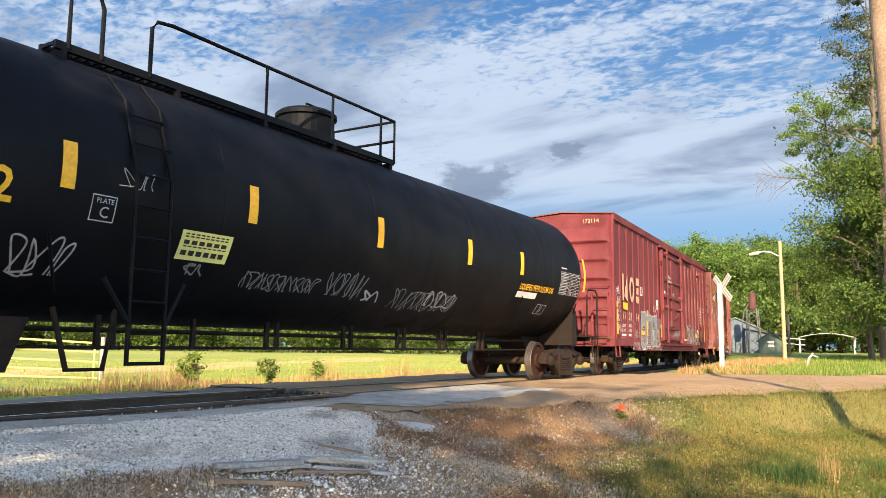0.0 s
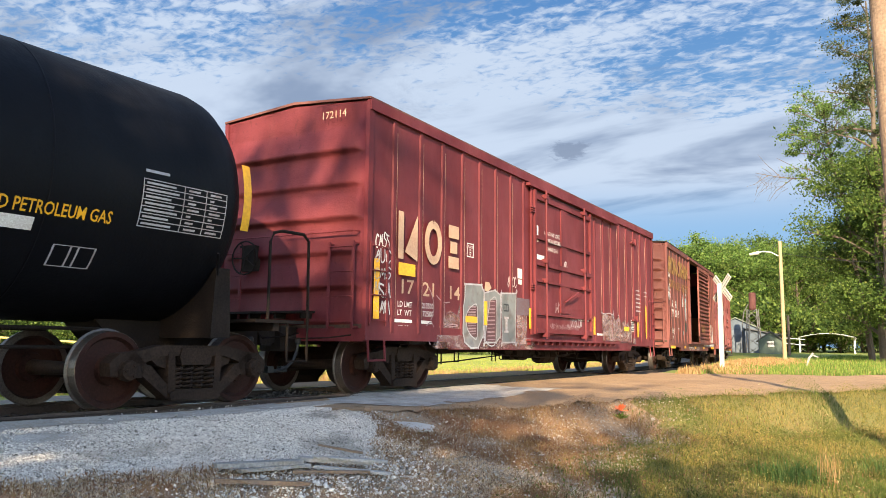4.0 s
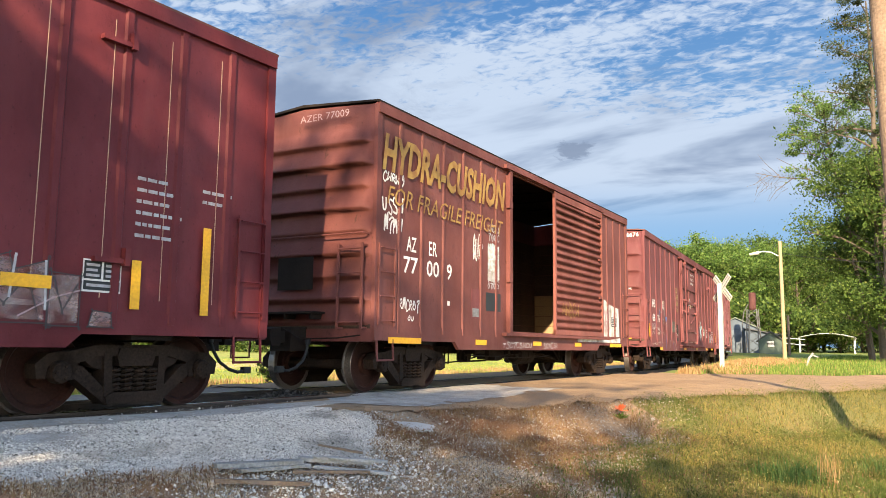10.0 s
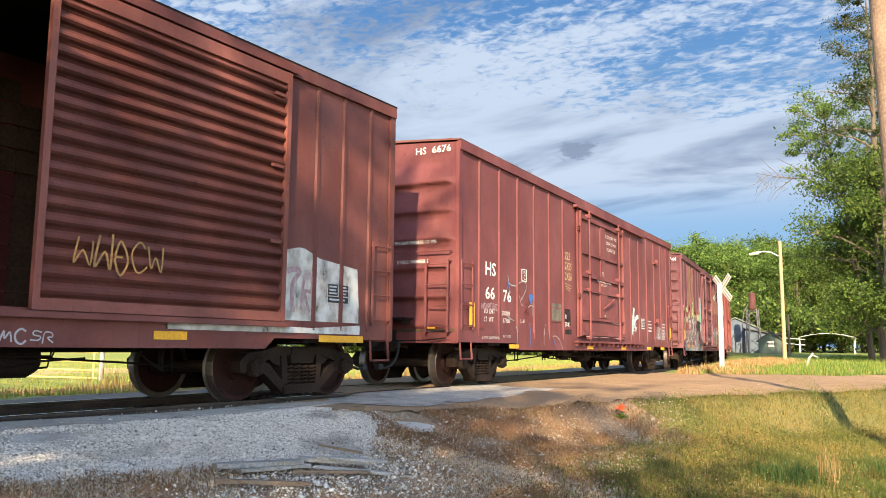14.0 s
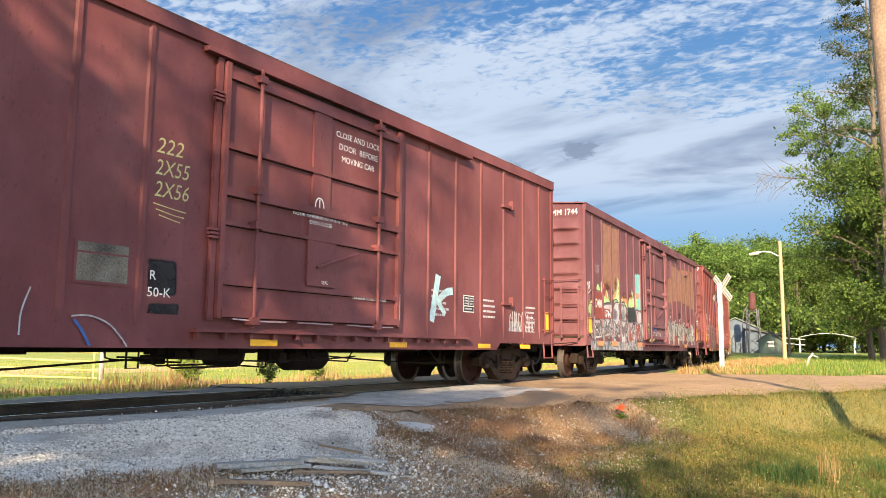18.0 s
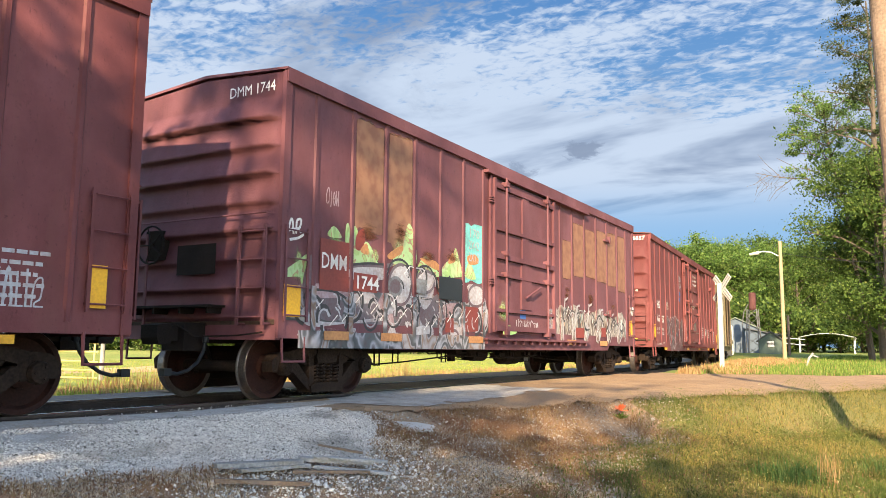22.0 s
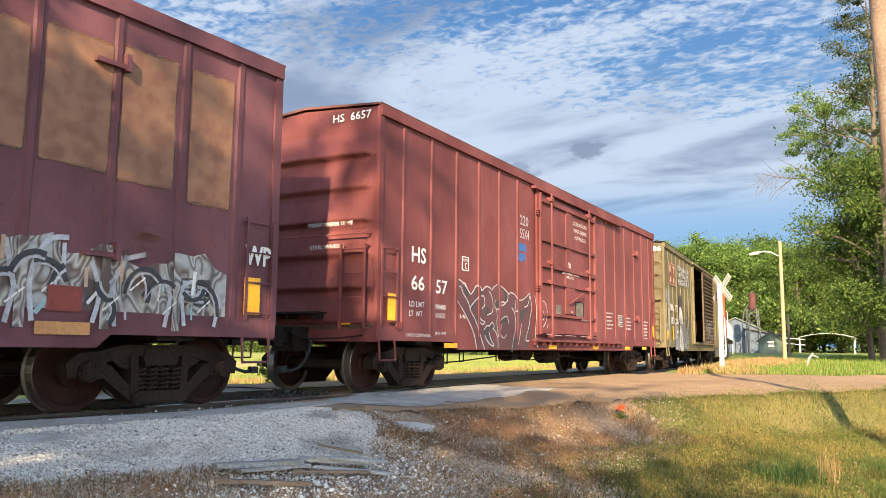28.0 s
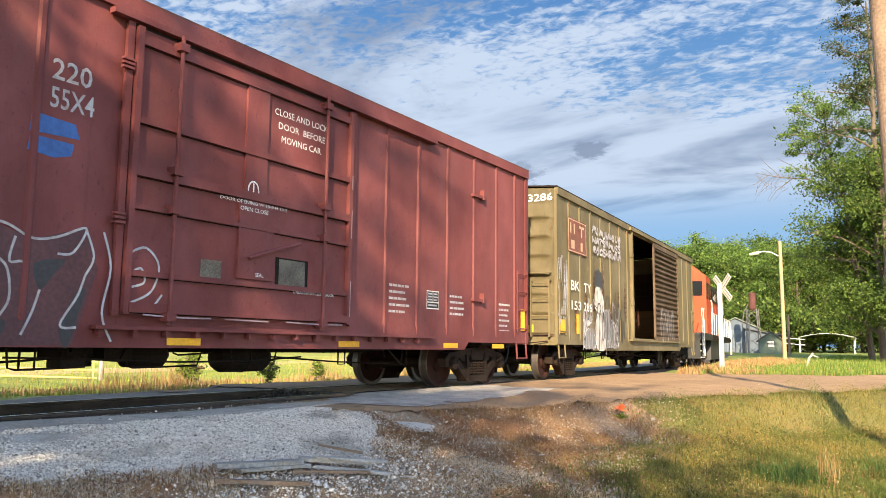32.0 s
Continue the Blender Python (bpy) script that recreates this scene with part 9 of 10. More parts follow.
def tree_meshes(seed, height, spread, limbs, clumps, per, leaf, mat, lowest=0.25, trunk_r=0.2, clump_r=0.7, droop=0.0, bare=0):
    """Trunk with forking limbs, and a crown of single leaves held in loose clumps at the twigs."""
    rnd = random.Random(seed)
    rng = np.random.default_rng(seed)
    bm = BM()
    bend = [(rnd.uniform(-0.03, 0.03) * height, rnd.uniform(-0.03, 0.03) * height) for _ in range(6)]
    trunk = [Vector((bend[k][0] * k / 5, bend[k][1] * k / 5, height * 0.92 * k / 5)) for k in range(6)]
    for i in range(5):
        tube(bm, [trunk[i], trunk[i + 1]], trunk_r * (1 - 0.17 * i), 8, trunk_r * (1 - 0.17 * (i + 1)))
    ends = []
    for i in range(limbs):
        f = lowest + (0.98 - lowest) * (i + rnd.random()) / limbs
        z = f * 5
        k = min(int(z), 4)
        root = trunk[k].lerp(trunk[k + 1], z - k)
        a = i * 2.4 + rnd.uniform(-0.5, 0.5)
        reach = spread * (0.45 + 0.75 * math.sin(math.pi * min(1, (f - lowest) / (1.02 - lowest) * 0.85 + 0.15))) * rnd.uniform(0.7, 1.15)
        rise = reach * rnd.uniform(0.25, 0.75) - droop * reach
        tip = root + Vector((math.cos(a) * reach, math.sin(a) * reach, rise))
        mid = root.lerp(tip, 0.5) + Vector((rnd.uniform(-0.1, 0.1) * reach, rnd.uniform(-0.1, 0.1) * reach, 0.10 * reach))
        tube(bm, [root, mid, tip], trunk_r * 0.38 * (1.1 - f * 0.7), 6, 0.018)
        for j in range(5):
            s = root.lerp(mid, 0.6) if j == 0 else mid.lerp(tip, rnd.random())
            e = s + Vector((rnd.uniform(-1, 1), rnd.uniform(-1, 1), rnd.uniform(-0.3, 0.8))) * reach * 0.34
            tube(bm, [s, s.lerp(e, 0.5) + Vector((0, 0, 0.06 * reach)), e], 0.030, 5, 0.008)
            if i >= bare:
                ends += [e, s.lerp(e, 0.55)]
        if i >= bare:
            ends.append(tip)
    wood = mesh_of("trunk", bm, M_BARK)
    rnd.shuffle(ends)
    ends = (ends * (clumps // max(len(ends), 1) + 1))[:clumps]
    C = np.array([(*e,) for e in ends])
    C = C + rng.normal(0, clump_r * 0.5, C.shape)
    size = clump_r * rng.lognormal(0, 0.35, len(C))
    pts = np.repeat(C, per, 0) + rng.normal(0, 1, (len(C) * per, 3)) * np.repeat(size, per)[:, None] * np.array([0.62, 0.62, 0.42])
    k = len(pts)
    u = rng.normal(0, 1, (k, 3))
    u /= np.linalg.norm(u, axis=1)[:, None]
    v = np.cross(u, rng.normal(0, 1, (k, 3)))
    v /= np.linalg.norm(v, axis=1)[:, None]
    s = (leaf * rng.lognormal(0, 0.3, k))[:, None]
    V = np.stack([pts - u * s, pts + v * s * 0.55, pts + u * s, pts - v * s * 0.55], 1).reshape(-1, 3)
    o = (np.arange(k) * 4)[:, None]
    T = np.concatenate([o + np.array([0, 1, 2]), o + np.array([0, 2, 3])], 1).reshape(-1, 3)
    return wood, fast_mesh("crown", V, T, mat)


def plant(meshes, x, y, turn, scale, label, group="", name="tree", sink=0.1):
    ob = thing(name, Matrix.Translation((x, y, ground_z(x, y) - sink)) @ Matrix.Rotation(radians(turn), 4, "Z") @ Matrix.Diagonal((scale, scale, scale, 1)), label, "tree", group)
    put("trunk", meshes[0], ob)
    put("crown", meshes[1], ob)
    return ob


# the tall trees at the edge of the yard
TALL = tree_meshes(11, 22.0, 3.0, 28, 250, 110, 0.060, M_LEAF3, 0.12, 0.42, 0.58)
PINE = tree_meshes(12, 25.0, 2.6, 18, 92, 160, 0.060, M_NEEDLE, 0.55, 0.30, 0.42, 0.1)
THIN = tree_meshes(13, 18.0, 2.4, 22, 120, 90, 0.064, M_LEAF3, 0.56, 0.20, 0.36, 0.0, 5)
BROAD = tree_meshes(14, 12.0, 3.2, 24, 400, 120, 0.072, M_LEAF2, 0.14, 0.30, 0.72)
WOODS = [tree_meshes(20 + k, 13.5 + 1.6 * k, 4.6, 20, 340, 60, 0.135, (M_LEAF2, M_LEAF2, M_LEAF3)[k], 0.02, 0.28, 0.95) for k in range(3)]
FARWOOD = tree_meshes(27, 14.0, 4.8, 18, 260, 14, 0.36, M_LEAF2, 0.02, 0.28, 1.2)
plant(TALL, 51.0, 2.8, 40, 0.82, "tall leafy tree with fresh green leaves at the yard's edge", "trees by the yard")
plant(PINE, 47.0, 2.9, 10, 0.86, "tall pine with dark sparse crown", "trees by the yard")
thin = plant(THIN, 50.0, 4.0, 150, 0.93, "slender leaning tree with bare lower limbs and thin spring leaves", "trees by the yard")
thin.matrix_world = Matrix.Translation((50.0, 4.0, ground_z(50.0, 4.0) - 0.1)) @ Matrix.Rotation(radians(-6), 4, "X") @ Matrix.Rotation(radians(150), 4, "Z") @ Matrix.Diagonal((0.93, 0.93, 0.93, 1))
back = thin.matrix_world.inverted()
bm = BM()
for pts, r0, r1 in (
        ([(50, 4.5, 8.6), (49.8, 5.4, 9.8), (49.5, 6.8, 10.7), (49.3, 8.2, 10.9), (49.1, 9.6, 11.3)], 0.085, 0.012),
        ([(49.5, 6.8, 10.7), (49.4, 7.5, 11.5), (49.3, 8.4, 12.1)], 0.035, 0.008), ([(49.4, 7.6, 10.8), (49.2, 8.5, 10.1), (49.1, 8.9, 9.5)], 0.03, 0.008),
        ([(49.7, 6.0, 10.2), (49.5, 6.6, 9.4), (49.4, 6.9, 8.4)], 0.03, 0.008), ([(49.3, 8.2, 10.9), (49.1, 9.0, 11.8), (49.0, 9.4, 12.4)], 0.022, 0.006),
        ([(49.2, 8.9, 11.1), (49.1, 9.7, 10.6), (49.0, 10.1, 10.5)], 0.018, 0.006), ([(49.6, 6.4, 10.5), (49.5, 6.8, 11.4), (49.4, 6.9, 12.2)], 0.025, 0.006)):
    tube(bm, [back @ Vector(p) for p in pts], r0, 6, r1)
rnd = random.Random(77)
for k in range(46):
    a = Vector((49.4, 6.2 + 3.4 * rnd.random(), 10.2 + 1.0 * rnd.random()))
    b = a + Vector((rnd.uniform(-0.3, 0.3), rnd.uniform(-0.3, 0.8), rnd.uniform(-0.9, 0.8)))
    tube(bm, [back @ a, back @ (a.lerp(b, 0.5) + Vector((0, 0.05, 0.08))), back @ b], 0.012, 4, 0.004)
part("bare_limb", bm, M_BARK, thin, "bare grey forked limb")
plant(BROAD, 48.5, 3.3, 70, 0.94, "broad dark green tree at the yard's edge", "trees by the yard")
plant(BROAD, 53.0, 3.0, 200, 0.86, "broad dark green tree at the yard's edge", "trees by the yard")
plant(BROAD, 54.0, 1.8, 120, 1.0, "broad dark green tree at the yard's edge", "trees by the yard")
plant(TALL, 60.0, 1.6, 290, 0.80, "tall leafy tree with fresh green leaves at the yard's edge", "trees by the yard")
# the wood behind the yard and behind the field
rnd = random.Random(8)
for k in range(36):
    az = radians(-3 + 24.5 * k / 35 + rnd.uniform(-0.4, 0.4))
    d = rnd.uniform(104, 132)
    plant(WOODS[rnd.randrange(3)], d * math.cos(az), d * math.sin(az), rnd.uniform(0, 360), rnd.uniform(0.8, 1.05), "leafy green tree of the wood behind the yard", "wood behind the yard", sink=0.3)
for k in range(28):
    az = radians(24 + 44 * k / 27 + rnd.uniform(-0.5, 0.5))
    d = rnd.uniform(120, 150)
    plant(FARWOOD, d * math.cos(az), d * math.sin(az), rnd.uniform(0, 360), rnd.uniform(0.7, 1.0), "leafy green tree beyond the field", "wood beyond the field", sink=0.3)
BUSH = tree_meshes(51, 4.5, 2.6, 14, 130, 26, 0.18, M_LEAF2, 0.02, 0.12, 0.8)
for k in range(40):
    az = radians(-3 + 70 * k / 39 + rnd.uniform(-0.6, 0.6))
    d = rnd.uniform(96, 108) if az < 0.4 else rnd.uniform(112, 122)
    plant(BUSH, d * math.cos(az), d * math.sin(az), rnd.uniform(0, 360), rnd.uniform(0.7, 1.2), "dense dark bush at the foot of the wood", "undergrowth of the wood", "bush", 0.3)
# trees behind the camera, whose shade dapples the train and the shoulder
SHADE = tree_meshes(31, 11.0, 4.3, 20, 300, 15, 0.15, M_LEAF2, 0.22, 0.25, 0.8)
SHADE_AT = ((-9.8, 0.4, 20, 0.98), (-14.0, 4.2, 130, 1.05), (-16.5, -5.0, 75, 1.22), (-22.0, -1.5, 215, 1.35), (-23.0, 5.5, 300, 1.3))
HIGH = tree_meshes(32, 18.0, 3.0, 14, 84, 15, 0.17, M_LEAF2, 0.70, 0.20, 0.62)
for x, y, turn, sc in ((-20.5, -6.4, 10, 1.05),):
    plant(HIGH, x, y, turn, sc, "tall leafy tree with a high crown shading the train", "trees behind the camera")
for x, y, turn, sc in SHADE_AT:
    plant(SHADE, x, y, turn, sc, "leafy tree casting dappled shade over the track", "trees behind the camera")
# ---- signs, poles, buildings ----
M_POSTWHITE = plain("weathered_white_paint", (0.50, 0.47, 0.42), 0.7, 0.0, 0.15, 9, 0.2, dirt=(0.34, 0.30, 0.25))
M_POLEPALE = plain("pale_pole_wood", (0.30, 0.225, 0.125), 0.85, 0.0, 0.2, 5, 0.4)
M_POLEWOOD = plain("utility_pole_wood", (0.165, 0.11, 0.075), 0.9, 0.0, 0.45, 5, 0.6)
M_GALV = plain("galvanised_steel", (0.50, 0.51, 0.52), 0.45, 0.6, 0.15, 8, 0.1)
# blue-grey metal, its colour darkened for the tree shade over the shed
M_SHEDBLUE = plain("shaded_blue_grey_sheet", (0.062, 0.082, 0.108), 0.6, 0.0, 0.15, 3, 0.1)
M_SHEDROOF = plain("green_metal_roof", (0.12, 0.15, 0.10), 0.5, 0.0, 0.2, 3, 0.1)
M_HUT = plain("grey_green_boards", (0.085, 0.11, 0.085), 0.8, 0.0, 0.2, 4, 0.3)
M_HUTROOF = plain("dark_shingles", (0.07, 0.07, 0.072), 0.9, 0.0, 0.3, 6, 0.4)
M_RUSTTANK = plain("rusty_red_hopper", (0.075, 0.024, 0.020), 0.8, 0.0, 0.4, 6, 0.3)
M_DARKSTEEL = plain("dark_weathered_steel", (0.10, 0.095, 0.09), 0.7, 0.0, 0.2, 8, 0.1)
M_PIPEYEL = plain("yellow_gate_paint", (0.60, 0.47, 0.16), 0.6, 0.0, 0.15, 6, 0.0)
M_PLANK = plain("weathered_grey_board", (0.30, 0.275, 0.245), 0.9, 0.0, 0.4, 9, 0.6)
M_PLANKBR = plain("rotten_brown_board", (0.21, 0.14, 0.09), 0.9, 0.0, 0.35, 9, 0.6)
M_SLAB = plain("pale_broken_slab", (0.50, 0.45, 0.39), 0.85, 0.0, 0.15, 8, 0.3)
M_ORANGEF = plain("orange_petals", (0.55, 0.12, 0.045), 0.7, 0.0, 0.15, 8, 0.0)


def stand(x, y):
    return rough_z(x, y)


def crossbuck(x, y):
    g = stand(x, y)
    ob = thing("crossing_sign", pose(x, y, g - 0.3), "weathered white crossbuck sign on a white wooden post", "sign")
    h = 3.15 - g + 0.3
    bm = BM()
    box(bm, -0.07, 0.07, -0.07, 0.07, 0, h)
    bmesh.ops.bevel(bm, geom=bm.edges[:], offset=0.012, segments=1)
    part("post", bm, M_POSTWHITE, ob)
    m = Matrix.Rotation(math.atan2(0.8, 0.6), 4, "Z")
    for k, a in enumerate((45, -45)):
        r = m @ Matrix.Translation((0, -0.10 - 0.03 * k, h - 0.16)) @ Matrix.Rotation(radians(a), 4, "Y")
        bm = BM()
        box(bm, -0.62, 0.62, -0.012, 0.012, -0.115, 0.115, r)
        bl = part("blade", bm, M_POSTWHITE, ob)
        for s in (-1, 1):
            bm = BM()
            box(bm, -0.60, 0.60, -0.016, 0.016, s * 0.055 - 0.02, s * 0.055 + 0.02, r)
            part("blade_stripe", bm, M_GREYP, bl)
    bm = BM()
    box(bm, -0.02, 0.28, -0.11, -0.09, h - 1.15, h - 0.85, m)
    part("notice_plate", bm, M_POSTWHITE, ob)


def light_pole(x, y):
    g = stand(x, y)
    ob = thing("street_lamp", pose(x, y, g - 0.3), "pale wooden pole with a curved street lamp arm", "street lamp")
    h = 6.55 - g + 0.3
    bm = BM()
    tube(bm, [(0, 0, 0), (0.02, 0, h / 2), (0, 0, h)], 0.11, 12, 0.085)
    part("pole", bm, M_POLEPALE, ob)
    az = math.atan2(7.7, 45)
    left = Vector((-math.sin(az), math.cos(az), 0))
    z = 5.75 - g + 0.3
    bm = BM()
    tube(bm, [Vector((0, 0, z)) + left * 0.1, Vector((0, 0, z + 0.22)) + left * 0.45, Vector((0, 0, z + 0.27)) + left * 0.85, Vector((0, 0, z + 0.22)) + left * 1.15], 0.03, 7)
    part("arm", bm, M_GALV, ob)
    bm = BM()
    tube(bm, [Vector((0, 0, z + 0.22)) + left * 1.05, Vector((0, 0, z + 0.17)) + left * 1.3, Vector((0, 0, z + 0.13)) + left * 1.55], 0.10, 10, 0.06)
    part("lamp_head", bm, M_POSTWHITE, ob)
    return Vector((x, y, 5.9))


def power_pole(x, y):
    g = stand(x, y)
    ob = thing("utility_pole", pose(x, y, g - 0.5), "tall brown wooden utility pole with weather cracks", "pole")
    bm = BM()
    tube(bm, [(0, 0, 0), (0, 0.07, 3.5), (0, 0.14, 7), (0, 0.20, 10.2)], 0.15, 20, 0.12)
    part("pole", bm, M_POLEWOOD, ob)
    for k in range(3):
        bm = BM()
        a = 3.0 + 0.9 * k
        tube(bm, [(0.14 * math.cos(a), 0.14 * math.sin(a), 2.0 + k), (0.135 * math.cos(a + 0.03), 0.135 * math.sin(a + 0.03), 5.5 + k)], 0.008, 5)
        part("crack_strip", bm, M_GRIME, ob)


crossbuck(30.0, 7.28)
TOP = light_pole(45.0, 7.7)
power_pole(13.25, 0.56)
bm = BM()
far_end = Vector((45.0, -8.0, 6.2))
tube(bm, [TOP.lerp(far_end, k / 12) + Vector((0, 0, -1.0 * (1 - (k / 6 - 1) ** 2))) for k in range(13)], 0.012, 5)
tagged(new("wire", mesh_of("wire", bm, M_HOSE)), "thin black power wire from the lamp pole", "wire")
bm = BM()
tube(bm, [(70, 11.6, stand(70, 11.6) - 0.2), (70, 11.6, 3.6)], 0.12, 10, 0.1)
tagged(new("pole", mesh_of("pole", bm, M_POLEWOOD)), "short brown wooden pole behind the lamp", "pole")
bm = BM()
tube(bm, [(35.0, 5.25, -0.15), (35.1, 5.1, 0.40), (35.2, 4.95, 0.62)], 0.06, 8, 0.04)
tube(bm, [(35.15, 5.0, 0.55), (35.1, 4.75, 0.45)], 0.04, 6, 0.02)
tagged(new("broken_stake", mesh_of("broken_stake", bm, M_PLANK)), "leaning broken white stake in the grass", "post")


def gable_house(name, x, y, turn, w, d, h, ridge, wall, roof, label, overhang=0.25, sheets=0, vents=True):
    """A small building: walls, gable roof, and what its front shows. Its front faces -x before turning."""
    ob = thing(name, pose(x, y, ground_z(x, y) - 0.2, 0, 0, turn), label, "building")
    bm = BM()
    prism(bm, [(-w / 2, 0), (w / 2, 0), (w / 2, h), (0, ridge), (-w / 2, h)], 0, d, Matrix(((0, 1, 0, 0), (1, 0, 0, 0), (0, 0, 1, 0), (0, 0, 0, 1))))
    bmesh.ops.recalc_face_normals(bm, faces=bm.faces)
    part("wall", bm, wall, ob)
    for s in (-1, 1):
        bm = BM()
        k = (ridge - h) / (w / 2)
        prism(bm, [(0, ridge + 0.02), (s * (w / 2 + overhang), h - k * overhang + 0.02), (s * (w / 2 + overhang), h - k * overhang + 0.12), (0, ridge + 0.12)], -overhang, d + overhang, Matrix(((0, 1, 0, 0), (1, 0, 0, 0), (0, 0, 1, 0), (0, 0, 0, 1))))
        bmesh.ops.recalc_face_normals(bm, faces=bm.faces)
        part("roof", bm, roof, ob)
    return ob


shed = gable_house("shed", 86.0, 19.4, 12.8, 4.4, 8.0, 2.7, 3.75, M_SHEDBLUE, M_SHEDROOF, "blue-grey sheet metal shed with a low gable roof")
for k in range(6):
    bm = BM()
    box(bm, -0.05, -0.01, -2.1 + 0.8 * k, -2.04 + 0.8 * k, 0.1, 2.6)
    part("sheet_rib", bm, M_SHEDBLUE, shed)
bm = BM()
box(bm, -0.06, -0.01, -1.4, 0.9, 0.15, 2.5)
part("door", bm, plain("sliding_door_metal", (0.085, 0.108, 0.138), 0.5, 0.0, 0.15, 3, 0.1), shed)
lean = thing("lean_to", pose(85, 16.6, ground_z(85, 16.6) - 0.2, 0, 0, 11.5), "dark blue lean-to with a sloping roof beside the shed", "building")
bm = BM()
prism(bm, [(-1.6, 0), (1.6, 0), (1.6, 2.6), (-1.6, 2.0)], 0, 6, Matrix(((0, 1, 0, 0), (1, 0, 0, 0), (0, 0, 1, 0), (0, 0, 0, 1))))
bmesh.ops.recalc_face_normals(bm, faces=bm.faces)
part("wall", bm, M_SHEDBLUE, lean)
bm = BM()
prism(bm, [(-1.8, 1.98), (1.8, 2.65), (1.8, 2.75), (-1.8, 2.08)], -0.3, 6.3, Matrix(((0, 1, 0, 0), (1, 0, 0, 0), (0, 0, 1, 0), (0, 0, 0, 1))))
bmesh.ops.recalc_face_normals(bm, faces=bm.faces)
part("roof", bm, M_HUTROOF, lean)
hut = gable_house("hut", 78.0, 14.5, 10.5, 2.0, 4.0, 1.45, 2.2, M_HUT, M_HUTROOF, "small grey-green wooden hut with a slatted vent")
bm = BM()
box(bm, -0.04, -0.01, -0.3, 0.3, 0.8, 1.4)
win = part("vent", bm, M_GRIME, hut)
for k in range(5):
    bm = BM()
    box(bm, -0.07, -0.045, -0.28, 0.28, 0.82 + 0.12 * k, 0.88 + 0.12 * k)
    part("slat", bm, M_GALV, win)
for k in range(2):
    bm = BM()
    prism(bm, [(-0.9, 1.5 - 0.5 * k), (0.9, 1.65 - 0.5 * k), (0.9, 1.71 - 0.5 * k), (-0.9, 1.56 - 0.5 * k)], 0, 2, Matrix(((0, 1, 0, 0), (1, 0, 0, 0), (0, 0, 1, 0), (0, 0, 0, 1))) @ Matrix.Translation((0, 0, 0)))
    for v in bm.verts:
        v.co.y -= 2.0
    bmesh.ops.recalc_face_normals(bm, faces=bm.faces)
    part("awning", bm, M_GALV, hut)

tower = thing("hopper_tower", pose(80, 16.4, ground_z(80, 16.4) - 0.2), "steel lattice tower carrying a rusty red hopper", "tower")
lat = BM()
for sx in (-1, 1):
    for sy in (-1, 1):
        bm = BM()
        tube(bm, [(sx * 0.62, sy * 0.62, 0), (sx * 0.42, sy * 0.42, 4.4)], 0.05, 6)
        part("leg", bm, M_DARKSTEEL, tower)
for k in range(5):
    a, b = 0.62 - 0.2 * k / 5, 0.62 - 0.2 * (k + 1) / 5
    z0, z1 = 4.4 * k / 5, 4.4 * (k + 1) / 5
    for p, q in (((-a, -a, z0), (b, -b, z1)), ((a, -a, z0), (-b, -b, z1)), ((-a, -a, z0), (-b, b, z1)), ((-a, a, z0), (-b, -b, z1))):
        bm = BM()
        tube(bm, [p, q], 0.028, 5)
        part("brace", bm, M_DARKSTEEL, tower)
bm = BM()
lathe(bm, [(0.28, 4.35), (0.33, 4.5), (0.33, 5.9), (0.28, 6.0)], 14)
part("hopper", bm, M_RUSTTANK, tower)
bm = BM()
tube(bm, [(0.0, 0.9, 0.2), (0.0, 1.0, 3.0), (0, 0.8, 4.2), (0, 0.4, 4.9)], 0.05, 6)
part("pipe", bm, M_DARKSTEEL, tower)

port = thing("carport", pose(94, 11.8, ground_z(94, 11.8) - 0.2, 0, 0, 7), "open white metal carport with a bowed roof", "carport")
for y in (-2.7, 2.7):
    for x in (0, 2.5, 5):
        bm = BM()
        tube(bm, [(x, y, 0), (x, y, 1.85)], 0.038, 6)
        part("post", bm, M_GALV, port)
bm = BM()
arc = [(-2.85, 1.7), (-2.7, 1.9), (-1.4, 2.2), (0, 2.32), (1.4, 2.2), (2.7, 1.9), (2.85, 1.7)]
prism(bm, arc + [(y, z + 0.035) for y, z in arc[::-1]], -0.2, 5.2, Matrix(((0, 1, 0, 0), (1, 0, 0, 0), (0, 0, 1, 0), (0, 0, 0, 1))))
bmesh.ops.recalc_face_normals(bm, faces=bm.faces)
part("roof", bm, M_GALV, port)

# pipe gate across the field's entrance
gate = thing("pipe_gate", pose(0, 0, 0), "sagging yellow pipe gate with five rails in the field", "gate")
for zl, zr in ((0.97, 0.72), (0.68, 0.46), (0.40, 0.18), (0.14, -0.06), (-0.10, -0.28)):
    bm = BM()
    tube(bm, [(9.4, 23.3, zl + 0.02), (13.85, 20.9, zr)], 0.03, 7)
    part("gate_rail", bm, M_PIPEYEL, gate)
for f in (0.0, 0.5, 0.98):
    bm = BM()
    x, y = 9.4 + 4.45 * f, 23.3 - 2.4 * f
    tube(bm, [(x, y, -0.15 - 0.15 * f), (x, y, 0.99 - 0.26 * f)], 0.028, 7)
    part("gate_bar", bm, M_PIPEYEL, gate)
bm = BM()
tube(bm, [(13.95, 20.85, -0.55), (13.95, 20.85, 0.9)], 0.07, 9, 0.06)
tagged(new("gate_post", mesh_of("gate_post", bm, M_PLANK)), "weathered grey gate post in the field", "post")

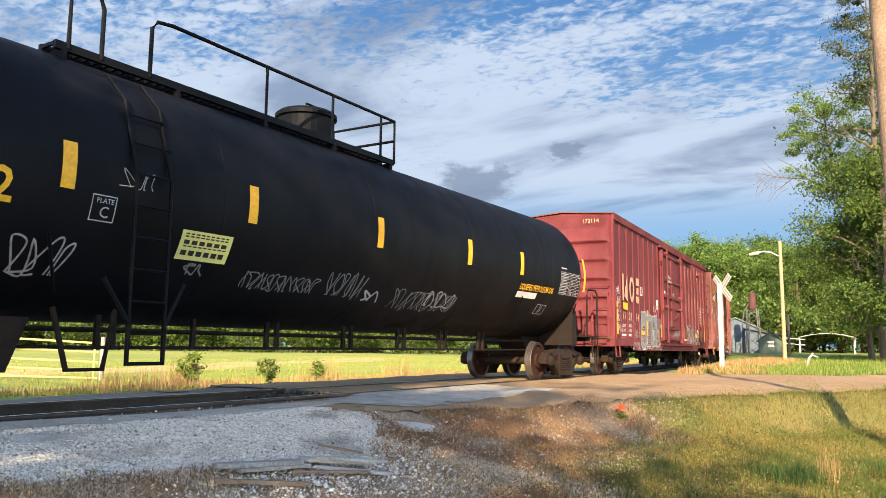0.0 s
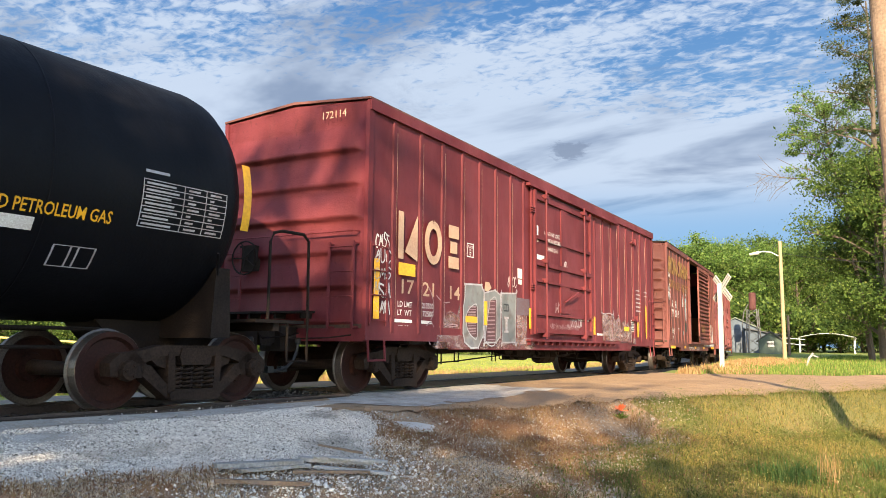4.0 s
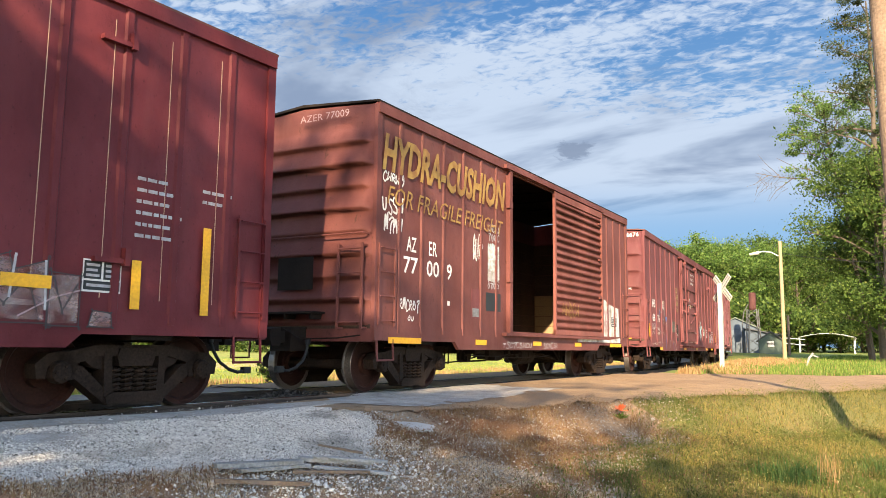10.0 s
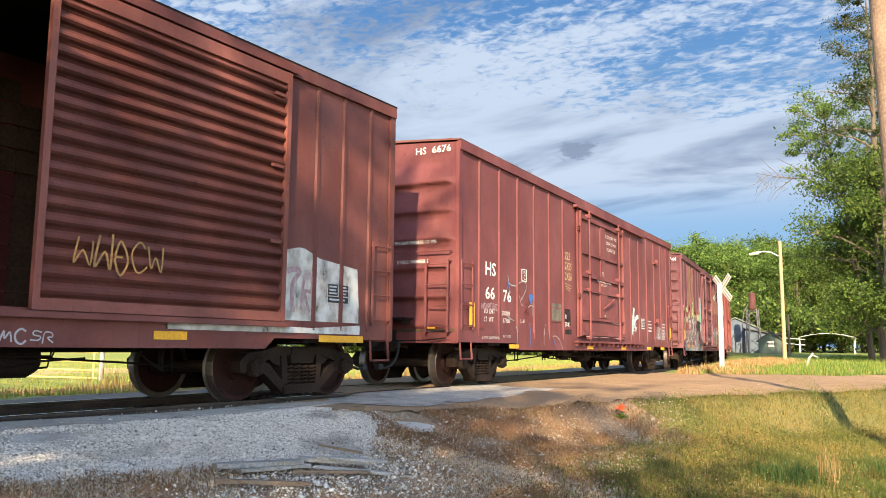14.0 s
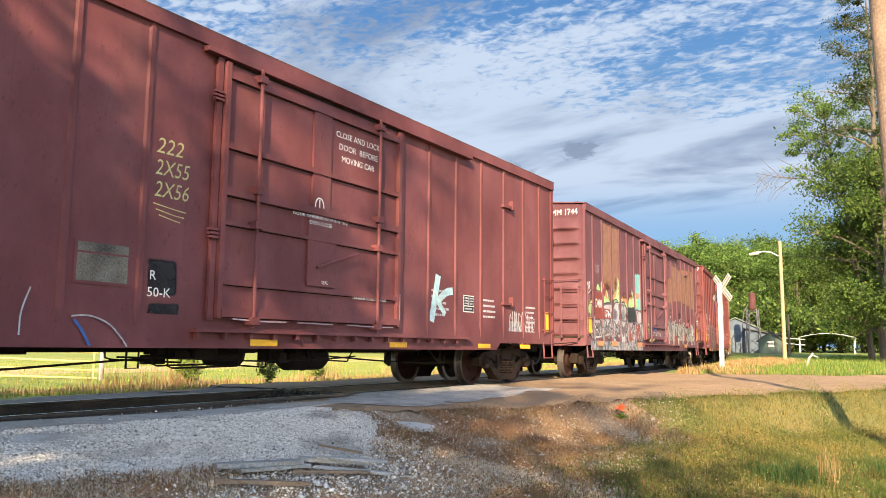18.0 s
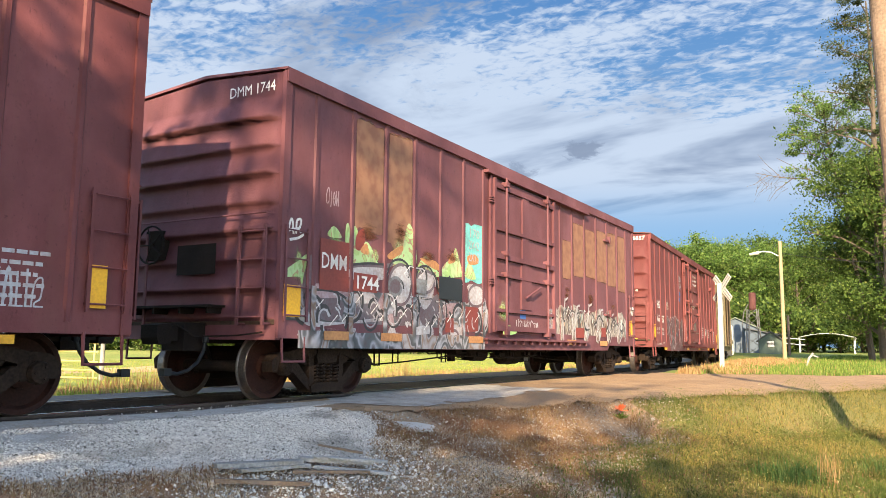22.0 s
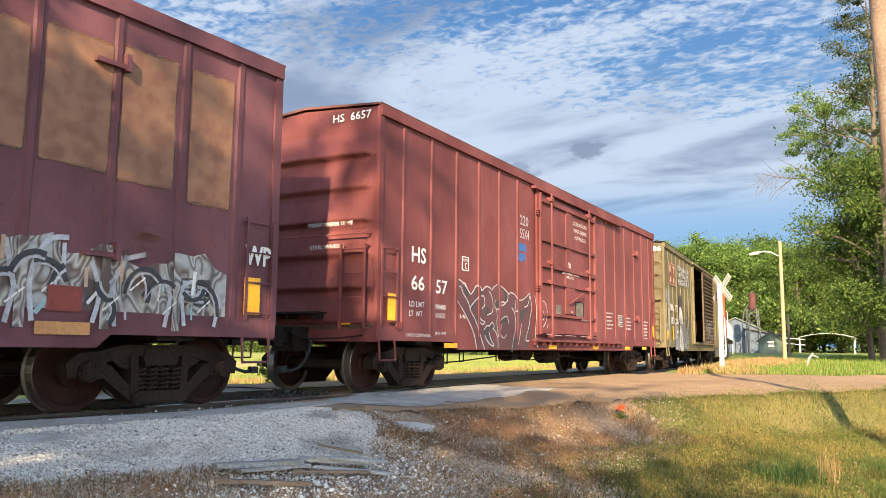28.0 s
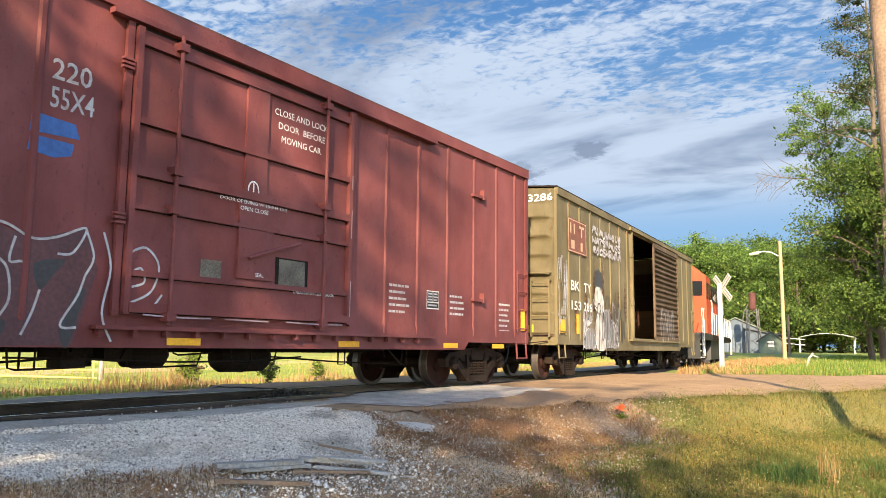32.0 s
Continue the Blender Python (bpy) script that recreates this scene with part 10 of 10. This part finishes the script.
# ---- clutter in the foreground ----
def board(x0, y0, x1, y1, w, th, mat, lift, label, seed):
    """A split weathered board from one end to the other."""
    rnd = random.Random(seed)
    a, b = Vector((x0, y0, rough_z(x0, y0) + lift)), Vector((x1, y1, rough_z(x1, y1) + lift))
    d = (b - a)
    n = Vector((-d.y, d.x, 0)).normalized()
    bm = BM()
    rings = []
    for k in range(9):
        p = a + d * (k / 8)
        j = 0.012
        e0, e1 = w / 2 * (1 if 0 < k < 8 else rnd.uniform(0.5, 0.9)), w / 2 * (1 if 0 < k < 8 else rnd.uniform(0.3, 0.9))
        rings.append([bm.verts.new(p + n * -(e0 + rnd.uniform(-j, j)) + Vector((0, 0, rnd.uniform(0, 0.008)))), bm.verts.new(p + n * (e1 + rnd.uniform(-j, j))),
                      bm.verts.new(p + n * (e1 + rnd.uniform(-j, j)) + Vector((0, 0, th))), bm.verts.new(p + n * -(e0 + rnd.uniform(-j, j)) + Vector((0, 0, th)))])
    for u, v in zip(rings, rings[1:]):
        for i in range(4):
            bm.faces.new((u[i], u[(i + 1) % 4], v[(i + 1) % 4], v[i]))
    bm.faces.new(rings[0][::-1])
    bm.faces.new(rings[-1])
    bmesh.ops.recalc_face_normals(bm, faces=bm.faces)
    tagged(new("board", mesh_of("board", bm, mat)), label, "board", "loose boards by the shoulder")


board(4.27, 4.86, 5.02, 4.66, 0.13, 0.035, M_PLANK, 0.060, "split grey weathered board on the soil", 1)
board(4.40, 4.72, 5.05, 4.60, 0.07, 0.03, M_PLANK, 0.040, "split grey weathered board on the soil", 2)
board(5.06, 4.74, 5.48, 4.28, 0.12, 0.03, M_PLANK, 0.065, "split grey weathered board on the soil", 3)
board(5.12, 4.62, 5.58, 4.18, 0.10, 0.025, M_PLANK, 0.095, "split grey weathered board on the soil", 4)
board(5.02, 4.52, 5.42, 4.02, 0.08, 0.025, M_PLANK, 0.050, "split grey weathered board on the soil", 5)
board(4.75, 4.50, 5.28, 4.14, 0.05, 0.025, M_PLANKBR, 0.050, "rotten brown board sunk in the soil", 6)
board(4.00, 4.55, 4.62, 4.20, 0.07, 0.03, M_PLANKBR, 0.040, "rotten brown board sunk in the soil", 7)
board(5.55, 4.95, 5.70, 4.55, 0.05, 0.02, M_PLANKBR, 0.080, "rotten brown board sunk in the soil", 8)
board(7.0, 6.05, 7.45, 5.95, 0.04, 0.03, M_PLANKBR, 0.050, "dark broken stick on the gravel", 9)
bm = BM()
pts = [(7.30, 5.40), (7.62, 5.30), (7.72, 5.12), (7.45, 4.96), (7.18, 5.05)]
lo = [bm.verts.new((x, y, rough_z(x, y) + 0.02)) for x, y in pts]
hi = [bm.verts.new((x, y, rough_z(x, y) + 0.05)) for x, y in pts]
bm.faces.new(lo[::-1])
bm.faces.new(hi)
for i in range(5):
    bm.faces.new((lo[i], lo[(i + 1) % 5], hi[(i + 1) % 5], hi[i]))
bmesh.ops.bevel(bm, geom=bm.edges[:], offset=0.01, segments=1)
tagged(new("slab", mesh_of("slab", bm, M_SLAB)), "pale broken slab lying on the pebbles", "slab")

# the orange flower and the shrubs
fx, fy = 11.12, 4.15
fl = thing("flower", pose(fx, fy, rough_z(fx, fy)), "orange flower with green leaves at the road's edge", "flower")
rnd = random.Random(3)
for k in range(9):
    a = k * 0.698
    bm = BM()
    prism(bm, [(0, -0.018), (0.08, -0.03), (0.115, 0), (0.08, 0.03), (0, 0.018)], -0.003, 0.003, Matrix.Translation((0, 0, 0.12)) @ Matrix.Rotation(a, 4, "Z") @ Matrix.Rotation(radians(rnd.uniform(-60, 10)), 4, "Y") @ Matrix.Rotation(radians(90), 4, "X"))
    part("petal", bm, M_ORANGEF, fl)
for k in range(12):
    a = k * 0.55
    bm = BM()
    prism(bm, [(0, -0.012), (0.09, -0.02), (0.15, 0), (0.09, 0.02), (0, 0.012)], -0.002, 0.002, Matrix.Rotation(a, 4, "Z") @ Matrix.Rotation(radians(rnd.uniform(-50, -10)), 4, "Y") @ Matrix.Rotation(radians(90), 4, "X"))
    part("leaf", bm, M_LEAF, fl)
SHRUB = tree_meshes(41, 0.80, 0.26, 12, 46, 16, 0.035, M_LEAF, 0.12, 0.018, 0.09)
plant(SHRUB, 12.7, 15.4, 0, 1.0, "small green shrub in the trackside grass", "shrubs by the track", "shrub", 0.02)
plant(SHRUB, 12.9, 13.0, 90, 0.75, "small green shrub in the trackside grass", "shrubs by the track", "shrub", 0.02)
plant(SHRUB, 16.0, 14.4, 200, 0.7, "small green shrub in the trackside grass", "shrubs by the track", "shrub", 0.02)


def pick_stalk(rng):
    return 9.35 + 0.10 * rng.normal(), 1.22 + 0.07 * rng.normal()


def pick_clump(rng):
    k = int(rng.integers(0, 5))
    cx, cy = ((11.2, 16.2), (11.9, 15.8), (12.6, 15.9), (18.0, 16.0), (22.5, 16.4))[k]
    return cx + 0.35 * rng.normal(), cy + 0.3 * rng.normal()


blades("weed_stalks", 70, pick_stalk, 0.50, 0.006, M_TANG, "dry tan weed stalks standing in the grass", 21, 0.3)
blades("tan_tufts", 1100, pick_clump, 0.50, 0.009, M_TANG, "tall tan tufts of dry grass by the track", 22, 0.25)
# ---- what moves ----
def car_pose(s, tc):
    a, b = rail_line(s - tc / 2)[0], rail_line(s + tc / 2)[0]
    d, m = b - a, (a + b) / 2
    return Matrix.Translation(m) @ Matrix.Rotation(math.atan2(d.y, d.x), 4, "Z")


def motions():
    """The train rolls towards the camera and past it, its wheels turning with the way it has come."""
    for k, ob in enumerate([CLOUDS] + SCUDS):
        turn = 0.15 if k == 0 else -1.7
        walk(ob, [(0.0, pose(0, 0, 0)), (16.0, pose(0, 0, 0, 0, 0, turn / 2)), (32.0, pose(0, 0, 0, 0, 0, turn))])
    for car, at, tc, sets in TRAIN:
        walk(car, [(k * 0.8, car_pose(at - run(k * 0.8), tc)) for k in range(41)])
        for ws, u in sets:
            walk(ws, [(k * 0.2, pose(u, 0, 0.419) @ Matrix.Rotation(-(run(k * 0.2) - run(0)) / 0.419, 4, "Y")) for k in range(161)])


motions()
